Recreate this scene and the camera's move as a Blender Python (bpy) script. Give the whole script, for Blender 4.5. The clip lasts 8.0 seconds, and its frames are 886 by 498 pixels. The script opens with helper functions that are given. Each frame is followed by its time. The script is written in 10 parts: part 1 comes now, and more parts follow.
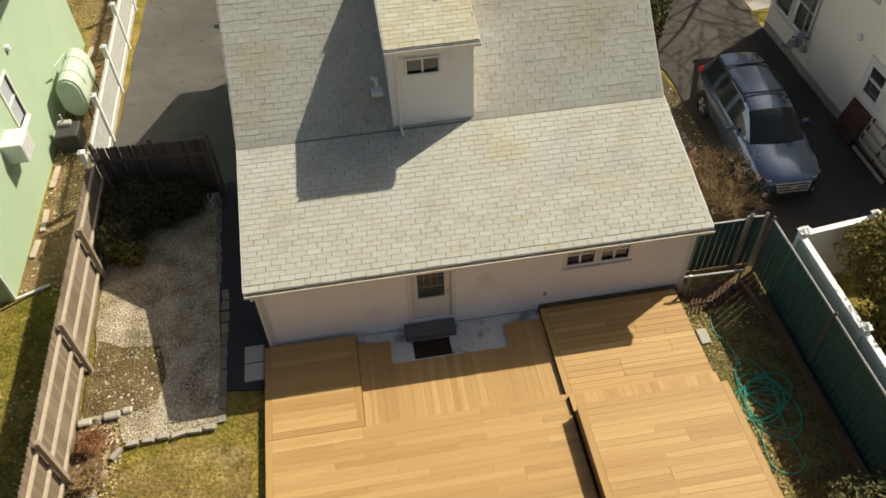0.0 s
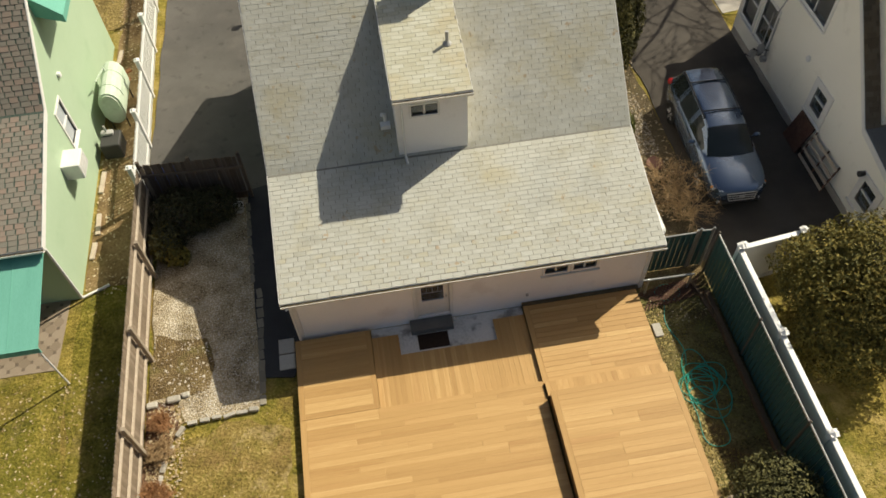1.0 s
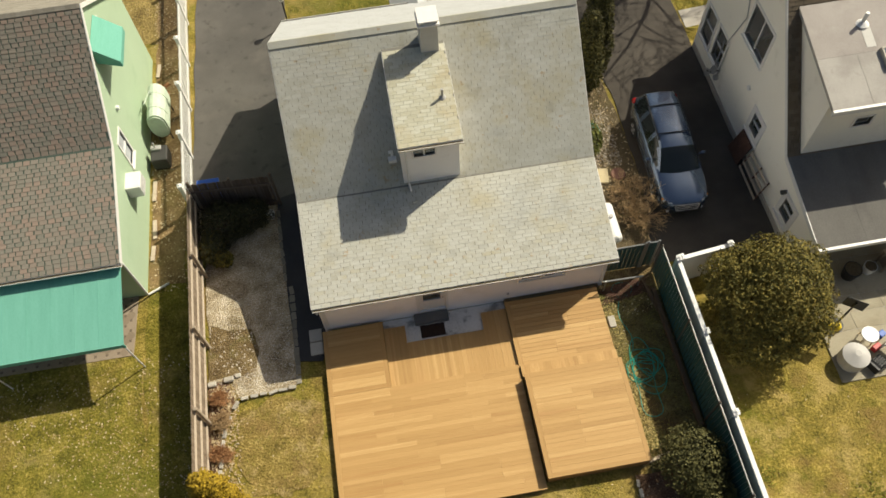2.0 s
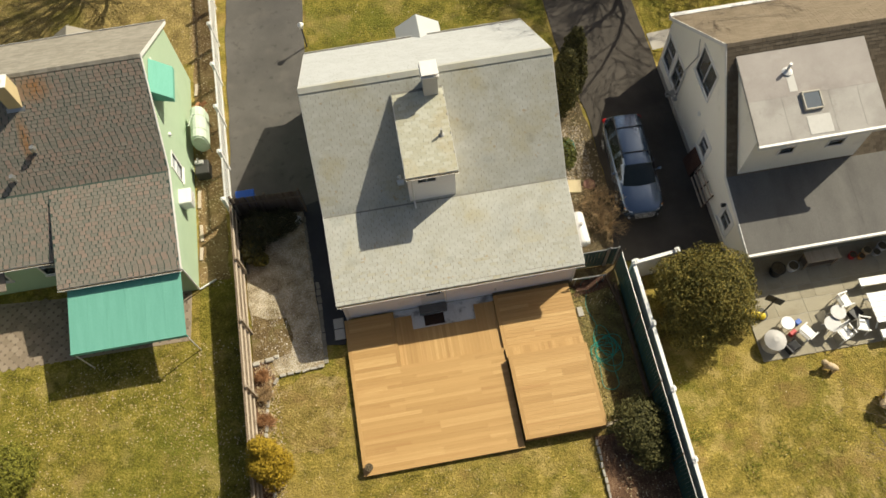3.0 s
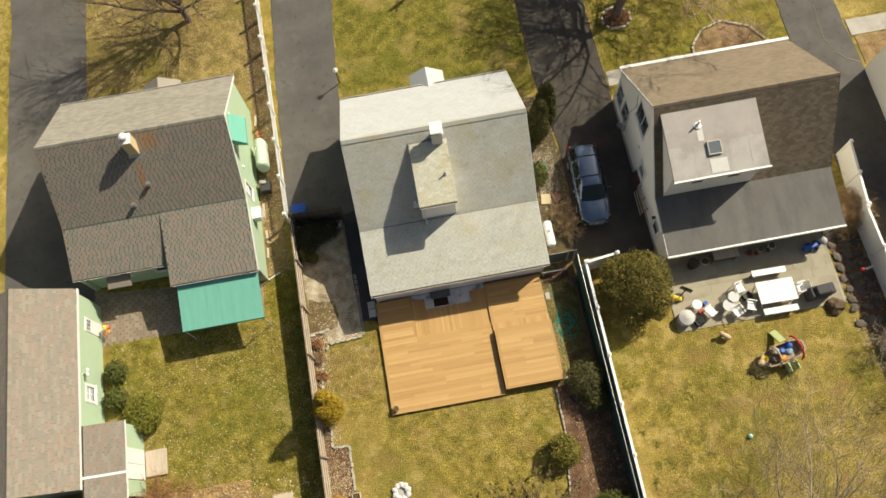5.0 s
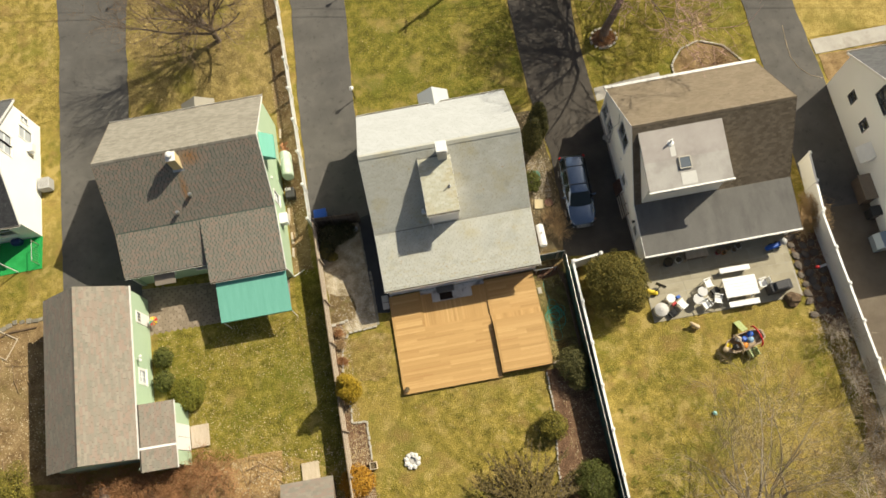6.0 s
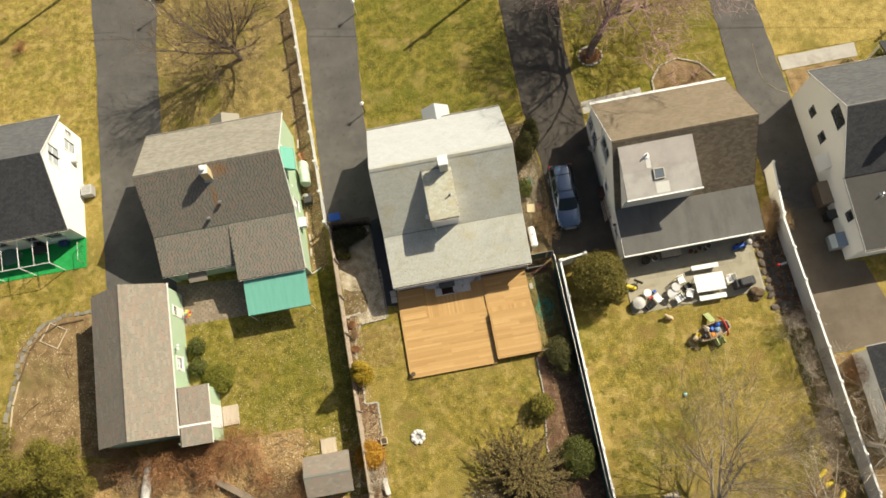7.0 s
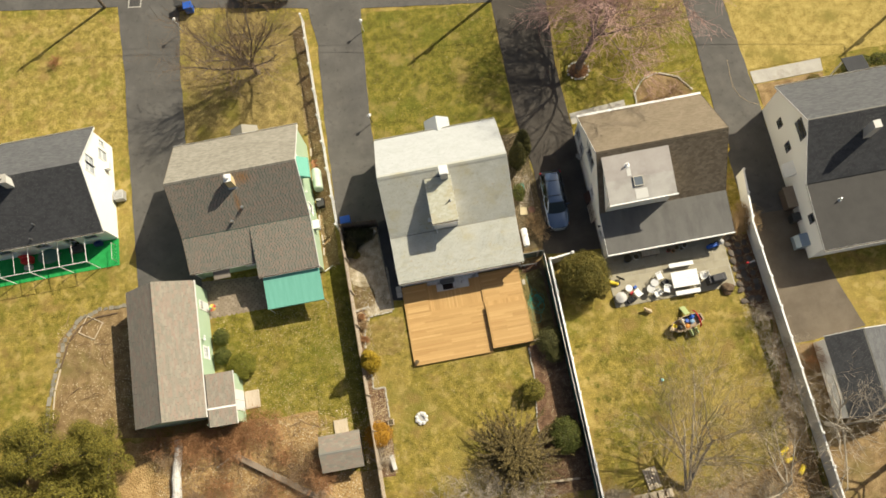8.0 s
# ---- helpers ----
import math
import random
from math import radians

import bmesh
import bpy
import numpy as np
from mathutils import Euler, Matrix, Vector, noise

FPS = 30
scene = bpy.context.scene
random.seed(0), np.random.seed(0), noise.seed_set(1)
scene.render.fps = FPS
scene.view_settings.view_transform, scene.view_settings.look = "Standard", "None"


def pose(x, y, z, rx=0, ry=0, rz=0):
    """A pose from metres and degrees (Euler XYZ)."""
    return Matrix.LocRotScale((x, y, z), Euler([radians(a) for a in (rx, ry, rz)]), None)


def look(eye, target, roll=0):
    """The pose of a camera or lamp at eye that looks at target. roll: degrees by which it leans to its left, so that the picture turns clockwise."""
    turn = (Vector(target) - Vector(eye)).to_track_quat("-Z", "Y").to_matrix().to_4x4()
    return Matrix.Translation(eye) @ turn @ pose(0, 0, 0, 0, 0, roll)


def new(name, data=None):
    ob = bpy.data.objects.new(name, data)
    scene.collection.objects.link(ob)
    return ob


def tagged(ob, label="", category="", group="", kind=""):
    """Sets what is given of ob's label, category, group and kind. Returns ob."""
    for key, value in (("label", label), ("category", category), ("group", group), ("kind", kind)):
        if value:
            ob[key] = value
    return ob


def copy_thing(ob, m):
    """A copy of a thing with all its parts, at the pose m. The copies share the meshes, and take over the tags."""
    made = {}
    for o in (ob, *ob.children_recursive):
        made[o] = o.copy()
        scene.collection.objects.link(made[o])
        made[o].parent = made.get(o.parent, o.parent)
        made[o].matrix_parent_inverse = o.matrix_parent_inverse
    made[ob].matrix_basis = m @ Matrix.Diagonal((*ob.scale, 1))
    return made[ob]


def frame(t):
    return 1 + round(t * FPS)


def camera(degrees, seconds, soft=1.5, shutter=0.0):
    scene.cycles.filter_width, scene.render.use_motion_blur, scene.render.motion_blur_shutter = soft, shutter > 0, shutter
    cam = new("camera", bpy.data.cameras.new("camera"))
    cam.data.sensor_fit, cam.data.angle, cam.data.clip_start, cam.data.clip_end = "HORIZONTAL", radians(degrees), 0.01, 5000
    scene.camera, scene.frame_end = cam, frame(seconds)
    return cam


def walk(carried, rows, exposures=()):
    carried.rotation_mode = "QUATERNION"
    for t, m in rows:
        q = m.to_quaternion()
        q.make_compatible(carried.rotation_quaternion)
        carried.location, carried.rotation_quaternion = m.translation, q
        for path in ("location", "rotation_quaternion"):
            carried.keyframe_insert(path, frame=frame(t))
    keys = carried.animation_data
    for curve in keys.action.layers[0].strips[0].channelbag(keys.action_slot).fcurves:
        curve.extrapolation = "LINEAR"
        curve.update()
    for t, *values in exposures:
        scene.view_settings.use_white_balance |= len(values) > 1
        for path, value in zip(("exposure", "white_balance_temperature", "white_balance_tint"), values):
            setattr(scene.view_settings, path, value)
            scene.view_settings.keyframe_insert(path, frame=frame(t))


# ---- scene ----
cam = camera(59.6, 8.0, 1.65)
PATH = [
    (0, (-0.498, 1.098, 14.099), (-0.327, 2.429, 12.617), -2.5),
    (0.5, (-0.519, 0.929, 15.863), (-0.359, 2.183, 14.313), -2.6),
    (1, (-0.486, 0.766, 18.114), (-0.338, 1.932, 16.496), -2.8),
    (2.5, (-0.115, 0.41, 26.892), (-0.021, 1.305, 25.106), -4.2),
    (3, (-0.098, 0.148, 29.903), (-0.012, 0.985, 28.088), -4.4),
    (3.5, (-0.029, -0.053, 32.815), (0.045, 0.733, 30.978), -4.9),
    (4, (0.021, -0.263, 35.873), (0.084, 0.474, 34.015), -5.4),
    (4.5, (0.14, -0.434, 38.883), (0.191, 0.259, 37.008), -6.2),
    (6, (0.601, -0.976, 48.02), (0.608, -0.381, 46.111), -9.8),
    (6.5, (0.837, -1.238, 50.978), (0.832, -0.665, 49.062), -11.0),
    (7, (1.011, -1.467, 54.085), (0.998, -0.917, 52.162), -11.9),
    (7.5, (1.004, -1.826, 56.828), (0.99, -1.29, 54.901), -12.1),
    (8, (1.228, -2.216, 59.723), (1.207, -1.693, 57.793), -12.9),
]
walk(cam, [(t, look(eye, target, roll)) for t, eye, target, roll in PATH], [(0, 0.19, 6750, 5), (4.5, 0.27, 6750, 5), (8, 0.37, 6750, 5)])

# ---- world, sun, exposure ----
SUN_TO = Vector((0.885, 0.515, 1.0)).normalized()
world = bpy.data.worlds.new("sky")
scene.world = world
world.use_nodes = True
wn = world.node_tree.nodes
sky = wn.new("ShaderNodeTexSky")
sky.sky_type = "NISHITA"
sky.sun_disc = False
sky.dust_density = 4.0
sky.air_density = 1.0
sky.sun_elevation = math.asin(SUN_TO.z)
sky.sun_rotation = math.atan2(SUN_TO.x, SUN_TO.y)
wn["Background"].inputs["Strength"].default_value = 0.066
world.node_tree.links.new(sky.outputs["Color"], wn["Background"].inputs["Color"])
sun_data = bpy.data.lights.new("sun", "SUN")
sun_data.energy = 5.0
sun_data.angle = radians(0.53)
sun_data.color = (1.0, 0.92, 0.79)
sun = new("sun", sun_data)
sun.matrix_world = look(SUN_TO * 100, (0, 0, 0))

# ---- building tools ----
def surf(name, stops, scale=3.0, fine=40.0, rough=0.85, bump=0.25, bump_size=0.01, metal=0.0, rand="", amount=0.5,
         stretch=(1, 1, 1), coarse=0.5, stain=None, spec=0.3, wave=None, coat=0.0, contrast=1.0, grain=3):
    """A weathered surface: two scales of noise through a ramp of colours, with piece-to-piece variation and fine relief."""
    m = bpy.data.materials.new(name)
    m.use_nodes = True
    nt = m.node_tree
    n, link = nt.nodes, nt.links.new
    b = n["Principled BSDF"]
    b.inputs["Roughness"].default_value = rough
    b.inputs["Metallic"].default_value = metal
    b.inputs["Specular IOR Level"].default_value = spec
    b.inputs["Coat Weight"].default_value = coat
    tc = n.new("ShaderNodeTexCoord")
    vec = tc.outputs["Object"]
    rnd = None
    if rand == "object":
        rnd = n.new("ShaderNodeObjectInfo").outputs["Random"]
    elif rand == "island":
        rnd = n.new("ShaderNodeNewGeometry").outputs["Random Per Island"]
    if rand == "object":
        sh = n.new("ShaderNodeMath")
        sh.operation = "MULTIPLY"
        link(rnd, sh.inputs[0])
        sh.inputs[1].default_value = 57.0
        ad = n.new("ShaderNodeVectorMath")
        ad.operation = "ADD"
        link(vec, ad.inputs[0])
        link(sh.outputs[0], ad.inputs[1])
        vec = ad.outputs[0]
    mp = n.new("ShaderNodeMapping")
    mp.inputs["Scale"].default_value = stretch
    link(vec, mp.inputs["Vector"])
    vec = mp.outputs["Vector"]

    def noise_tex(sc, detail):
        t = n.new("ShaderNodeTexNoise")
        t.inputs["Scale"].default_value = sc
        t.inputs["Detail"].default_value = detail
        t.inputs["Roughness"].default_value = 0.6
        link(vec, t.inputs["Vector"])
        r = n.new("ShaderNodeMapRange")
        r.inputs["From Min"].default_value, r.inputs["From Max"].default_value = 0.3, 0.7
        link(t.outputs["Fac"], r.inputs["Value"])
        return r.outputs["Result"]

    def mixf(a, bb, f):
        x = n.new("ShaderNodeMix")
        x.data_type = "FLOAT"
        x.inputs[0].default_value = f
        link(a, x.inputs[2])
        link(bb, x.inputs[3])
        return x.outputs[0]

    big, small = noise_tex(scale, 4), noise_tex(fine, grain)
    fac = mixf(small, big, coarse)
    if contrast != 1.0:
        cr = n.new("ShaderNodeMapRange")
        cr.inputs["From Min"].default_value, cr.inputs["From Max"].default_value = 0.5 - 0.5 / contrast, 0.5 + 0.5 / contrast
        link(fac, cr.inputs["Value"])
        fac = cr.outputs["Result"]
    if rnd is not None:
        fac = mixf(fac, rnd, amount)
    ramp = n.new("ShaderNodeValToRGB")
    els = ramp.color_ramp.elements
    while len(els) < len(stops):
        els.new(0.5)
    for i, c in enumerate(stops):
        els[i].position = i / (len(stops) - 1)
        els[i].color = (*c, 1)
    link(fac, ramp.inputs["Fac"])
    col = ramp.outputs["Color"]
    if stain:
        for colour, sc, lo, hi, amt in stain:
            t = noise_tex(sc, 5)
            r = n.new("ShaderNodeMapRange")
            r.inputs["From Min"].default_value, r.inputs["From Max"].default_value = lo, hi
            r.inputs["To Max"].default_value = amt
            link(t, r.inputs["Value"])
            mx = n.new("ShaderNodeMix")
            mx.data_type = "RGBA"
            link(r.outputs["Result"], mx.inputs[0])
            link(col, mx.inputs[6])
            mx.inputs[7].default_value = (*colour, 1)
            col = mx.outputs[2]
    link(col, b.inputs["Base Color"])
    h = small
    if wave:
        w = n.new("ShaderNodeTexWave")
        w.bands_direction = wave[0]
        w.wave_profile = "SAW"
        w.inputs["Scale"].default_value = 0.31831 / wave[1] * 0.5 * 2
        w.inputs["Distortion"].default_value = 0.0
        link(tc.outputs["Object"], w.inputs["Vector"])
        iv = n.new("ShaderNodeMath")
        iv.operation = "SUBTRACT"
        iv.inputs[0].default_value = 1.0
        link(w.outputs["Fac"], iv.inputs[1])
        h = mixf(small, iv.outputs[0], 0.8)
    bp = n.new("ShaderNodeBump")
    bp.inputs["Strength"].default_value = bump
    bp.inputs["Distance"].default_value = bump_size
    link(h, bp.inputs["Height"])
    link(bp.outputs["Normal"], b.inputs["Normal"])
    return m


def plain(name, colour, rough=0.5, metal=0.0, spec=0.4, trans=0.0, coat=0.0):
    """Paint, plastic, rubber or metal with slight unevenness."""
    d = tuple(c * 0.86 for c in colour)
    m = surf(name, (d, colour), 6.0, 60.0, rough, 0.06, 0.004, metal, spec=spec, coat=coat)
    m.node_tree.nodes["Principled BSDF"].inputs["Transmission Weight"].default_value = trans
    return m


def thing(name, label, category, group="", kind="", at=(0, 0, 0), turn=0.0):
    ob = new(name)
    ob.empty_display_size = 0.2
    ob.matrix_world = pose(*at, 0, 0, turn)
    return tagged(ob, label, category, group, kind)


def as_mesh(name, bm, material):
    me = bpy.data.meshes.new(name)
    bm.to_mesh(me)
    bm.free()
    for mm in material if isinstance(material, (list, tuple)) else [material]:
        me.materials.append(mm)
    return me


def part(name, bm, material, parent=None, label=""):
    """Links a bmesh as one mesh object, under a thing or under a part."""
    ob = new(name, as_mesh(name, bm, material))
    if parent:
        ob.parent = parent
    if label:
        ob["label"] = label
    return ob


def raw(name, verts, faces, material, parent=None, label="", smooth=False):
    me = bpy.data.meshes.new(name)
    me.from_pydata([tuple(v) for v in verts], [], faces)
    me.materials.append(material)
    if smooth:
        me.polygons.foreach_set("use_smooth", [True] * len(me.polygons))
    ob = new(name, me)
    if parent:
        ob.parent = parent
    if label:
        ob["label"] = label
    return ob


def box(bm, x0, x1, y0, y1, z0, z1, bevel=0.0, m=None):
    r = bmesh.ops.create_cube(bm, size=1.0)
    vs = r["verts"]
    for v in vs:
        v.co = Vector((x0 + (v.co.x + 0.5) * (x1 - x0), y0 + (v.co.y + 0.5) * (y1 - y0), z0 + (v.co.z + 0.5) * (z1 - z0)))
    if bevel:
        es = list({e for v in vs for e in v.link_edges})
        r2 = bmesh.ops.bevel(bm, geom=es, offset=bevel, segments=1, affect="EDGES", profile=0.5)
        vs = list({v for f in r2["faces"] for v in f.verts} | {v for v in vs if v.is_valid})
    if m:
        bmesh.ops.transform(bm, matrix=m, verts=vs)
    return vs


def rod(bm, p0, p1, r0, r1=None, seg=10, caps=True):
    """A tapered round bar from p0 to p1."""
    p0, p1 = Vector(p0), Vector(p1)
    r1 = r0 if r1 is None else r1
    d = p1 - p0
    r = bmesh.ops.create_cone(bm, cap_ends=caps, segments=seg, radius1=r0, radius2=r1, depth=d.length)
    bmesh.ops.transform(bm, matrix=Matrix.Translation((p0 + p1) / 2) @ d.to_track_quat("Z", "Y").to_matrix().to_4x4(), verts=r["verts"])
    return r["verts"]


def ball(bm, c, rx, ry, rz, sub=2, rough=0.0, seed=0):
    r = bmesh.ops.create_icosphere(bm, subdivisions=sub, radius=1.0)
    for v in r["verts"]:
        k = 1 + rough * noise.noise(v.co * 1.7 + Vector((seed, seed * 2.3, 0)))
        v.co = Vector((c[0] + v.co.x * rx * k, c[1] + v.co.y * ry * k, c[2] + v.co.z * rz * k))
    return r["verts"]


def extrude_poly(bm, pts, depth):
    """A solid from a flat outline of 3D points, moved by the vector depth."""
    vs = [bm.verts.new(p) for p in pts]
    f = bm.faces.new(vs)
    r = bmesh.ops.extrude_face_region(bm, geom=[f])
    bmesh.ops.translate(bm, vec=depth, verts=[g for g in r["geom"] if isinstance(g, bmesh.types.BMVert)])
    bmesh.ops.recalc_face_normals(bm, faces=bm.faces[:])


def sheet(name, pts, z, material, label, jitter=0.12, step=0.5, seed=0, category="ground", parent=None, thick=0.05):
    """A laid patch of ground with an uneven outline, its top at z."""
    out = []
    for i, p in enumerate(pts):
        q = pts[(i + 1) % len(pts)]
        d = math.hypot(q[0] - p[0], q[1] - p[1])
        k = max(1, int(d / step))
        for j in range(k):
            x, y = p[0] + (q[0] - p[0]) * j / k, p[1] + (q[1] - p[1]) * j / k
            out.append((x + jitter * noise.noise((x * 0.9, y * 0.9, seed)) + 0.4 * jitter * noise.noise((x * 4, y * 4, seed + 5)),
                        y + jitter * noise.noise((x * 0.9, y * 0.9, seed + 9)) + 0.4 * jitter * noise.noise((x * 4, y * 4, seed + 3)), z - thick))
    bm = bmesh.new()
    extrude_poly(bm, out, (0, 0, thick))
    ob = part(name, bm, material, parent)
    if not parent:
        tagged(ob, label, category, kind="structure")
    return ob


def wall_panel(bm, axis, at, inward, profile, openings=(), z0=0.0):
    """A wall in the plane axis = at, with real thickness inward; profile: its top line as (u, z); openings (u0, u1, z0, z1) go through."""
    us = sorted({u for u, _ in profile} | {u for o in openings for u in o[:2]})
    pu, pz = [p[0] for p in profile], [p[1] for p in profile]

    def top(u):
        return float(np.interp(u, pu, pz))

    def put(u, z, d):
        return (u, at + d, z) if axis == "y" else (at + d, u, z)

    for ua, ub in zip(us, us[1:]):
        cuts = sorted([(o[2], o[3]) for o in openings if o[0] <= ua + 1e-6 and o[1] >= ub - 1e-6])
        za, spans = (z0, z0), []
        for lo, hi in cuts:
            spans.append((za, (lo, lo)))
            za = (hi, hi)
        spans.append((za, (top(ua), top(ub))))
        for (a0, b0), (a1, b1) in spans:
            vs = [bm.verts.new(put(u, z, d)) for d in (0, inward) for u, z in ((ua, a0), (ub, b0), (ub, b1), (ua, a1))]
            for f in ((0, 1, 2, 3), (7, 6, 5, 4), (0, 4, 5, 1), (3, 2, 6, 7), (0, 3, 7, 4), (1, 5, 6, 2)):
                bm.faces.new([vs[i] for i in f])
    bmesh.ops.remove_doubles(bm, verts=bm.verts[:], dist=0.0005)
    bmesh.ops.recalc_face_normals(bm, faces=bm.faces[:])


def window(parent, axis, at, out, u0, u1, z0, z1, frame_mat, cols=1, rows=2, trim=0.09, sill=True, curtain=""):
    """A window set in the wall axis = at, facing out (+1 or -1): casing with glazing bars, panes and a sill."""
    def bx(bm, a0, a1, d0, d1, zz0, zz1, bev=0.0):
        d0, d1 = sorted((at + out * d0, at + out * d1))
        if axis == "y":
            box(bm, a0, a1, d0, d1, zz0, zz1, bev)
        else:
            box(bm, d0, d1, a0, a1, zz0, zz1, bev)
    bm = bmesh.new()
    bx(bm, u0 - trim, u0, -0.1, 0.035, z0 - trim, z1 + trim, 0.006)
    bx(bm, u1, u1 + trim, -0.1, 0.035, z0 - trim, z1 + trim, 0.006)
    bx(bm, u0 - 0.002, u1 + 0.002, -0.1, 0.032, z1, z1 + trim - 0.002, 0.006)
    bx(bm, u0 - 0.002, u1 + 0.002, -0.1, 0.032, z0 - trim + 0.002, z0, 0.006)
    for i in range(1, cols):
        c = u0 + (u1 - u0) * i / cols
        bx(bm, c - 0.022, c + 0.022, -0.08, -0.01, z0 - 0.001, z1 + 0.001)
    for i in range(1, rows):
        c = z0 + (z1 - z0) * i / rows
        bx(bm, u0 - 0.001, u1 + 0.001, -0.078, -0.008, c - 0.025, c + 0.025)
    w = part("window", bm, frame_mat, parent)
    for i in range(cols):
        for j in range(rows):
            bm = bmesh.new()
            bx(bm, u0 + (u1 - u0) * i / cols + 0.002, u0 + (u1 - u0) * (i + 1) / cols - 0.002, -0.05, -0.042,
               z0 + (z1 - z0) * j / rows + 0.002, z0 + (z1 - z0) * (j + 1) / rows - 0.002)
            part("pane", bm, BLIND_PANE if curtain == "full" else GLASS, w).visible_shadow = False
    if sill:
        bm = bmesh.new()
        bx(bm, u0 - trim - 0.03, u1 + trim + 0.03, -0.02, 0.08, z0 - trim - 0.045, z0 - trim - 0.002, 0.008)
        part("sill", bm, frame_mat, w)
    if curtain:
        bm = bmesh.new()
        bx(bm, u0 + 0.003, u1 - 0.003, -0.09, -0.08, z0 + 0.003 if curtain == "full" else (z0 + z1) / 2, z1 - 0.003)
        part("blind", bm, CURTAIN, w, "drawn pale window blind")
    return w


def slope(bm, x0, x1, lo, hi, thick=0.14):
    """A sloping roof slab along x, from its low edge (y, z) to its high edge."""
    extrude_poly(bm, [(x0, lo[0], lo[1]), (x0, hi[0], hi[1]), (x0, hi[0], hi[1] - thick), (x0, lo[0], lo[1] - thick)], (x1 - x0, 0, 0))


def slope_y(bm, y0, y1, lo, hi, thick=0.14):
    """The same for a roof that runs along y: (x, z) edges."""
    extrude_poly(bm, [(lo[0], y0, lo[1]), (hi[0], y0, hi[1]), (hi[0], y0, hi[1] - thick), (lo[0], y0, lo[1] - thick)], (0, y1 - y0, 0))


def shingles(x0, x1, lo, hi, wide, expo, rng, along="x", lift=0.008, gap=0.005, vary=0.0):
    """Rows of overlapping tabs on a slope: the eight corners of each, course by course."""
    (a0, z0), (a1, z1) = lo, hi
    n = math.hypot(a1 - a0, z1 - z0)
    da, dz = (a1 - a0) / n, (z1 - z0) / n
    na, nz = -dz, da
    if nz < 0:
        na, nz = -na, -nz
    out = []
    rows_n = int(n / expo)
    for r in range(rows_n):
        s0, s1 = r * expo - (0.02 if r == 0 else 0), min((r + 1) * expo + 0.012, n)
        u = x0 - (wide * 0.5 if r % 2 else 0.0) - wide * 0.1 * (r % 3)
        while u < x1:
            step = wide * (1 + vary * rng.uniform(-1, 1))
            ua, ub = max(u, x0) + gap * rng.uniform(0.6, 1.4), min(u + step, x1) - gap * rng.uniform(0.6, 1.4)
            u += step
            if ub - ua < 0.05:
                continue
            t0, t1 = lift + rng.uniform(-0.002, 0.003), 0.003
            sa = s0 + rng.uniform(-0.006, 0.006)
            pts = []
            for s, t in ((sa, t0), (s1, t1), (sa, 0.0), (s1, 0.0)):
                for uu in (ua, ub):
                    a, z = a0 + da * s + na * t, z0 + dz * s + nz * t
                    pts.append((uu, a, z) if along == "x" else (a, uu, z))
            out.append(pts)
    return out


TAB_FACES = ((0, 1, 3, 2), (4, 0, 2, 6), (1, 5, 7, 3), (4, 5, 1, 0))


def joined(name, tabs, material, parent, label=""):
    vs, fs = [], []
    for t in tabs:
        k = len(vs)
        vs += t
        fs += [tuple(k + i for i in f) for f in TAB_FACES]
    ob = raw(name, vs, fs, material, parent, label)
    ob["kind"] = "stuff"
    return ob


def tube_mesh(segs, sides=5):
    """Verts and faces of tapered tubes (p0, p1, r0, r1)."""
    vs, fs = [], []
    for p0, p1, r0, r1, s in segs:
        d = p1 - p0
        if d.length < 1e-5:
            continue
        q = d.to_track_quat("Z", "Y")
        k = len(vs)
        for p, r in ((p0, r0), (p1, r1)):
            for i in range(s):
                a = 2 * math.pi * i / s
                vs.append(p + q @ Vector((r * math.cos(a), r * math.sin(a), 0)))
        fs += [(k + i, k + (i + 1) % s, k + s + (i + 1) % s, k + s + i) for i in range(s)]
    return vs, fs


def grow(rng, p, d, height, r, level, spans, out, kids, lean, rise, spread, limbs=1, thin=0.006, clear=0.5):
    """A branch that wanders, thins and forks; spans: each level's length as a share of the height."""
    top = len(spans) - 1
    length = height * spans[level] * rng.uniform(0.75, 1.2)
    steps = 4 if level < 3 else 2
    pts = [p.copy()]
    dd = d.copy()
    for i in range(steps):
        w = lean if level else lean * 0.4
        dd = (dd + Vector((rng.gauss(0, w), rng.gauss(0, w), rng.gauss(0, w) + (rise if level else 0)))).normalized()
        pts.append(pts[-1] + dd * (length / steps))
    r_end = r * (0.6 if level == 0 else 0.35)
    sides = 8 if level == 0 else (5 if level == 1 else 3)
    for i in range(steps):
        out[0 if level < 1 + limbs else 1].append((pts[i], pts[i + 1], r + (r_end - r) * i / steps, r + (r_end - r) * (i + 1) / steps, sides))
    if level >= top:
        return
    for k in range(kids[level]):
        f = rng.uniform(clear, 1.0) if level == 0 else rng.uniform(0.15, 1.0)
        i = min(steps - 1, int(f * steps))
        q = pts[i].lerp(pts[i + 1], f * steps - i)
        side = Vector((rng.gauss(0, 1), rng.gauss(0, 1), rng.gauss(0, 0.45)))
        side = (side - dd * side.dot(dd)).normalized()
        nd = (dd * rng.uniform(0.5, 1.0) + side * rng.uniform(0.5, 1.0) * spread).normalized()
        rr = (r + (r_end - r) * f) * rng.uniform(0.45, 0.65)
        grow(rng, q, nd, height, max(rr, thin), level + 1, spans, out, kids, lean, rise, spread, limbs, thin, clear)


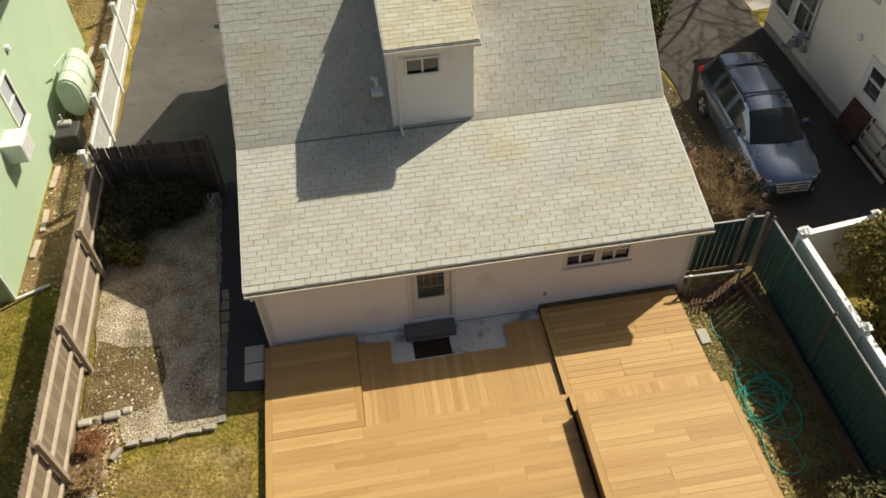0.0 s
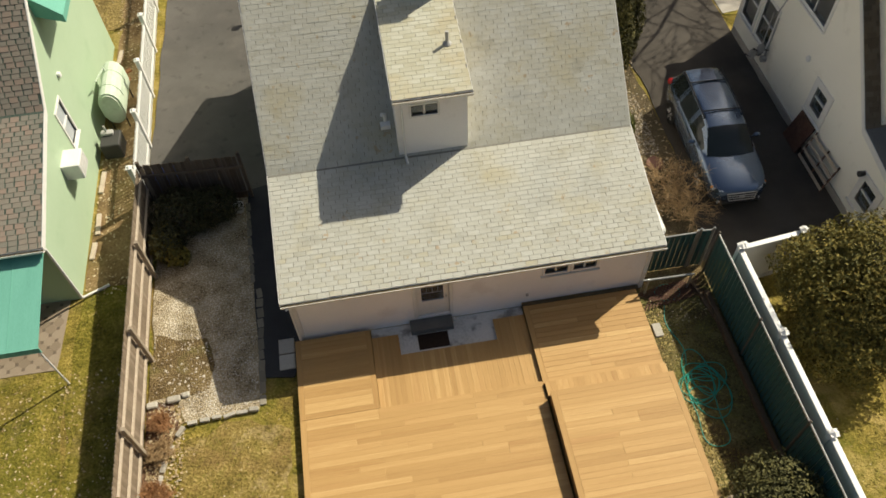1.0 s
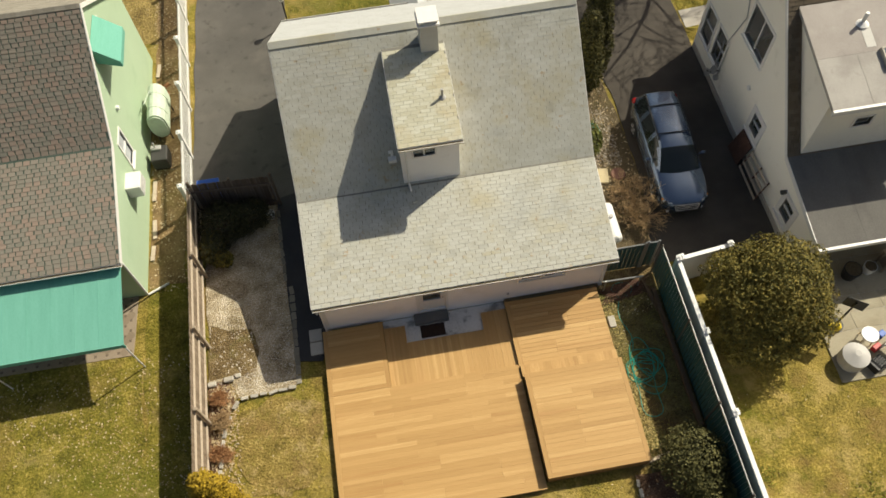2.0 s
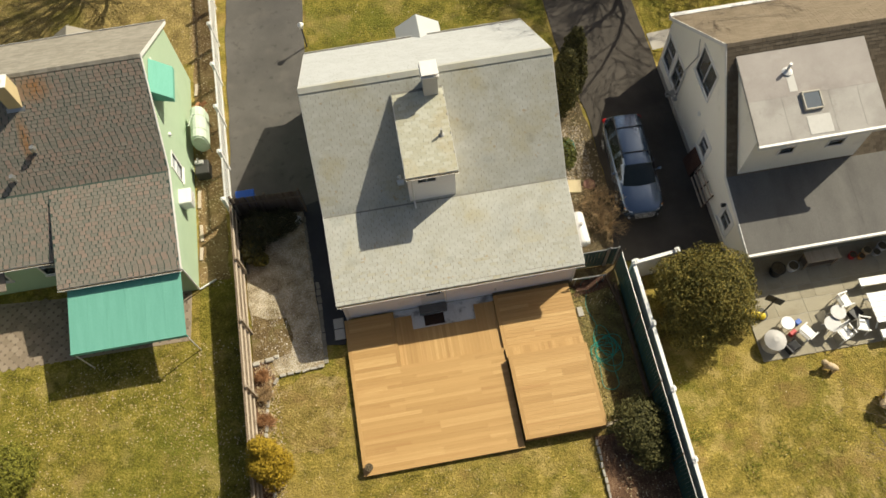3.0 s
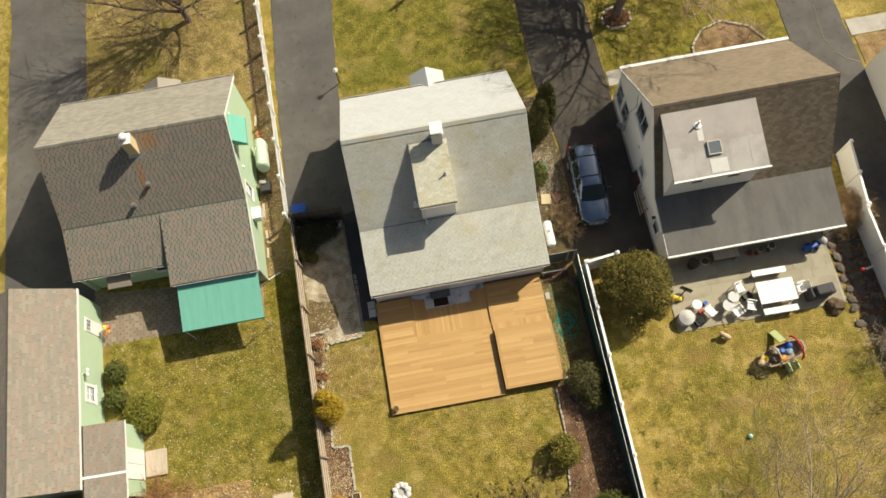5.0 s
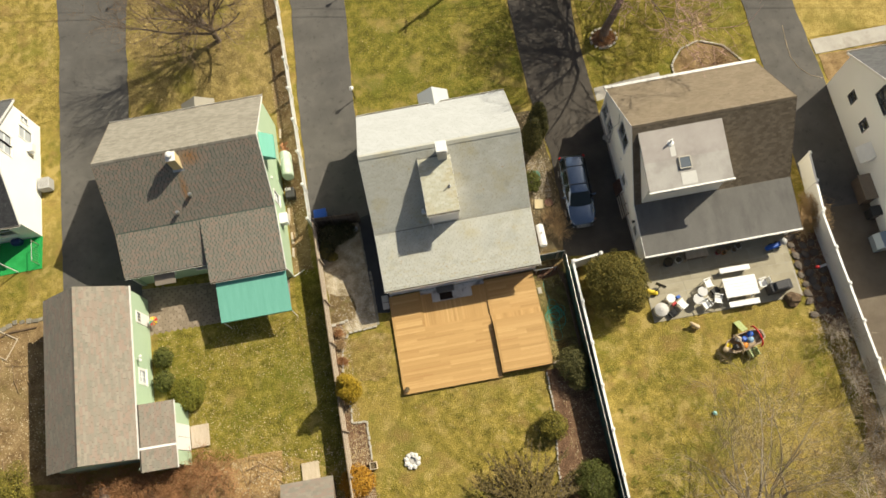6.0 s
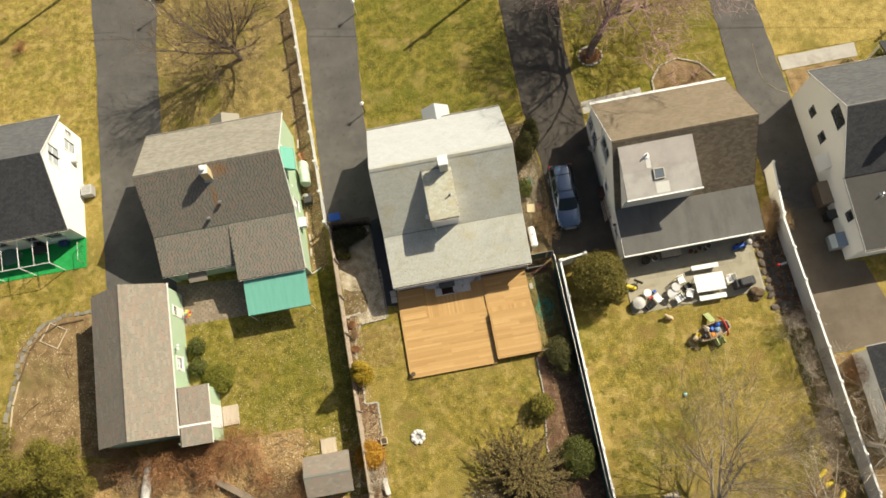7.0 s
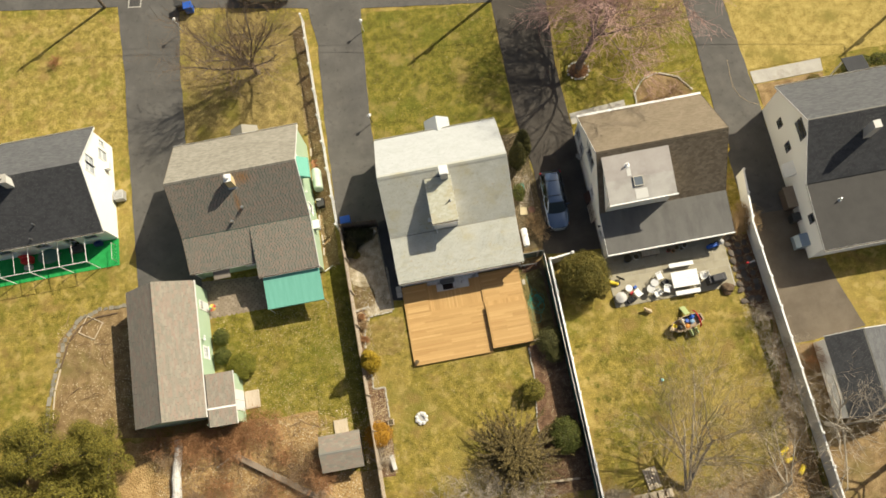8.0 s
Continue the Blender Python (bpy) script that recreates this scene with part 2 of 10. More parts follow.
def bare_tree(name, at, height, radius, seed, bark, twig, label, kids=(8, 8, 6, 5), lean=0.12, rise=0.06, stems=1,
              spans=(0.30, 0.48, 0.26, 0.14, 0.08), spread=1.0, tilt=(0, 0), category="tree", group="", limbs=1, thin=0.006, clear=0.5):
    rng = random.Random(seed)
    t = thing(name, label, category, group, at=at)
    out = {0: [], 1: []}
    for s in range(stems):
        w = 0.08 + 0.4 * (stems > 1)
        d = Vector((rng.gauss(0, w) + tilt[0], rng.gauss(0, w) + tilt[1], 1)).normalized()
        grow(rng, Vector((0, 0, -0.05)), d, height, radius, 0, spans, out, kids, lean, rise, spread, limbs, thin, clear)
    v, f = tube_mesh(out[0])
    raw("trunk", v, f, bark, t, smooth=True)
    v, f = tube_mesh(out[1])
    raw("crown", v, f, twig, t, "bare spring branches and twigs")
    return t


def leaf_cloud(rng, blobs, count, size, fill=0.35):
    """Many small leaf sprays over lumpy rounded masses (centre, radii), with gaps and an uneven outline."""
    vs, fs = [], []
    tot = sum(b[1][0] * b[1][1] + b[1][0] * b[1][2] for b in blobs)
    for c, rad in blobs:
        k = int(count * (rad[0] * rad[1] + rad[0] * rad[2]) / tot)
        ph = rng.uniform(0, 50)
        for _ in range(k):
            n = Vector((rng.gauss(0, 1), rng.gauss(0, 1), rng.gauss(0, 1))).normalized()
            lump = 1 + 0.22 * noise.noise(n * 2.1 + Vector((ph, 0, 0))) + 0.16 * noise.noise(n * 5.0 + Vector((0, ph, 0)))
            rr = lump * (1 - fill * rng.random() ** 2)
            p = Vector((c[0] + n.x * rad[0] * rr, c[1] + n.y * rad[1] * rr, max(0.04, c[2] + n.z * rad[2] * rr)))
            a = (n + Vector((rng.gauss(0, 0.6), rng.gauss(0, 0.6), rng.gauss(0, 0.6) + 0.3))).normalized()
            u = a.orthogonal().normalized()
            u = Matrix.Rotation(rng.uniform(0, 6.28), 3, a) @ u
            w = a.cross(u)
            s = size * rng.uniform(0.6, 1.4)
            i = len(vs)
            vs += [p - u * s, p + w * s * 0.45 + a * s * 0.15, p + u * s, p - w * s * 0.45 + a * s * 0.1]
            fs.append((i, i + 1, i + 2, i + 3))
    return vs, fs


def shrub(name, at, blobs, count, size, leaf, bark, label, seed=1, category="bush", fill=0.35, group=""):
    rng = random.Random(seed)
    t = thing(name, label, category, group, at=at)
    segs = []
    for c, rad in blobs:
        for _ in range(5):
            tip = Vector((c[0] + rng.gauss(0, rad[0] * 0.35), c[1] + rng.gauss(0, rad[1] * 0.35), c[2] + rng.uniform(0, rad[2] * 0.5)))
            base = Vector((rng.gauss(0, 0.05), rng.gauss(0, 0.05), -0.03))
            mid = base.lerp(tip, 0.5) + Vector((0, 0, 0.1))
            segs += [(base, mid, 0.05, 0.035, 5), (mid, tip, 0.035, 0.012, 5)]
    v, f = tube_mesh(segs)
    raw("trunk", v, f, bark, t)
    v, f = leaf_cloud(rng, blobs, count, size, fill)
    raw("crown", v, f, leaf, t)
    return t


# ---- materials ----
SPECK = ((0.058, 0.053, 0.008), 20.0, 0.62, 0.95, 0.45), ((0.54, 0.42, 0.16), 27.0, 0.82, 1.0, 0.6)
THATCH = ((0.42, 0.31, 0.105), 0.95, 0.56, 0.86, 0.75), ((0.24, 0.15, 0.05), 0.62, 0.58, 0.88, 0.62)
GREENER = ((0.125, 0.13, 0.012), 0.24, 0.5, 0.88, 0.65), ((0.11, 0.122, 0.01), 0.8, 0.72, 0.95, 0.5)
TANNED = (0.34, 0.245, 0.071), 0.17, 0.42, 0.75, 0.55
GRASS = surf("lawn_grass", ((0.088, 0.073, 0.01), (0.178, 0.142, 0.023), (0.275, 0.21, 0.039), (0.44, 0.33, 0.088)), 1.7, 12.0, 0.95, 0.8, 0.04, coarse=0.5, contrast=1.7, grain=7, stain=(TANNED, *GREENER, *THATCH, *SPECK))
GRASS_WORN = surf("worn_lawn", ((0.10, 0.075, 0.015), (0.195, 0.142, 0.034), (0.265, 0.195, 0.052), (0.41, 0.31, 0.109)), 1.9, 13.0, 0.95, 0.8, 0.04, coarse=0.45, contrast=1.75, grain=7,
                  stain=(((0.28, 0.175, 0.071), 0.75, 0.45, 0.85, 0.55), ((0.40, 0.30, 0.139), 1.6, 0.6, 0.9, 0.65), ((0.15, 0.145, 0.015), 0.6, 0.62, 0.9, 0.6), *SPECK))
GRASS_OLIVE = surf("olive_lawn", ((0.07, 0.064, 0.008), (0.14, 0.121, 0.014), (0.212, 0.176, 0.025), (0.35, 0.275, 0.063)), 1.7, 12.0, 0.95, 0.8, 0.04, coarse=0.5, contrast=1.7, grain=7,
                   stain=(*GREENER, ((0.38, 0.29, 0.101), 0.95, 0.62, 0.92, 0.55), ((0.22, 0.145, 0.046), 0.62, 0.64, 0.92, 0.4), *SPECK))
GRASS_GREEN = surf("green_lawn", ((0.064, 0.062, 0.007), (0.122, 0.111, 0.013), (0.178, 0.154, 0.021), (0.28, 0.222, 0.042)), 1.5, 12.0, 0.95, 0.8, 0.04, coarse=0.5, contrast=1.7, grain=7,
                   stain=(((0.34, 0.245, 0.084), 0.5, 0.58, 0.92, 0.7), ((0.10, 0.115, 0.01), 0.35, 0.5, 0.85, 0.6), *SPECK))
GRASS_TAN = surf("dormant_lawn", ((0.22, 0.16, 0.039), (0.36, 0.268, 0.077), (0.50, 0.38, 0.122)), 1.5, 12.0, 0.95, 0.8, 0.04, coarse=0.5, contrast=1.5, grain=7,
                 stain=(((0.16, 0.135, 0.024), 0.3, 0.55, 0.9, 0.7), *SPECK))
GRASS_BROWN = surf("thin_brown_lawn", ((0.135, 0.095, 0.03), (0.26, 0.19, 0.066), (0.41, 0.305, 0.109)), 1.5, 12.0, 0.95, 0.8, 0.04, coarse=0.5, contrast=1.7, grain=7,
                   stain=(((0.17, 0.15, 0.02), 0.35, 0.5, 0.88, 0.75), *SPECK))
GRASS_PALE = surf("straw_lawn", ((0.11, 0.086, 0.015), (0.215, 0.166, 0.034), (0.32, 0.242, 0.057), (0.47, 0.355, 0.109)), 1.7, 12.0, 0.95, 0.8, 0.04, coarse=0.5, contrast=1.7, grain=7,
                  stain=(((0.15, 0.15, 0.015), 0.3, 0.55, 0.9, 0.7), *THATCH, *SPECK))
ASPHALT = surf("asphalt", ((0.077, 0.071, 0.063), (0.10, 0.093, 0.083), (0.131, 0.122, 0.109)), 0.5, 70.0, 0.9, 0.3, 0.01, coarse=0.6, grain=5,
               stain=(((0.068, 0.064, 0.06), 0.35, 0.55, 0.95, 0.5), ((0.15, 0.135, 0.115), 0.8, 0.62, 1.0, 0.35), ((0.04, 0.037, 0.034), 2.6, 0.74, 0.9, 0.4)))
ASPHALT_DARK = surf("fresh_asphalt", ((0.03, 0.029, 0.03), (0.042, 0.041, 0.042), (0.06, 0.058, 0.057)), 1.0, 70.0, 0.8, 0.3, 0.01)
ASPHALT_OLD = surf("old_asphalt", ((0.044, 0.038, 0.031), (0.064, 0.055, 0.045), (0.095, 0.082, 0.067)), 0.6, 60.0, 0.9, 0.35, 0.01, coarse=0.6,
                   stain=(((0.09, 0.08, 0.07), 0.5, 0.6, 1.0, 0.5),))
ASPHALT_BROWN = surf("dusty_asphalt", ((0.10, 0.078, 0.055), (0.135, 0.108, 0.078), (0.17, 0.138, 0.102)), 0.6, 60.0, 0.9, 0.35, 0.01, coarse=0.6,
                     stain=(((0.085, 0.068, 0.05), 0.4, 0.55, 1.0, 0.6),))
GRAVEL = surf("gravel", ((0.12, 0.09, 0.05), (0.33, 0.265, 0.165), (0.47, 0.39, 0.265), (0.74, 0.67, 0.54)), 1.6, 22.0, 0.95, 0.9, 0.03, coarse=0.35, contrast=1.7, grain=6,
              stain=(((0.17, 0.13, 0.065), 0.7, 0.55, 1.0, 0.65), ((0.60, 0.55, 0.46), 1.1, 0.7, 1.0, 0.4)))
SOIL = surf("bed_soil", ((0.07, 0.052, 0.03), (0.13, 0.10, 0.055), (0.21, 0.16, 0.09)), 1.5, 22.0, 0.95, 1.0, 0.04, coarse=0.4,
            stain=(((0.10, 0.09, 0.03), 0.9, 0.6, 1.0, 0.6),))
DIRT = surf("brown_dirt", ((0.07, 0.047, 0.02), (0.13, 0.088, 0.038), (0.19, 0.135, 0.06), (0.30, 0.225, 0.12)), 2.2, 20.0, 0.95, 0.9, 0.03, coarse=0.45, contrast=1.6,
            stain=(((0.14, 0.125, 0.035), 1.4, 0.6, 0.95, 0.6),))
MOSSY_DIRT = surf("mossy_dirt", ((0.055, 0.045, 0.015), (0.115, 0.098, 0.034), (0.18, 0.148, 0.056), (0.29, 0.235, 0.11)), 2.2, 20.0, 0.95, 0.9, 0.03, coarse=0.45, contrast=1.6,
                  stain=(((0.10, 0.105, 0.02), 1.1, 0.5, 0.85, 0.6), ((0.085, 0.05, 0.026), 0.8, 0.55, 0.85, 0.6), *SPECK))
BARE = surf("bare_ground", ((0.13, 0.082, 0.036), (0.23, 0.152, 0.07), (0.33, 0.232, 0.115)), 1.3, 14.0, 0.95, 0.6, 0.03, coarse=0.55, contrast=1.7, grain=6,
            stain=(((0.16, 0.13, 0.04), 0.35, 0.5, 0.95, 0.7), ((0.13, 0.085, 0.045), 1.0, 0.65, 1.0, 0.5)))
MULCH = surf("leaf_mulch", ((0.075, 0.04, 0.024), (0.165, 0.092, 0.054), (0.31, 0.195, 0.115)), 2.0, 24.0, 0.95, 1.0, 0.04, coarse=0.35, contrast=1.5, grain=6)
BRUSH = surf("brush_litter", ((0.20, 0.118, 0.045), (0.36, 0.23, 0.095), (0.52, 0.36, 0.175)), 0.9, 8.0, 0.95, 0.8, 0.05, coarse=0.5, contrast=1.3,
             stain=(((0.12, 0.10, 0.03), 0.6, 0.6, 1.0, 0.5),))
CONCRETE = surf("concrete", ((0.30, 0.28, 0.25), (0.38, 0.355, 0.31), (0.45, 0.42, 0.37)), 1.2, 30.0, 0.9, 0.2, 0.005,
                stain=(((0.2, 0.17, 0.13), 0.8, 0.65, 1.0, 0.5),))
FLAG = surf("patio_flagstone", ((0.25, 0.22, 0.155), (0.33, 0.295, 0.215), (0.40, 0.36, 0.265)), 1.0, 20.0, 0.9, 0.2, 0.005, rand="object", amount=0.35,
            stain=(((0.22, 0.185, 0.12), 0.8, 0.55, 1.0, 0.5),))
PAVER_DARK = surf("dark_paver", ((0.125, 0.096, 0.071), (0.175, 0.137, 0.103)), 1.0, 20.0, 0.9, 0.2, 0.005)
PAVER = surf("brick_paver", ((0.19, 0.147, 0.105), (0.25, 0.197, 0.143), (0.31, 0.25, 0.187)), 1.0, 20.0, 0.9, 0.2, 0.005, rand="island", amount=0.75)
OLD_STONE = surf("old_wall_stone", ((0.15, 0.132, 0.098), (0.23, 0.206, 0.158), (0.32, 0.29, 0.23)), 2.0, 20.0, 0.9, 0.5, 0.01, rand="object", amount=0.6)
STONE = surf("edging_stone", ((0.30, 0.27, 0.22), (0.43, 0.40, 0.34), (0.55, 0.52, 0.46)), 2.0, 20.0, 0.9, 0.5, 0.01, rand="object", amount=0.5)
ROCK = surf("garden_rock", ((0.07, 0.056, 0.044), (0.135, 0.11, 0.088), (0.21, 0.175, 0.14)), 2.0, 16.0, 0.9, 0.6, 0.02, rand="object", amount=0.5)

GREY_STOPS = ((0.37, 0.358, 0.29), (0.425, 0.417, 0.358), (0.465, 0.462, 0.408), (0.51, 0.513, 0.465))
MOSS = (((0.40, 0.33, 0.15), 0.5, 0.52, 0.95, 0.42), ((0.30, 0.25, 0.12), 1.6, 0.7, 1.0, 0.3), ((0.33, 0.34, 0.32), 0.8, 0.62, 1.0, 0.45), ((0.36, 0.22, 0.08), 3.4, 0.86, 1.0, 0.5))
SHINGLE_JOINED = surf("grey_shingle", GREY_STOPS, 1.2, 30.0, 0.92, 0.3, 0.004, rand="island", amount=0.3, coarse=0.5, stain=MOSS)
SHINGLE_PIECE = surf("grey_shingle_tab", GREY_STOPS, 1.2, 30.0, 0.92, 0.3, 0.004, rand="object", amount=0.3, coarse=0.5, stain=MOSS)
# Moss-free, paler and cooler: the sun on the front slope is in the colour.
SHINGLE_SUNLIT = surf("sunlit_grey_shingle", ((0.42, 0.425, 0.41), (0.47, 0.478, 0.465), (0.515, 0.525, 0.515)), 1.2, 45.0, 0.85, 0.3, 0.004, rand="island", amount=0.5, coarse=0.5)
SHINGLE_UNDER = surf("shingle_joint", ((0.17, 0.163, 0.138), (0.225, 0.216, 0.187)), 2.0, 40.0, 0.95, 0.2)
SHINGLE_GAP = surf("dark_shingle_joint", ((0.028, 0.025, 0.02), (0.05, 0.045, 0.037)), 2.0, 40.0, 0.95, 0.2)
SHINGLE_MIX = surf("blended_brown_shingle", ((0.165, 0.162, 0.132), (0.205, 0.185, 0.15), (0.25, 0.19, 0.15), (0.19, 0.178, 0.146), (0.235, 0.205, 0.166)), 0.5, 50.0, 0.92, 0.3, 0.004, rand="island", amount=0.9)
SHINGLE_MOSSGAP = surf("dark_green_shingle_layer", ((0.042, 0.062, 0.05), (0.075, 0.10, 0.082)), 2.0, 40.0, 0.95, 0.2)
SHINGLE_PALE = surf("pale_brown_shingle", ((0.205, 0.188, 0.152), (0.275, 0.252, 0.205), (0.345, 0.315, 0.26)), 1.0, 50.0, 0.92, 0.3, 0.004, rand="island", amount=0.6)
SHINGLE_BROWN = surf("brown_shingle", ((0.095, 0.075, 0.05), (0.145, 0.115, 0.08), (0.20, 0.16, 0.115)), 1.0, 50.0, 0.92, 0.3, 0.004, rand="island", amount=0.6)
# Brown shingle paled to tan: the sun on the front slope, painted in.
SHINGLE_BROWN_LIT = surf("lit_brown_shingle", ((0.17, 0.135, 0.09), (0.22, 0.175, 0.12), (0.265, 0.215, 0.155)), 1.0, 50.0, 0.92, 0.3, 0.004, rand="island", amount=0.5)
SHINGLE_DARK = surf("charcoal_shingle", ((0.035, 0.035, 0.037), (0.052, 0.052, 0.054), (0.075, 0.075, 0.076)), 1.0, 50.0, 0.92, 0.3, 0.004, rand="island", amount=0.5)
MEMBRANE_DARK = surf("rolled_roofing", ((0.105, 0.098, 0.09), (0.135, 0.128, 0.117), (0.17, 0.162, 0.148)), 0.8, 40.0, 0.9, 0.15, 0.004, stretch=(1, 0.35, 1), stain=(((0.085, 0.08, 0.074), 1.0, 0.55, 1.0, 0.6), ((0.21, 0.20, 0.18), 0.6, 0.7, 1.0, 0.4)))
MEMBRANE_PALE = surf("pale_rolled_roofing", ((0.31, 0.29, 0.26), (0.40, 0.375, 0.34), (0.47, 0.445, 0.405)), 0.8, 40.0, 0.9, 0.15, 0.004, stain=(((0.25, 0.225, 0.20), 0.7, 0.5, 1.0, 0.6), ((0.20, 0.18, 0.16), 2.0, 0.75, 1.0, 0.4)))
MEMBRANE_PINK = surf("pinkish_rolled_roofing", ((0.30, 0.268, 0.24), (0.37, 0.335, 0.305), (0.43, 0.395, 0.36)), 0.8, 40.0, 0.9, 0.15, 0.004, stain=(((0.23, 0.20, 0.18), 0.7, 0.5, 1.0, 0.5), ((0.46, 0.43, 0.39), 1.4, 0.7, 1.0, 0.4)))
SIDING_WHITE = surf("white_siding", ((0.82, 0.79, 0.77), (0.89, 0.865, 0.845)), 0.7, 30.0, 0.6, 0.5, 0.012, wave=("Z", 0.11), stain=(((0.55, 0.50, 0.46), 0.9, 0.7, 1.0, 0.3),))
SIDING_CREAM = surf("cream_siding", ((0.89, 0.85, 0.745), (0.93, 0.89, 0.79)), 0.7, 30.0, 0.6, 0.2, 0.012, wave=("Z", 0.11), stain=(((0.55, 0.50, 0.40), 0.9, 0.7, 1.0, 0.3),))
SIDING_GREEN = surf("pale_green_siding", ((0.375, 0.485, 0.33), (0.43, 0.54, 0.38)), 0.7, 30.0, 0.6, 0.5, 0.012, wave=("Z", 0.11), stain=(((0.30, 0.42, 0.27), 0.9, 0.7, 1.0, 0.3),))
SIDING_OFFWHITE = surf("offwhite_siding", ((0.82, 0.81, 0.77), (0.87, 0.86, 0.82)), 0.7, 30.0, 0.6, 0.5, 0.012, wave=("Z", 0.11))
TRIM = plain("white_trim", (0.78, 0.76, 0.72), 0.5)
VINYL = surf("white_vinyl", ((0.72, 0.71, 0.68), (0.80, 0.79, 0.76)), 1.2, 40.0, 0.45, 0.05, stain=(((0.5, 0.46, 0.38), 1.3, 0.7, 1.0, 0.35),))
GUTTER_MUD = surf("gutter_leaves", ((0.05, 0.04, 0.025), (0.15, 0.12, 0.07)), 6.0, 40.0, 0.95, 0.6)
GLASS = plain("window_glass", (0.74, 0.78, 0.80), 0.03, spec=0.6, trans=0.92)
BLIND_PANE = plain("glass_before_a_blind", (0.50, 0.53, 0.56), 0.08, spec=0.6)
CURTAIN = plain("blind_cloth", (0.7, 0.68, 0.62), 0.8)
DECK = surf("cedar_deck_board", ((0.35, 0.201, 0.073), (0.423, 0.254, 0.094), (0.477, 0.294, 0.115), (0.585, 0.388, 0.168)), 1.6, 16.0, 0.6, 0.2, 0.003, rand="object", amount=0.55, stretch=(0.35, 6, 6), coarse=0.5, contrast=1.3, grain=5,
            stain=(((0.33, 0.16, 0.055), 0.9, 0.62, 1.0, 0.4),))
DECK_RIM = surf("cedar_rim", ((0.30, 0.165, 0.065), (0.40, 0.23, 0.09)), 2.0, 20.0, 0.7, 0.2, 0.003)
WOOD_GREY = surf("weathered_fence", ((0.14, 0.105, 0.072), (0.22, 0.17, 0.12), (0.33, 0.265, 0.20)), 2.0, 20.0, 0.9, 0.4, 0.004, rand="object", amount=0.5, stretch=(5, 5, 0.5))
WOOD_DARK = surf("dark_fence", ((0.075, 0.055, 0.04), (0.12, 0.09, 0.068), (0.18, 0.14, 0.11)), 2.0, 20.0, 0.9, 0.4, 0.004, rand="object", amount=0.5, stretch=(5, 5, 0.5))
WOOD_RAIL = surf("pale_fence_rail", ((0.36, 0.29, 0.22), (0.48, 0.40, 0.31), (0.56, 0.48, 0.38)), 2.0, 20.0, 0.9, 0.3, 0.004, stretch=(4, 0.5, 4))
WOOD_RAW = surf("raw_lumber", ((0.40, 0.32, 0.22), (0.52, 0.43, 0.31), (0.62, 0.53, 0.40)), 2.0, 20.0, 0.85, 0.3, 0.004, stretch=(4, 0.6, 4))
GREEN_MESH = surf("green_fence_slat", ((0.026, 0.078, 0.072), (0.034, 0.095, 0.088), (0.044, 0.112, 0.102)), 1.0, 30.0, 0.6, 0.2, rand="island", amount=0.25)
STEEL = plain("galvanised_steel", (0.50, 0.50, 0.48), 0.4, 0.8)
IRON = plain("dark_iron", (0.05, 0.048, 0.045), 0.6)
AWNING = surf("green_awning_cloth", ((0.12, 0.33, 0.255), (0.145, 0.385, 0.30), (0.17, 0.43, 0.34)), 1.5, 30.0, 0.8, 0.1, stretch=(3, 0.3, 1))
TANK_GREEN = surf("pale_green_tank_paint", ((0.42, 0.50, 0.38), (0.52, 0.60, 0.48), (0.60, 0.66, 0.56)), 2.0, 14.0, 0.5, 0.1, stain=(((0.34, 0.36, 0.27), 3.0, 0.7, 1.0, 0.4),))
TURF = surf("bright_green_carpet", ((0.012, 0.20, 0.045), (0.018, 0.28, 0.065), (0.03, 0.34, 0.09)), 2.0, 40.0, 0.95, 0.3)
DULL_STEEL = surf("dull_brown_steel", ((0.085, 0.07, 0.055), (0.15, 0.13, 0.105)), 3.0, 20.0, 0.6, 0.1)
HOSE = plain("green_hose", (0.03, 0.30, 0.22), 0.5)
WHITE_PLASTIC = plain("white_plastic", (0.78, 0.77, 0.74), 0.4)
GREY_PLASTIC = plain("grey_plastic", (0.42, 0.41, 0.39), 0.5)
BLUE = plain("blue_plastic", (0.02, 0.10, 0.45), 0.45)
RED = plain("red_plastic", (0.50, 0.03, 0.03), 0.45)
YELLOW = plain("yellow_plastic", (0.75, 0.55, 0.03), 0.45)
LIME = plain("lime_plastic", (0.46, 0.53, 0.24), 0.5)
ORANGE = plain("orange_plastic", (0.7, 0.25, 0.03), 0.45)
TAN_PLASTIC = plain("tan_plastic", (0.55, 0.42, 0.26), 0.5)
BLACK = plain("black_plastic", (0.018, 0.018, 0.018), 0.5)
MAT_BROWN = surf("brown_doormat", ((0.025, 0.015, 0.01), (0.05, 0.028, 0.018)), 8.0, 80.0, 0.95, 0.8)
CARPAINT = plain("slate_blue_car_paint", (0.115, 0.165, 0.25), 0.22, 0.65, coat=1.0)
CARGLASS = plain("car_glass", (0.016, 0.022, 0.022), 0.03, spec=0.45)
RUBBER = plain("tyre_rubber", (0.02, 0.02, 0.02), 0.8)
LAMP_CLEAR = plain("headlamp_lens", (0.55, 0.56, 0.56), 0.15)
LAMP_RED = plain("tail_lamp_lens", (0.35, 0.015, 0.015), 0.2)
BARK = surf("grey_bark", ((0.085, 0.065, 0.05), (0.15, 0.12, 0.095), (0.22, 0.185, 0.15)), 4.0, 30.0, 0.95, 0.6, 0.01)
TWIG = surf("brown_twig", ((0.19, 0.125, 0.07), (0.30, 0.20, 0.12)), 4.0, 30.0, 0.95, 0.2)
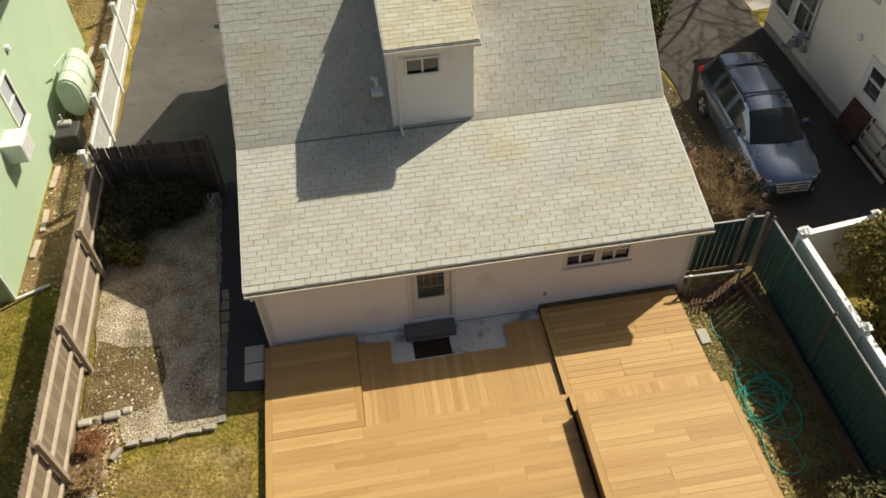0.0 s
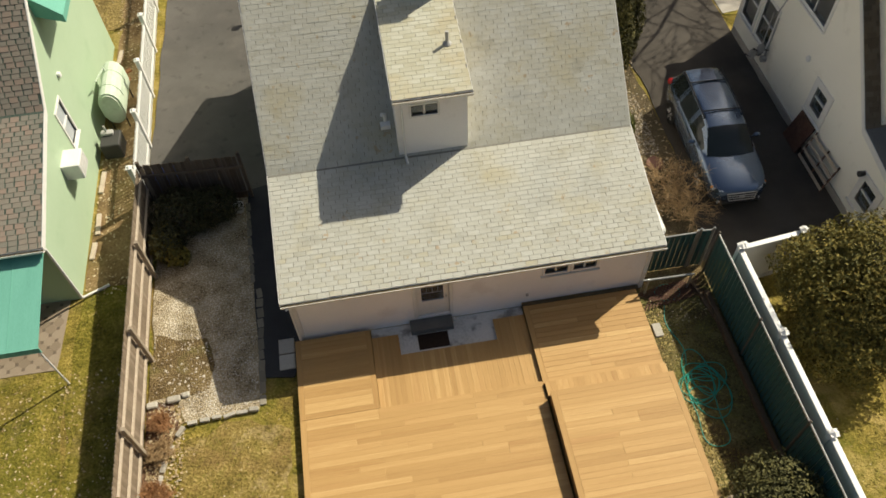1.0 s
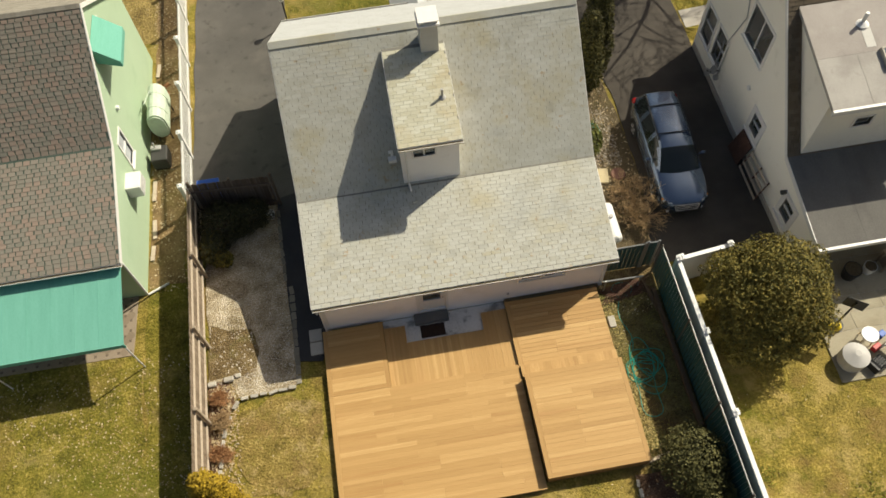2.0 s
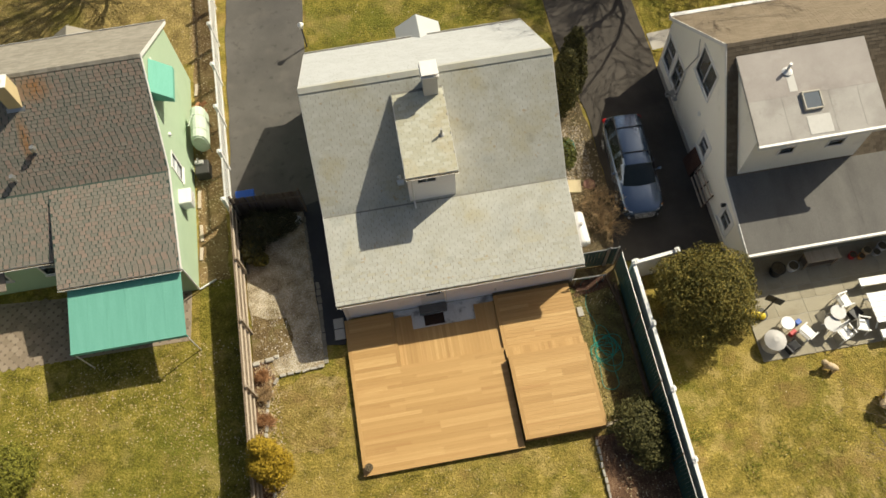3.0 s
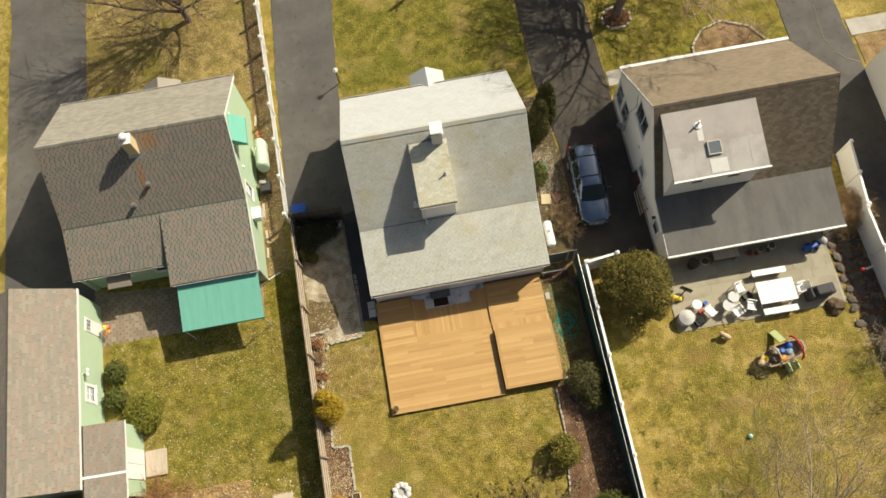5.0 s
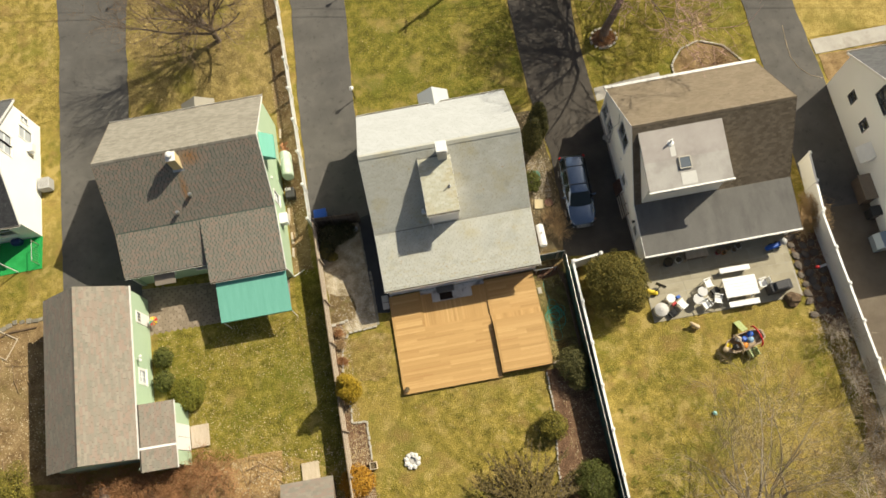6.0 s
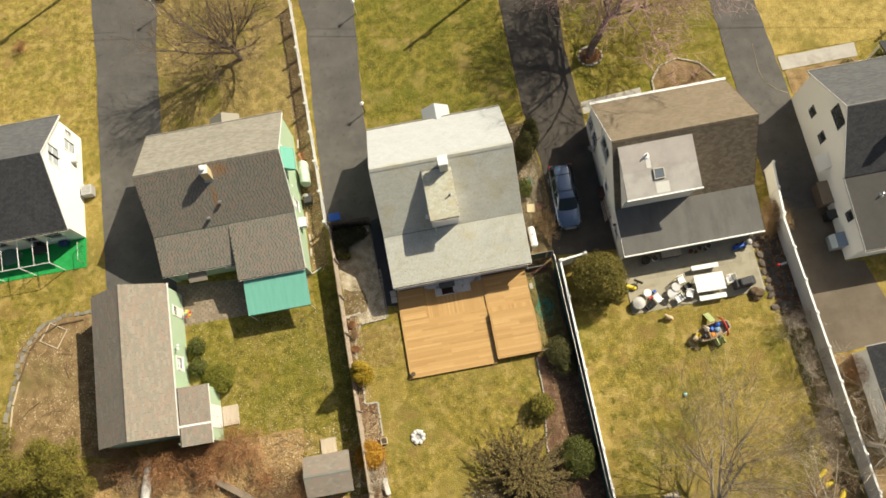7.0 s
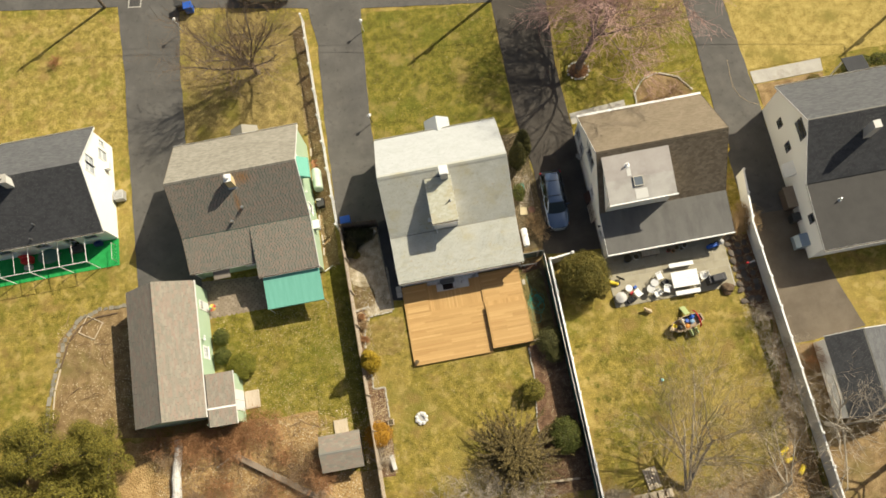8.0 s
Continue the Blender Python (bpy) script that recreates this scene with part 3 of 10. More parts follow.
TWIG_DARK = surf("dark_brown_twig", ((0.12, 0.08, 0.05), (0.20, 0.14, 0.09)), 4.0, 30.0, 0.95, 0.2)
TWIG_RED = surf("budding_red_twig", ((0.33, 0.20, 0.175), (0.46, 0.30, 0.265)), 4.0, 30.0, 0.95, 0.2)
TRUNK_BROWN = surf("purple_brown_bark", ((0.10, 0.07, 0.058), (0.175, 0.13, 0.108), (0.27, 0.215, 0.18)), 3.0, 24.0, 0.95, 0.6, 0.02)
LIMB_GREY = surf("grey_limb", ((0.22, 0.18, 0.135), (0.32, 0.27, 0.21), (0.42, 0.365, 0.29)), 4.0, 30.0, 0.95, 0.3)
LIMB_PALE = surf("pale_grey_limb", ((0.30, 0.255, 0.20), (0.43, 0.375, 0.30), (0.55, 0.49, 0.40)), 4.0, 30.0, 0.95, 0.3)
STRAW = surf("straw_twig", ((0.30, 0.20, 0.10), (0.46, 0.32, 0.17)), 4.0, 30.0, 0.95, 0.2)
TWIG_RUST = surf("rusty_twig", ((0.27, 0.135, 0.06), (0.41, 0.215, 0.10)), 4.0, 30.0, 0.95, 0.2)
TWIG_PALE = surf("pale_grey_twig", ((0.33, 0.275, 0.21), (0.48, 0.41, 0.32)), 4.0, 30.0, 0.95, 0.2)
TWIG_TAN = surf("tan_twig", ((0.26, 0.195, 0.115), (0.38, 0.295, 0.19)), 4.0, 30.0, 0.95, 0.2)
LEAF_OLIVE = surf("olive_foliage", ((0.03, 0.034, 0.009), (0.095, 0.085, 0.016), (0.19, 0.15, 0.028), (0.27, 0.19, 0.04)), 1.2, 9.0, 0.75, 0.1, rand="island", amount=0.6)
LEAF_CEDAR = surf("cedar_foliage", ((0.04, 0.043, 0.008), (0.115, 0.102, 0.015), (0.205, 0.172, 0.027), (0.30, 0.235, 0.042)), 1.2, 9.0, 0.75, 0.1, rand="island", amount=0.6)
LEAF_DARK = surf("dark_foliage", ((0.014, 0.015, 0.006), (0.04, 0.039, 0.014), (0.085, 0.075, 0.026)), 1.2, 9.0, 0.75, 0.1, rand="island", amount=0.6)
LEAF_GREEN = surf("green_foliage", ((0.028, 0.036, 0.008), (0.085, 0.094, 0.018), (0.165, 0.165, 0.034)), 1.2, 9.0, 0.75, 0.1, rand="island", amount=0.6)
LEAF_BRIGHT = surf("bright_green_foliage", ((0.055, 0.06, 0.009), (0.165, 0.16, 0.02), (0.30, 0.275, 0.04)), 1.2, 9.0, 0.75, 0.1, rand="island", amount=0.6)
LEAF_ARBOR = surf("dark_olive_foliage", ((0.02, 0.022, 0.006), (0.055, 0.052, 0.012), (0.13, 0.11, 0.023)), 1.2, 9.0, 0.75, 0.1, rand="island", amount=0.6)
LEAF_GOLD = surf("golden_foliage", ((0.13, 0.085, 0.007), (0.29, 0.195, 0.012), (0.41, 0.275, 0.022)), 1.2, 9.0, 0.75, 0.1, rand="island", amount=0.6)
LEAF_ORANGE = surf("orange_foliage", ((0.22, 0.10, 0.01), (0.42, 0.21, 0.02), (0.52, 0.30, 0.04)), 1.2, 9.0, 0.75, 0.1, rand="island", amount=0.6)
LEAF_GREY = surf("greygreen_foliage", ((0.032, 0.033, 0.012), (0.095, 0.09, 0.028), (0.18, 0.16, 0.052)), 1.2, 9.0, 0.75, 0.1, rand="island", amount=0.6)
LEAF_RUST = surf("rusty_foliage", ((0.04, 0.03, 0.01), (0.12, 0.088, 0.028), (0.22, 0.158, 0.053)), 1.2, 9.0, 0.75, 0.1, rand="island", amount=0.6)
LITTER = surf("fallen_leaf", ((0.26, 0.175, 0.075), (0.44, 0.33, 0.18), (0.64, 0.55, 0.38)), 1.0, 9.0, 0.9, 0.1, rand="island", amount=0.9)

# ---- ground, roads, yards ----
bm = bmesh.new()
bmesh.ops.create_grid(bm, x_segments=20, y_segments=20, size=600)
ground = part("ground", bm, GRASS)
tagged(ground, "olive and straw-coloured spring grass over flat ground", "ground", kind="structure")

sheet("road", [(-90, 53.5), (-90, 60), (90, 36), (90, 24.5), (60, 27.5), (30, 31.2), (8, 35.1), (-3, 36.9), (-25, 41.8), (-40, 44.5)], 0.03, ASPHALT,
      "grey asphalt street with a worn surface", 0.1, 1.0, 1, "road")
sheet("driveway", [(-7.5, 17.0), (-4.2, 17.0), (-3.45, 17.3), (-3.5, 26), (-2.95, 34.3), (-2.6, 37.2), (-7.3, 38.2), (-6.9, 34.0), (-7.3, 26)], 0.036, ASPHALT,
      "grey asphalt driveway beside the white fence", 0.08, 0.6, 2, "driveway")
sheet("driveway", [(-4.4, 17.1), (-3.0, 17.4), (-2.95, 11.2), (-3.3, 10.45), (-4.15, 10.6), (-4.3, 14)], 0.05, ASPHALT_DARK,
      "narrow strip of fresh black asphalt along the house", 0.04, 0.4, 3, "path")
sheet("driveway", [(8.3, 12.0), (12.86, 11.6), (12.86, 23), (12.75, 28), (13.3, 34.6), (8.6, 35.2), (8.5, 24), (9.0, 19), (8.9, 15)], 0.036, ASPHALT_OLD,
      "worn patched asphalt driveway where the car stands", 0.06, 0.6, 4, "driveway")
sheet("driveway", [(-24.2, 14.3), (-19.0, 14.6), (-19.2, 27.5), (-19.1, 34), (-18.6, 40.5), (-24.1, 42), (-24.0, 34), (-24.2, 22)], 0.036, ASPHALT,
      "wide grey asphalt driveway beside the green house", 0.08, 0.6, 6, "driveway")
sheet("driveway", [(24.6, 12.0), (28.28, 12.0), (28.28, 20.8), (27.9, 31.5), (24.7, 32.0), (24.6, 22)], 0.036, ASPHALT,
      "grey asphalt driveway between two houses", 0.08, 0.6, 7, "driveway")
sheet("driveway", [(25.3, 1.6), (26.9, 1.6), (30.9, 2.0), (29.9, 5.6), (29.5, 7.6), (28.28, 7.7), (28.28, 12.1), (25.1, 12.1)], 0.031, ASPHALT_BROWN,
      "worn asphalt apron in front of a garage", 0.1, 0.6, 8, "driveway")
sheet("pavement", [(28.3, 24.05), (34.2, 24.1), (34.1, 22.95), (28.35, 22.9)], 0.05, CONCRETE, "pale concrete front path", 0.02, 0.6, 9, "path")
sheet("lawn", [(-3.4, 23.2), (8.4, 23.2), (8.5, 34.9), (-2.8, 36.4), (-3.0, 34)], 0.02, GRASS_GREEN, "green front lawn with bare patches", 0.15, 0.6, 10, "lawn")
sheet("lawn", [(-19.1, 25.9), (-8.2, 25.9), (-8.0, 37.6), (-18.7, 39.7), (-19.2, 33)], 0.02, GRASS_BROWN, "thin brown lawn under a bare tree", 0.15, 0.6, 11, "lawn")
sheet("lawn", [(28.0, 24.2), (45, 24.2), (45, 28.6), (28.0, 31.2)], 0.02, GRASS_TAN, "straw-coloured dormant front lawn", 0.15, 0.6, 12, "lawn")
sheet("lawn", [(-40, 28.5), (-24.3, 28.5), (-24.1, 40.9), (-40, 43.8)], 0.02, GRASS_PALE, "straw-coloured lawn beside the street", 0.15, 0.6, 13, "lawn")
sheet("lawn", [(12.95, 22.3), (24.5, 22.1), (24.6, 31.6), (13.4, 34.2)], 0.018, GRASS_OLIVE, "thin front lawn under a budding tree", 0.15, 0.6, 14, "lawn")
sheet("gravel_yard", [(-7.0, 10.4), (-6.3, 10.3), (-6.1, 9.7), (-4.25, 9.7), (-4.1, 10.6), (-4.25, 14), (-4.4, 16.9), (-7.1, 16.9)], 0.04, GRAVEL,
      "dry pale gravel with dirt patches beside the fence", 0.12, 0.4, 15, "gravel")
sheet("dirt_patch", [(-7.0, 12.35), (-6.3, 12.2), (-5.55, 12.0), (-5.35, 11.2), (-5.5, 10.6), (-6.1, 10.45), (-6.98, 10.4)], 0.048, DIRT,
      "bare brown dirt with scattered stones on the gravel", 0.15, 0.3, 51, "dirt")
sheet("flower_bed", [(-7.1, -2.5), (-5.9, -2.6), (-5.72, 1.5), (-5.7, 4.0), (-6.55, 4.0), (-6.8, 6.5), (-6.7, 8.6), (-6.2, 9.6), (-6.4, 10.3), (-7.1, 10.4)], 0.03, MULCH,
      "red-brown leaf mulch bed along the wooden fence", 0.08, 0.4, 16, "flower bed")
sheet("flower_bed", [(5.7, 5.1), (8.3, 5.2), (8.35, -6), (4.6, -6), (5.15, -0.3), (5.65, 2.4)], 0.03, MULCH, "dark leaf mulch bed along the green fence", 0.1, 0.4, 17, "flower bed")
sheet("flower_bed", [(6.1, 11.4), (8.25, 11.5), (8.3, 5.0), (6.2, 5.0)], 0.026, MOSSY_DIRT, "mossy dirt strip with dead grass beside the deck", 0.06, 0.4, 18, "dirt")
sheet("flower_bed", [(6.3, 11.6), (8.9, 12.2), (8.95, 15), (8.9, 19), (8.5, 22.6), (6.3, 22.6)], 0.03, SOIL, "dirt bed with leaves between house and driveway", 0.1, 0.4, 19, "flower bed")
sheet("flower_bed", [(-9.0, 14.2), (-7.75, 14.2), (-7.9, 36), (-8.8, 36)], 0.024, BARE, "dry leafy strip beside the fence", 0.12, 0.5, 20, "dirt")
sheet("lawn", [(-5.7, 6.6), (-6.2, 8.2), (-5.9, 9.3), (-4.3, 9.5), (-3.5, 9.0), (-3.5, 6.9), (-4.5, 6.0)], 0.018, GRASS_WORN, "worn patchy lawn with reddish bare spots", 0.5, 0.25, 71, "lawn")
sheet("lawn", [(-9.3, 2.0), (-7.2, 2.0), (-7.2, 14.4), (-9.0, 14.4)], 0.018, GRASS_OLIVE, "worn shady grass strip along the fence", 0.3, 0.5, 72, "lawn")
sheet("lawn", [(-18.4, 12.0), (-9.2, 11.9), (-9.1, 2.2), (-11.4, 3.0), (-15.3, 3.3), (-18.4, 3.9)], 0.016, GRASS_OLIVE, "olive-green back lawn behind the green house", 0.3, 0.6, 73, "lawn")
sheet("flower_bed", [(6.2, 11.2), (8.55, 11.25), (8.95, 12.7), (6.35, 12.6)], 0.034, DIRT, "leafy dirt in the fence corner", 0.05, 0.4, 74, "dirt")
sheet("flower_bed", [(22.3, 11.0), (24.4, 10.6), (24.4, 3.5), (22.9, 5.2)], 0.03, MULCH, "dark leaf mulch of a rock garden", 0.1, 0.4, 21, "flower bed")
sheet("brush", [(-23.5, 3.4), (-11.2, 3.2), (-11.3, -1.5), (-7.4, -2.0), (-7.3, -30), (-45, -30), (-45, 1), (-33, 3)], 0.022, BRUSH,
      "brown brush and fallen sticks behind the garage", 0.5, 0.8, 22, "brush")
sheet("brush", [(8.7, -6.2), (14, -8.0), (22.5, -6.6), (23.5, -1), (24.3, 4), (24.6, -30), (8.7, -30)], 0.022, BRUSH, "brown brush under the bare trees", 0.5, 0.8, 23, "brush")
sheet("brush", [(25.0, 1.5), (26.6, 1.4), (32, 1.3), (45, 1), (45, -30), (25.2, -30)], 0.022, BARE, "brown brush behind the far garage", 0.4, 0.8, 24, "brush")
sheet("brush", [(-31.0, 12.2), (-29.5, 13.7), (-27.8, 14.2), (-23.9, 14.0), (-23.9, 3.5), (-32.2, 4.8), (-31.3, 8)], 0.024, BARE, "bare leafy ground inside a stone edge", 0.15, 0.5, 25, "dirt")
sheet("flower_bed", [(18.6, 22.4), (18.7, 24.1), (19.6, 25.1), (20.9, 25.35), (22.3, 24.7), (23.2, 23.4), (23.2, 22.2)], 0.034, BARE, "rounded bed of dry brown litter with a pale edge", 0.05, 0.4, 26, "flower bed")
sheet("pavement", [(-19.1, 15.0), (-9.4, 14.2), (-9.5, 11.8), (-14.4, 11.85), (-18.4, 12.0)], 0.03, PAVER, "weathered tan paver patio", 0.03, 0.5, 27, "patio")

# ---- main house ----
HX0, HX1, EY, BY, RY, NY = -3.2, 6.5, 11.26, 14.7, 18.5, 22.9
EZ, BZ, RZ, NZ = 2.32, 3.15, 6.35, 3.0
house = thing("house", "small white-sided cape house with a weathered pale grey shingle roof", "house", at=(0, 0, 0))
WX0, WX1, WY0, WY1 = -2.98, 6.3, 11.52, 22.6
bm = bmesh.new()
door_o = (0.12, 0.98, 0.28, 2.2)
wins = ((3.5, 4.1, 1.44, 1.97), (4.26, 4.86, 1.44, 1.97))
wall_panel(bm, "y", WY0, 0.15, [(WX0, EZ - 0.1), (WX1, EZ - 0.1)], [door_o, *wins])
part("wall", bm, SIDING_WHITE, house)
bm = bmesh.new()
wall_panel(bm, "y", WY1, -0.15, [(WX0, NZ), (WX1, NZ)])
part("wall", bm, SIDING_WHITE, house)
gable = [(WY0 + 0.15, 2.2), (BY, BZ - 0.16), (RY, RZ - 0.16), (WY1 - 0.15, 3.0)]
for x, inw in ((WX0, 0.15), (WX1, -0.15)):
    bm = bmesh.new()
    wall_panel(bm, "x", x, inw, gable)
    part("wall", bm, SIDING_WHITE, house)
bm = bmesh.new()
slope(bm, HX0, HX1, (EY, EZ), (BY, BZ), 0.12)
roof_low = part("roof", bm, SHINGLE_UNDER, house, "low rear roof of pale grey shingles with moss")
bm = bmesh.new()
slope(bm, HX0, HX1, (BY, BZ + 0.001), (RY, RZ), 0.12)
roof_up = part("roof", bm, SHINGLE_UNDER, house)
bm = bmesh.new()
slope(bm, HX0, HX1, (NY, NZ), (RY, RZ), 0.12)
roof_n = part("roof", bm, SHINGLE_UNDER, house)
bm = bmesh.new()
for sgn in (-1, 1):
    extrude_poly(bm, [(HX0, RY, RZ + 0.035), (HX0, RY + sgn * 0.17, RZ - 0.10), (HX0, RY + sgn * 0.17, RZ - 0.12), (HX0, RY, RZ + 0.015)], (HX1 - HX0, 0, 0))
part("ridge_cap", bm, SHINGLE_JOINED, house)
rng = random.Random(4)
low = shingles(HX0, HX1, (EY, EZ), (BY, BZ), 0.305, 0.128, rng, lift=0.009, gap=0.006)
joined("roof_shingles", low[295:] + shingles(HX0, HX1, (BY, BZ), (RY, RZ), 0.305, 0.128, rng, lift=0.006),
       SHINGLE_JOINED, house, "pale grey asphalt shingles")
joined("roof_shingles", shingles(HX0, HX1, (NY, NZ), (RY, RZ), 0.305, 0.128, rng), SHINGLE_SUNLIT, house, "whitish moss-free asphalt shingles, sunlight put into their colour")
LOW_TABS = low[:295]
# rake boards, gutters
for x in (HX0 - 0.02, HX1 - 0.01):
    for lo, hi in (((EY, EZ), (BY, BZ)), ((BY, BZ), (RY, RZ)), ((NY, NZ), (RY, RZ))):
        bm = bmesh.new()
        extrude_poly(bm, [(x, lo[0], lo[1] - 0.005), (x, hi[0], hi[1] - 0.005), (x, hi[0], hi[1] - 0.17), (x, lo[0], lo[1] - 0.17)], (0.03, 0, 0))
        part("rake_board", bm, TRIM, house)


def gutter(parent, x0, x1, y, z, out):
    bm = bmesh.new()
    prof = [(0, 0), (0.01, -0.10), (0.09, -0.10), (0.12, 0.0), (0.108, 0.0), (0.085, -0.088), (0.018, -0.088), (0.012, 0.0)]
    vs = [(x0, y + out * a, z + b) for a, b in prof]
    extrude_poly(bm, vs, (x1 - x0, 0, 0))
    g = part("gutter", bm, TRIM, parent)
    bm = bmesh.new()
    box(bm, x0 + 0.02, x1 - 0.02, *sorted((y + out * 0.02, y + out * 0.085)), z - 0.08, z - 0.035)
    part("gutter_debris", bm, GUTTER_MUD, g, "wet leaves lying in the gutter")
    return g


gutter(house, HX0, HX1, EY - 0.005, EZ - 0.02, -1)
gutter(house, HX0, HX1, NY + 0.005, NZ - 0.02, 1)
for o in wins:
    window(house, "y", WY0, -1, *o, TRIM, 2, 2, 0.075, sill=True)
# rear door
bm = bmesh.new()
wall_panel(bm, "y", WY0 + 0.03, 0.045, [(0.125, 2.18), (0.975, 2.18)], [(0.26, 0.84, 0.95, 1.98)], 0.3)
door = part("door", bm, TRIM, house, "white back door with a glazed upper half")
bm = bmesh.new()
box(bm, 0.262, 0.838, WY0 + 0.052, WY0 + 0.056, 0.952, 1.978)
part("pane", bm, GLASS, door).visible_shadow = False
for q in ((0.545, 0.56, 1.3, 1.978), (0.40, 0.41, 1.3, 1.978), (0.69, 0.70, 1.3, 1.978), (0.262, 0.838, 1.3, 1.315), (0.262, 0.838, 1.62, 1.635)):
    bm = bmesh.new()
    box(bm, q[0], q[1], WY0 + 0.042, WY0 + 0.051, q[2], q[3])
    part("glazing_bar", bm, GREY_PLASTIC, door)
bm = bmesh.new()
ball(bm, (0.90, WY0 - 0.02, 1.15), 0.03, 0.03, 0.03)
rod(bm, (0.90, WY0 - 0.02, 1.15), (0.90, WY0 + 0.04, 1.15), 0.012)
part("door_handle", bm, STEEL, door)
bm = bmesh.new()
box(bm, 0.02, 0.12, WY0 - 0.03, WY0 + 0.1, 0.26, 2.26, 0.005)
box(bm, 0.98, 1.08, WY0 - 0.03, WY0 + 0.1, 0.26, 2.26, 0.005)
part("door_casing", bm, TRIM, house)
for x in (WX0, WX1):
    bm = bmesh.new()
    box(bm, x - 0.06, x + 0.06, WY0 - 0.025, WY0 + 0.09, 0.0, 2.2, 0.006)
    part("corner_board", bm, TRIM, house)
bm = bmesh.new()
box(bm, 3.05, 3.12, WY0 - 0.05, WY0, 0.52, 0.62, 0.008)
part("outlet_box", bm, GREY_PLASTIC, house)
# downspout at the west corner
bm = bmesh.new()
rod(bm, (-3.06, 11.12, 2.22), (-3.05, 11.44, 1.95), 0.035, seg=6)
rod(bm, (-3.05, 11.44, 1.95), (-3.05, 11.44, 0.1), 0.035, seg=6)
part("downspout", bm, TRIM, house)

# dormer
DX0, DX1, DY, DZ = 0.26, 2.08, 14.74, 5.22
dorm_roof = ((14.56, 5.30), (17.95, 5.95))
bm = bmesh.new()
dwin = (0.66, 1.32, 4.52, 4.86)
wall_panel(bm, "y", DY, 0.12, [(DX0, DZ), (DX1, DZ)], [dwin], 2.95)
wall_panel(bm, "x", DX0, 0.12, [(DY + 0.12, DZ), (18.0, 5.85)], z0=3.0)
wall_panel(bm, "x", DX1, -0.12, [(DY + 0.12, DZ), (18.0, 5.85)], z0=3.0)
dormer = part("dormer", bm, SIDING_WHITE, house, "tall narrow white dormer with a shed roof")
bm = bmesh.new()
slope(bm, DX0 - 0.05, DX1 + 0.09, *dorm_roof, 0.1)
part("dormer_roof", bm, SHINGLE_UNDER, dormer)
SHINGLE_MOSSY = surf("mossy_shingle", ((0.37, 0.345, 0.25), (0.44, 0.422, 0.32), (0.49, 0.482, 0.39), (0.54, 0.535, 0.45)), 1.2, 45.0, 0.92, 0.3, 0.004, rand="island", amount=0.5,
                     stain=(((0.42, 0.31, 0.13), 0.8, 0.45, 1.0, 0.5),))
ob = joined("dormer_shingles", shingles(DX0 - 0.05, DX1 + 0.09, *dorm_roof, 0.305, 0.128, rng), SHINGLE_MOSSY, dormer, "yellowed mossy shingles")
window(house, "y", DY, -1, *dwin, TRIM, 2, 1, 0.06, sill=False)
g = gutter(house, DX0 - 0.06, DX1 + 0.1, 14.55, 5.28, -1)
bm = bmesh.new()
rod(bm, (0.42, 14.5, 5.2), (0.42, 14.68, 5.0), 0.035, seg=6)
rod(bm, (0.42, 14.68, 5.0), (0.42, 14.68, 3.2), 0.035, seg=6)
rod(bm, (0.42, 14.66, 3.22), (0.44, 14.42, 3.14), 0.035, seg=6)
part("downspout", bm, TRIM, house)
for x in (DX0 - 0.07, DX1 + 0.075):
    bm = bmesh.new()
    extrude_poly(bm, [(x, 14.56, 5.29), (x, 17.9, 5.93), (x, 17.9, 5.78), (x, 14.56, 5.14)], (0.025, 0, 0))
    part("dormer_rake", bm, TRIM, dormer)
# chimney
bm = bmesh.new()
box(bm, 1.42, 1.98, 17.6, 18.2, 5.4, 6.95, 0.01)
chimney = part("chimney", bm, plain("white_painted_brick", (0.62, 0.60, 0.56), 0.8), house, "white painted square chimney")
bm = bmesh.new()
box(bm, 1.36, 2.04, 17.54, 18.26, 6.95, 7.03, 0.02)
for a, b in ((1.42, 17.6), (1.92, 17.6), (1.42, 18.14), (1.92, 18.14)):
    box(bm, a, a + 0.05, b, b + 0.05, 7.02, 7.14)
box(bm, 1.38, 2.02, 17.56, 18.24, 7.14, 7.17, 0.008)
part("chimney_cap", bm, TRIM, chimney)
bm = bmesh.new()
rod(bm, (1.8, 16.0, 5.5), (1.8, 16.0, 5.95), 0.045)
rod(bm, (1.8, 16.0, 5.58), (1.8, 16.0, 5.66), 0.12, 0.05)
part("vent_pipe", bm, GREY_PLASTIC, house)
bm = bmesh.new()
rod(bm, (0.02, 15.45, 3.6), (0.02, 15.45, 4.02), 0.05)
rod(bm, (0.02, 15.45, 4.0), (-0.06, 15.4, 4.06), 0.05)
box(bm, -0.12, 0.14, 15.25, 15.6, 3.62, 3.74, 0.0, Matrix.Translation((0, 0, 0.04)))
part("vent_pipe", bm, WHITE_PLASTIC, house)
# front porch roof
bm = bmesh.new()
px0, px1, pz = 0.93, 2.93, 2.75
slope_y(bm, 22.5, 24.0, (px0, pz - 0.25), ((px0 + px1) / 2, pz + 0.45), 0.1)
slope_y(bm, 22.5, 24.0, (px1, pz - 0.25), ((px0 + px1) / 2, pz + 0.45), 0.1)
porch = part("porch_roof", bm, SHINGLE_SUNLIT, house)
bm = bmesh.new()
for x in (1.05, 2.8):
    rod(bm, (x, 23.8, 0.0), (x, 23.8, pz - 0.2), 0.05, seg=8)
part("porch_post", bm, TRIM, porch)
bm = bmesh.new()
box(bm, 0.95, 2.9, 22.6, 24.0, 0.0, 0.3, 0.02)
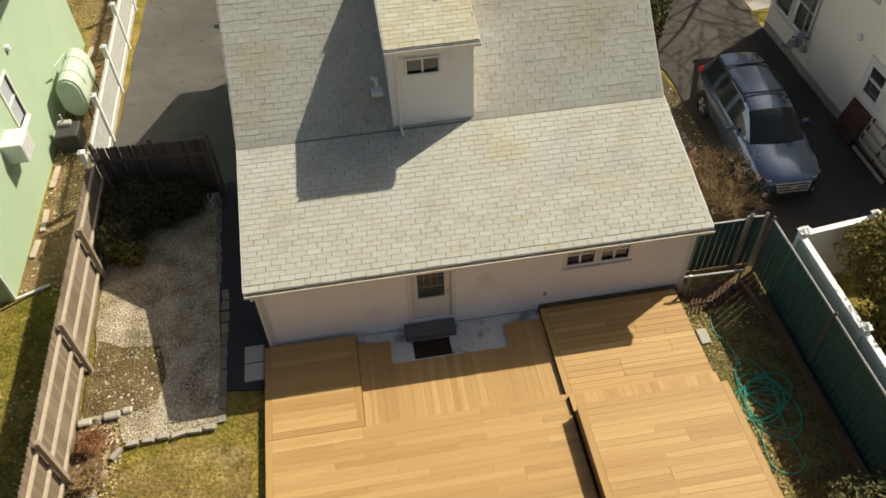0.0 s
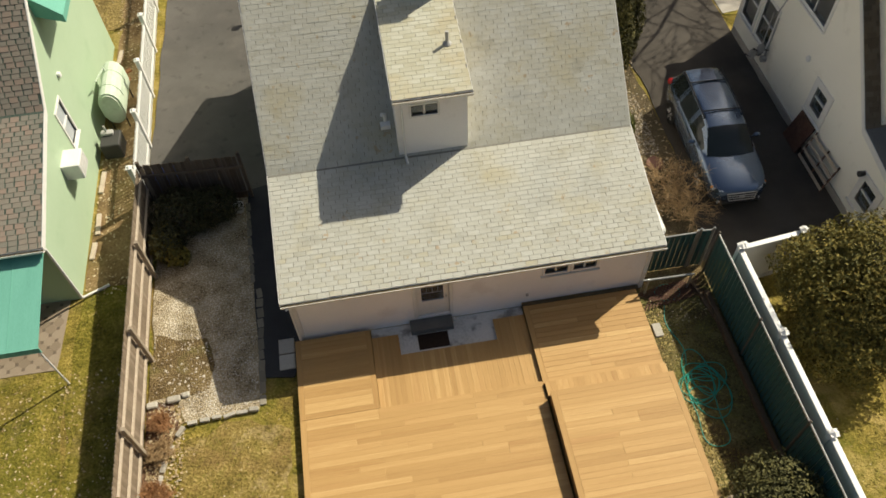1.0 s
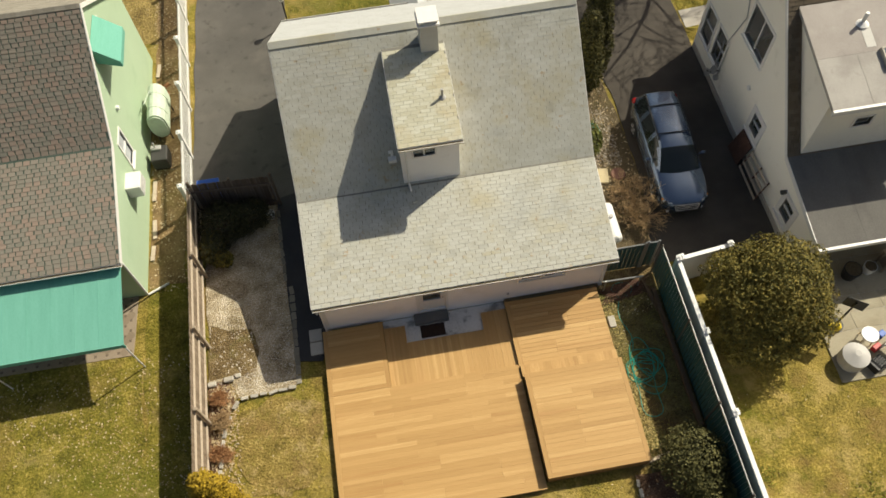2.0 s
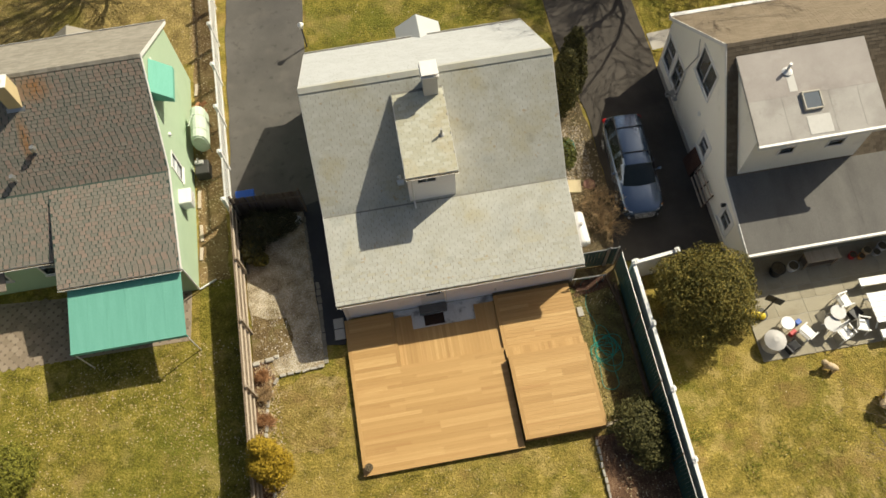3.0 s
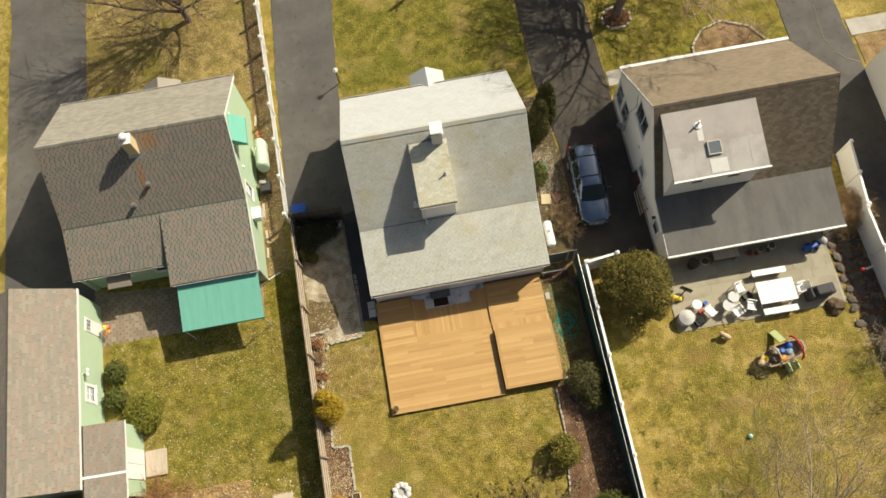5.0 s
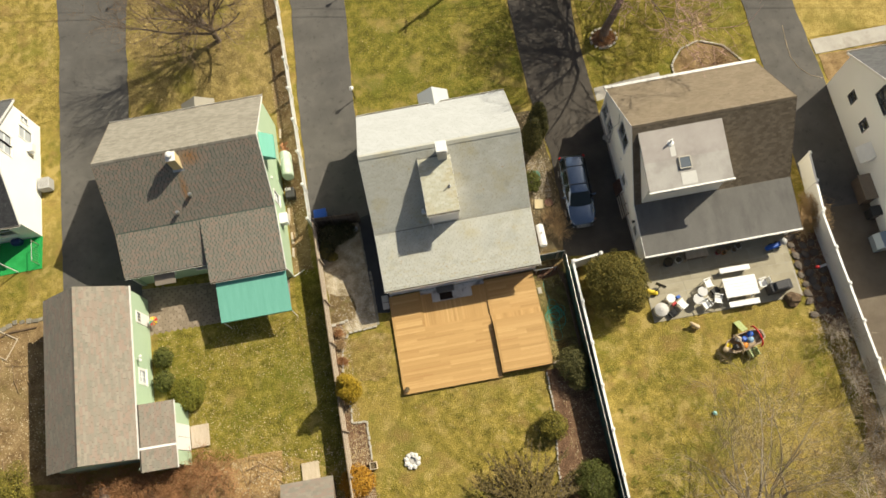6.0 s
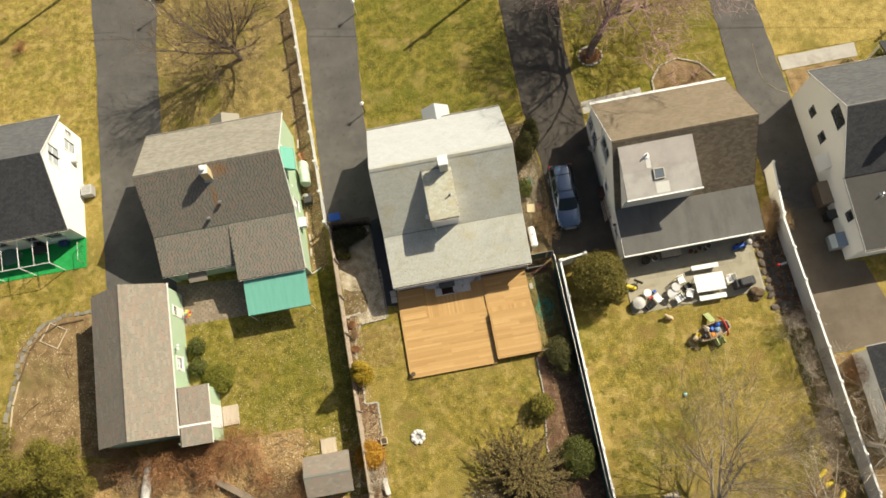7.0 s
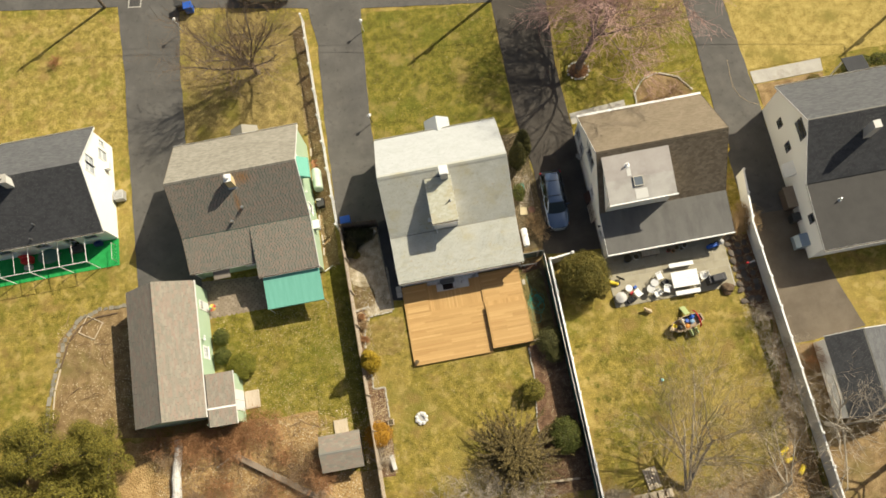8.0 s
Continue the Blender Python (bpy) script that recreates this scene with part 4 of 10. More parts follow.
part("porch_step", bm, CONCRETE, house)

# ---- decks ----
def board_mesh():
    bm = bmesh.new()
    c = 0.0016
    ring = [[(sx * 0.5, sy * 0.0706, -0.028) for sx, sy in ((-1, -1), (1, -1), (1, 1), (-1, 1))],
            [(sx * 0.5, sy * 0.0706, -c) for sx, sy in ((-1, -1), (1, -1), (1, 1), (-1, 1))],
            [(sx * 0.499, sy * (0.0706 - c), 0) for sx, sy in ((-1, -1), (1, -1), (1, 1), (-1, 1))]]
    vs = [[bm.verts.new(p) for p in r] for r in ring]
    for a, b in ((0, 1), (1, 2)):
        for i in range(4):
            bm.faces.new((vs[a][i], vs[a][(i + 1) % 4], vs[b][(i + 1) % 4], vs[b][i]))
    bm.faces.new(vs[2])
    return as_mesh("board", bm, DECK)


BOARD = board_mesh()
DECK_JOBS = []


def deck(label, x0, x1, y0, y1, z, along, rim_low, seed, edge=(), holes=()):
    """A platform: its timber frame now; its boards are laid at the end of the file."""
    d = thing("wooden_deck", label, "deck")
    bm = bmesh.new()
    for a0, a1, b0, b1 in ([(x0, x1, y0, y1)] if not holes else holes):
        box(bm, a0 + 0.02, a1 - 0.02, b0 + 0.02, b1 - 0.02, 0.0, z - 0.03)
    part("deck_frame", bm, DECK_RIM, d)
    DECK_JOBS.append((d, x0, x1, y0, y1, z, along, seed, edge))
    return d


deck("long cedar deck of warm tan boards behind the house", -3.2, 2.95, 5.15, 9.12, 0.21, "x", 0, 1, "ws")
deck("raised cedar deck corner beside the house wall", -3.2, -1.2, 9.125, 11.40, 0.214, "x", 0, 2, "we")
deck("lower cedar bay with boards running away from the house", -1.195, 2.95, 9.125, 11.2, 0.09, "y", 0, 3, "", ((-1.195, 2.95, 9.125, 10.58), (-1.195, -0.56, 10.56, 11.2), (2.14, 2.95, 10.56, 11.2)))
deck("upper cedar platform against the house wall", 2.955, 6.12, 9.05, 11.38, 0.2, "x", 0, 4, "ws")
deck("cedar step of short boards between two platforms", 2.98, 6.12, 8.66, 9.045, 0.3, "y", 0, 5, "")
deck("highest cedar platform with bordered edges", 3.0, 6.15, 5.36, 8.655, 0.56, "x", 0, 6, "wens")

bm = bmesh.new()
box(bm, 2.96, 6.2, 11.39, 11.51, -0.02, 0.2, 0.01)
tagged(part("drain_strip", bm, SOIL), "dark gritty strip between the wall and the deck", "ground", kind="structure")
# concrete landing in the deck bay
landing = thing("concrete_landing", "damp grey concrete landing below the back door", "landing")
bm = bmesh.new()
box(bm, -1.19, 2.95, 10.5, 11.5, -0.03, 0.014, 0.004)
part("slab", bm, surf("pale_damp_concrete", ((0.42, 0.41, 0.385), (0.62, 0.61, 0.58), (0.70, 0.69, 0.66)), 1.3, 20.0, 0.85, 0.2, stain=(((0.22, 0.21, 0.19), 1.1, 0.62, 0.8, 0.8),)), landing)
bm = bmesh.new()
box(bm, -0.12, 1.02, 11.14, 11.5, 0.0, 0.2, 0.012)
part("step", bm, surf("grey_step_stone", ((0.11, 0.108, 0.10), (0.17, 0.165, 0.155)), 3.0, 30.0, 0.9, 0.3), landing)
bm = bmesh.new()
box(bm, 0.02, 0.84, 10.66, 11.12, 0.014, 0.03, 0.004)
tagged(part("doormat", bm, MAT_BROWN), "dark brown doormat on the concrete landing", "doormat")
bm = bmesh.new()
box(bm, 1.05, 1.11, 11.36, 11.44, 0.014, 0.12, 0.01)
tagged(part("white_box", bm, WHITE_PLASTIC), "small white plastic box beside the step", "box")

# ---- green house ----
def gable_walls(parent, x0, x1, prof, siding, front, rear, open_front=(), open_rear=(), open_w=(), open_e=()):
    """Four walls of a house whose ridge runs along x; prof: the gable's top line as (y, z) from rear to front."""
    for x, inw, ops in ((x0, 0.15, open_w), (x1, -0.15, open_e)):
        bm = bmesh.new()
        wall_panel(bm, "x", x, inw, prof, ops)
        part("wall", bm, siding, parent)
    for (y, z), inw, ops in ((rear, 0.15, open_rear), (front, -0.15, open_front)):
        bm = bmesh.new()
        wall_panel(bm, "y", y, inw, [(x0 + 0.152, z), (x1 - 0.152, z)], ops)
        part("wall", bm, siding, parent)


def roof_slab(parent, x0, x1, lo, hi, under, label="", thick=0.12):
    bm = bmesh.new()
    slope(bm, x0, x1, lo, hi, thick)
    return part("roof", bm, under, parent, label)


def rake(parent, x, runs, drop=0.16, mat=None):
    for lo, hi in runs:
        bm = bmesh.new()
        extrude_poly(bm, [(x, lo[0], lo[1] + 0.012), (x, hi[0], hi[1] + 0.012), (x, hi[0], hi[1] - drop), (x, lo[0], lo[1] - drop)], (0.03, 0, 0))
        part("rake_board", bm, mat or TRIM, parent)


def ridge_caps(parent, x0, x1, top, lo_a, lo_b, mat, along="x"):
    """Overlapping cap shingles bent over a ridge."""
    (ty, tz), rngc = top, random.Random(int(abs(x0) * 100))
    vs, fs = [], []
    sides = []
    for ly, lz in (lo_a, lo_b):
        n = math.hypot(ly - ty, lz - tz)
        sides.append(((ly - ty) / n * 0.14, (lz - tz) / n * 0.14))
    u = x0
    while u < x1 - 0.02:
        e = min(u + 0.21, x1)
        k = len(vs)
        for uu, up in ((u, 0.034 + rngc.uniform(0, 0.006)), (e, 0.02)):
            for dy, dz in (sides[0], (0, 0.012), sides[1]):
                p = (uu, ty + dy, tz + dz + up)
                vs.append(p if along == "x" else (p[1], p[0], p[2]))
            for dy, dz in (sides[0], sides[1]):
                p = (uu, ty + dy, tz + dz + up - 0.03)
                vs.append(p if along == "x" else (p[1], p[0], p[2]))
        fs += [(k, k + 1, k + 6, k + 5), (k + 1, k + 2, k + 7, k + 6), (k, k + 3, k + 4, k + 2, k + 1), (k, k + 5, k + 8, k + 3), (k + 2, k + 4, k + 9, k + 7)]
        u += 0.17
    ob = raw("ridge_cap", vs, fs, mat, parent, "overlapping ridge cap shingles")
    ob["kind"] = "stuff"
    return ob


def blotch(mat, places, colour):
    """Stains of a given place and size on a material: (centre, radii, strength) each, broken up by noise."""
    nt = mat.node_tree
    n, link = nt.nodes, nt.links.new
    b = n["Principled BSDF"]
    tc, tex = n.new("ShaderNodeTexCoord"), n.new("ShaderNodeTexNoise")
    tex.inputs["Scale"].default_value, tex.inputs["Detail"].default_value = 5.0, 5.0
    link(tc.outputs["Object"], tex.inputs["Vector"])
    for centre, radii, strength in places:
        mp, ln, mr, mu, mx = (n.new("ShaderNode" + k) for k in ("Mapping", "VectorMath", "MapRange", "Math", "Mix"))
        mp.vector_type = "TEXTURE"
        mp.inputs["Location"].default_value, mp.inputs["Scale"].default_value = centre, radii
        link(tc.outputs["Object"], mp.inputs["Vector"])
        ln.operation = "LENGTH"
        link(mp.outputs["Vector"], ln.inputs[0])
        mr.inputs["From Min"].default_value, mr.inputs["From Max"].default_value = 1.0, 0.2
        mr.inputs["To Max"].default_value = strength * 1.8
        link(ln.outputs["Value"], mr.inputs["Value"])
        mu.operation, mu.use_clamp = "MULTIPLY", True
        link(mr.outputs["Result"], mu.inputs[0])
        link(tex.outputs["Fac"], mu.inputs[1])
        mx.data_type = "RGBA"
        link(mu.outputs[0], mx.inputs[0])
        link(b.inputs["Base Color"].links[0].from_socket, mx.inputs[6])
        mx.inputs[7].default_value = (*colour, 1)
        link(mx.outputs[2], b.inputs["Base Color"])


blotch(SHINGLE_MIX, (((-13.15, 20.6, 6.2), (0.75, 0.5, 1.2), 0.75), ((-14.0, 19.2, 5.1), (0.28, 1.1, 1.4), 0.75)), (0.30, 0.14, 0.045))
green = thing("house", "pale green house with a mottled brown shingle roof and green awnings", "house")
GX0, GX1 = -18.82, -9.08
gE, gB, gR, gN = (13.75, 2.75), (17.62, 3.8), (21.08, 6.65), (25.2, 3.85)
gWB, gWE = gB, (15.0, 2.75)
bm = bmesh.new()
gw = [(18.3, 18.95, 1.75, 3.0), (21.4, 22.0, 4.3, 5.2)]
wall_panel(bm, "x", GX1, -0.15, [(14.0, 2.68), (17.62, 3.65), (21.08, 6.5), (25.0, 3.8)], gw)
part("wall", bm, SIDING_GREEN, green)
bm = bmesh.new()
wall_panel(bm, "x", GX0, 0.15, [(15.2, 2.7), (17.62, 3.65), (21.08, 6.5), (25.0, 3.8)])
part("wall", bm, SIDING_GREEN, green)
bm = bmesh.new()
wall_panel(bm, "y", 25.0, -0.15, [(GX0 + 0.152, 3.75), (GX1 - 0.152, 3.75)])
part("wall", bm, SIDING_GREEN, green)
bm = bmesh.new()
wall_panel(bm, "y", 14.0, 0.15, [(-13.5, 2.65), (GX1 - 0.152, 2.65)], [(-12.6, -10.8, 0.1, 2.1)])
part("wall", bm, SIDING_GREEN, green)
bm = bmesh.new()
wall_panel(bm, "y", 15.3, 0.15, [(GX0 + 0.152, 2.7), (-13.502, 2.7)], [(-17.6, -16.4, 1.2, 2.2), (-14.9, -14.0, 1.2, 2.2)])
part("wall", bm, SIDING_GREEN, green)
bm = bmesh.new()
wall_panel(bm, "x", -13.5, 0.15, [(14.152, 2.7), (17.3, 3.6)])
part("wall", bm, SIDING_GREEN, green)
for o in gw:
    window(green, "x", GX1, 1, *o, TRIM, 1, 2, 0.08, curtain="full")
window(green, "y", 15.3, -1, -17.6, -16.4, 1.2, 2.2, TRIM, 2, 1)
window(green, "y", 15.3, -1, -14.9, -14.0, 1.2, 2.2, TRIM, 1, 2)
window(green, "y", 14.0, -1, -12.6, -10.8, 0.1, 2.1, TRIM, 2, 1, sill=False)
G0, G1 = GX0 - 0.1, GX1 + 0.12
roof_slab(green, -13.7, G1, gE, gB, SHINGLE_MOSSGAP)
roof_slab(green, G0, -13.702, gWE, gWB, SHINGLE_MOSSGAP)
roof_slab(green, G0, G1, (gB[0], gB[1] + 0.001), gR, SHINGLE_MOSSGAP)
roof_slab(green, G0, G1, gN, gR, SHINGLE_UNDER)
rng = random.Random(12)
joined("roof_shingles", shingles(-13.7, G1, gE, gB, 0.25, 0.15, rng, lift=0.014, gap=0.02, vary=0.1) + shingles(G0, -13.7, gWE, gWB, 0.25, 0.15, rng, lift=0.014, gap=0.02, vary=0.1)
       + shingles(G0, G1, gB, gR, 0.25, 0.15, rng, lift=0.014, gap=0.02, vary=0.1), SHINGLE_MIX, green, "mottled red, green and grey shingles")
joined("roof_shingles", shingles(G0, G1, gN, gR, 0.3, 0.14, rng), SHINGLE_PALE, green, "pale brown shingles")
ridge_caps(green, G0, G1, gR, gB, gN, SHINGLE_PALE)
rake(green, G1, [(gE, gB), (gB, gR), (gN, gR)])
rake(green, G0 - 0.03, [(gWE, gWB), (gWB, gR), (gN, gR)], mat=WOOD_GREY)
gutter(green, -13.7, G1 + 0.03, 13.745, 2.73, -1)
gutter(green, G0 - 0.03, -13.72, 14.995, 2.73, -1)
gutter(green, G0 - 0.03, G1 + 0.03, 25.205, 3.83, 1)
bm = bmesh.new()
rod(bm, (GX1 + 0.06, 13.7, 2.68), (GX1 + 0.05, 13.94, 2.45), 0.04, seg=6)
rod(bm, (GX1 + 0.05, 13.94, 2.45), (GX1 + 0.05, 13.94, 0.12), 0.04, seg=6)
rod(bm, (GX1 + 0.05, 13.94, 0.12), (GX1 + 0.75, 14.3, 0.06), 0.04, seg=6)
part("downspout", bm, TRIM, green)
bm = bmesh.new()
rod(bm, (GX0 - 0.1, 14.95, 2.66), (GX0 - 0.06, 15.2, 2.4), 0.04, seg=6)
rod(bm, (GX0 - 0.06, 15.2, 2.4), (GX0 - 0.06, 15.2, 0.1), 0.04, seg=6)
part("downspout", bm, TRIM, green)
# green canopy over the back patio
bm = bmesh.new()
slope(bm, -13.45, -9.05, (11.3, 2.0), (13.98, 2.5), 0.03)
aw = part("awning", bm, AWNING, green, "sea-green cloth awning over the patio")
bm = bmesh.new()
box(bm, -13.47, -9.03, 11.27, 11.3, 1.8, 2.005)
part("awning_valance", bm, AWNING, aw)
bm = bmesh.new()
for x in (-13.4, -9.12):
    rod(bm, (x, 11.33, 0.02), (x, 11.33, 1.98), 0.025, seg=8)
    rod(bm, (x, 11.33, 1.96), (x, 13.98, 2.44), 0.02, seg=8)
rod(bm, (-13.4, 11.33, 1.95), (-9.12, 11.33, 1.95), 0.02, seg=8)
part("awning_frame", bm, TRIM, aw)
# seams of the cloth
bm = bmesh.new()
for i in range(1, 6):
    x = -13.45 + 4.4 * i / 6
    slope(bm, x - 0.01, x + 0.01, (11.3, 2.008), (13.95, 2.504), 0.01)
part("awning_seam", bm, AWNING, aw)
# small side awning over a gable window
bm = bmesh.new()
extrude_poly(bm, [(GX1 + 0.02, 20.2, 5.55), (GX1 + 0.75, 20.2, 4.85), (GX1 + 0.75, 20.2, 4.62), (GX1 + 0.72, 20.2, 4.62), (GX1 + 0.72, 20.2, 4.83), (GX1 + 0.02, 20.2, 5.51)], (0, 1.6, 0))
for y in (20.2, 21.79):
    extrude_poly(bm, [(GX1 + 0.02, y, 5.51), (GX1 + 0.72, y, 4.83), (GX1 + 0.72, y, 4.62), (GX1 + 0.02, y, 4.9)], (0, 0.015, 0))
part("awning", bm, AWNING, green, "small green window awning")
# chimney and vents
bm = bmesh.new()
box(bm, -14.28, -13.74, 20.1, 20.7, 5.4, 7.1, 0.01)
ch = part("chimney", bm, plain("cream_chimney_render", (0.60, 0.48, 0.27), 0.85), green, "cream rendered chimney")
bm = bmesh.new()
box(bm, -14.29, -13.73, 20.09, 20.71, 7.101, 7.15, 0.015)
rod(bm, (-14.0, 20.4, 7.14), (-14.0, 20.4, 7.4), 0.17, 0.16, 14)
ball(bm, (-14.0, 20.4, 7.42), 0.21, 0.21, 0.1)
part("chimney_cap", bm, TRIM, ch)
bm = bmesh.new()
slope(bm, -14.36, -13.66, (20.0, 5.78), (20.14, 5.895), 0.02)
part("flashing", bm, STEEL, ch)
for x, y, z, r in ((-13.72, 18.75, 4.73, 0.06), (-14.77, 18.0, 4.11, 0.06)):
    bm = bmesh.new()
    rod(bm, (x, y, z - 0.1), (x, y, z + 0.4), r)
    rod(bm, (x, y, z + 0.25), (x, y, z + 0.42), r * 2.2, r * 1.5)
    part("vent_pipe", bm, STEEL, green)
# porch steps and low deck in front of the green house
bm = bmesh.new()
box(bm, -18.9, -12.9, 25.35, 26.6, 0.0, 0.45, 0.02)
part("porch_deck", bm, WOOD_GREY, green, "weathered grey porch deck")
bm = bmesh.new()
box(bm, -18.9, -14.9, 26.5, 26.58, 0.45, 1.2, 0.01)
for k in range(9):
    box(bm, -18.9 + k * 0.49, -18.82 + k * 0.49, 26.48, 26.6, 0.45, 1.26, 0.01)
part("porch_railing", bm, WOOD_GREY, green)
# window air conditioner
bm = bmesh.new()
box(bm, GX1 - 0.05, GX1 + 0.5, 16.9, 17.6, 1.75, 2.3, 0.02)
ac = part("air_conditioner", bm, WHITE_PLASTIC, green, "white window air conditioner")
bm = bmesh.new()
for i in range(6):
    box(bm, GX1 + 0.49, GX1 + 0.51, 16.95, 17.55, 1.82 + i * 0.07, 1.85 + i * 0.07)
part("grille", bm, GREY_PLASTIC, ac)
bm = bmesh.new()
box(bm, GX1 - 0.02, GX1 + 0.1, 19.6, 19.75, 3.2, 3.35, 0.02)
part("wall_vent", bm, WHITE_PLASTIC, green)
bm = bmesh.new()
slope(bm, -17.3, -16.0, (14.35, 2.15), (15.28, 2.5), 0.06)
part("door_hood", bm, SHINGLE_MIX, green)
# front porch of the green house
bm = bmesh.new()
slope_y(bm, 24.9, 26.4, (-14.6, 2.6), (-13.5, 3.3), 0.1)
slope_y(bm, 24.9, 26.4, (-12.4, 2.6), (-13.5, 3.3), 0.1)
pr = part("porch_roof", bm, SHINGLE_PALE, green)
bm = bmesh.new()
for x in (-14.5, -12.5):
    rod(bm, (x, 26.2, 0), (x, 26.2, 2.6), 0.05)
part("porch_post", bm, TRIM, pr)

# oil tank beside the green house
tank = thing("oil_tank", "pale green horizontal oil tank beside the green wall", "oil tank", at=(-8.45, 21.4, 0))
bm = bmesh.new()
prof = []
for i in range(16):
    a = 2 * math.pi * i / 16
    prof.append((0.36 * math.cos(a), -0.85, 0.95 + 0.52 * math.sin(a) + (0.12 if math.sin(a) > 0 else -0.12)))
extrude_poly(bm, prof, (0, 1.7, 0))
bmesh.ops.bevel(bm, geom=[e for e in bm.edges if abs(e.verts[0].co.y - e.verts[1].co.y) < 1e-4], offset=0.06, segments=2, affect="EDGES")
part("tank_body", bm, TANK_GREEN, tank)
for x, y in ((-0.25, -0.7), (0.25, -0.7), (-0.25, 0.7), (0.25, 0.7)):
    bm = bmesh.new()
    rod(bm, (x, y, 0), (x, y, 0.5), 0.025, seg=8)
    part("leg", bm, IRON, tank)
bm = bmesh.new()
for yy in (-0.35, 0.35):
    for q in range(8):
        a0, a1 = math.pi * q / 8, math.pi * (q + 1) / 8
        rod(bm, (0.37 * math.cos(a0), yy, 1.07 + 0.525 * math.sin(a0)), (0.37 * math.cos(a1), yy, 1.07 + 0.525 * math.sin(a1)), 0.012, seg=5)
rod(bm, (-0.1, 0.3, 1.55), (-0.1, 0.3, 1.75), 0.03)
rod(bm, (-0.1, 0.3, 1.72), (-0.3, -0.3, 1.7), 0.02)
part("pipe", bm, TANK_GREEN, tank)

cond = thing("metal_box", "small dark metal box beside the green wall", "utility box", at=(-8.55, 19.6, 0))
bm = bmesh.new()
box(bm, -0.3, 0.3, -0.35, 0.35, 0.05, 0.65, 0.03)
part("cabinet", bm, IRON, cond)
bm = bmesh.new()
rod(bm, (-0.1, 0.2, 0.65), (-0.1, 0.2, 1.0), 0.03)
box(bm, -0.28, 0.1, 0.1, 0.3, 0.64, 0.75, 0.02)
part("cap", bm, GREY_PLASTIC, cond)

BRICK = plain("terracotta", (0.42, 0.19, 0.09), 0.9)
for k, (x, y, a, z) in enumerate(((-8.72, 22.95, 8, 0.03), (-8.5, 23.05, -14, 0.03), (-8.66, 23.2, 4, 0.03), (-8.62, 23.02, 20, 0.1), (-8.78, 23.42, 60, 0.03), (-8.5, 23.45, 35, 0.03))):
    bm = bmesh.new()
    box(bm, -0.15, 0.15, -0.08, 0.08, 0, 0.07, 0.006)
    ob = tagged(part("brick", bm, BRICK), "loose terracotta brick beside the green wall", "brick", "loose bricks")
    ob.matrix_basis = pose(x, y, z, 0, 0, a)
for k, (x, y, a, ln) in enumerate(((-8.88, 18.3, 88, 0.9), (-8.85, 16.6, 92, 0.8), (-8.9, 15.6, 86, 0.6), (-8.8, 24.3, 84, 0.7))):
    bm = bmesh.new()
    box(bm, -ln / 2, ln / 2, -0.07, 0.07, 0, 0.06, 0.008)
    ob = tagged(part("board", bm, WOOD_RAIL), "pale weathered board lying along the green wall", "board", "boards along the green wall")
    ob.matrix_basis = pose(x, y, 0.03, 0, 0, a)

# ---- green garage ----
garage = thing("garage", "long pale green garage with a worn red-brown shingle roof", "garage")
bm = bmesh.new()
wall_panel(bm, "x", -18.68, -0.15, [(4.1, 3.02), (14.2, 3.02)], [(12.3, 13.1, 0.1, 2.1), (8.6, 9.3, 1.2, 2.0)])
wall_panel(bm, "x", -23.75, 0.15, [(4.1, 3.02), (14.2, 3.02)])
part("wall", bm, SIDING_GREEN, garage)
for y, inw in ((4.1, 0.15), (14.2, -0.15)):
    bm = bmesh.new()
    wall_panel(bm, "y", y, inw, [(-23.6, 3.08), (-21.25, 4.58), (-18.83, 3.08)])
    part("wall", bm, SIDING_GREEN, garage)
garE, garR, garW = (-18.6, 3.1), (-21.25, 4.75), (-23.9, 3.1)
for lo in (garE, garW):
    bm = bmesh.new()
    slope_y(bm, 3.95, 14.38, lo, garR, 0.12)
    part("roof", bm, SHINGLE_GAP, garage)
SHINGLE_RED = surf("worn_red_shingle", ((0.195, 0.182, 0.145), (0.235, 0.208, 0.166), (0.265, 0.20, 0.158), (0.215, 0.198, 0.158), (0.27, 0.238, 0.19), (0.25, 0.188, 0.148)), 1.0, 50.0, 0.92, 0.3, 0.004, rand="island", amount=0.9)
joined("roof_shingles", shingles(3.95, 14.38, garE, garR, 0.38, 0.14, rng, "y", 0.009, vary=0.6) + shingles(3.95, 14.38, garW, garR, 0.38, 0.14, rng, "y", 0.009, vary=0.6), SHINGLE_RED, garage, "worn red-grey shingles")
ridge_caps(garage, 3.95, 14.38, garR, garE, garW, SHINGLE_RED, "y")
bm = bmesh.new()
box(bm, -18.61, -18.55, 3.95, 14.38, 2.92, 3.1)
part("fascia", bm, TRIM, garage)
bm = bmesh.new()
box(bm, -18.71, -18.64, 12.32, 13.08, 0.1, 2.08, 0.01)
gd = part("door", bm, TRIM, garage, "white side door with a small window")
bm = bmesh.new()
for i in range(3):
    for j in range(2):
        box(bm, -18.639, -18.63, 12.42 + i * 0.2, 12.58 + i * 0.2, 1.5 + j * 0.22, 1.68 + j * 0.22)
part("pane", bm, GLASS, gd)
window(garage, "x", -18.68, 1, 8.6, 9.3, 1.2, 2.0, TRIM, 2, 2, 0.16, curtain="full")
bm = bmesh.new()
rod(bm, (-18.68, 9.9, 2.4), (-18.43, 9.9, 2.5), 0.03)
ball(bm, (-18.38, 9.78, 2.5), 0.1, 0.1, 0.08)
ball(bm, (-18.38, 10.02, 2.5), 0.1, 0.1, 0.08)
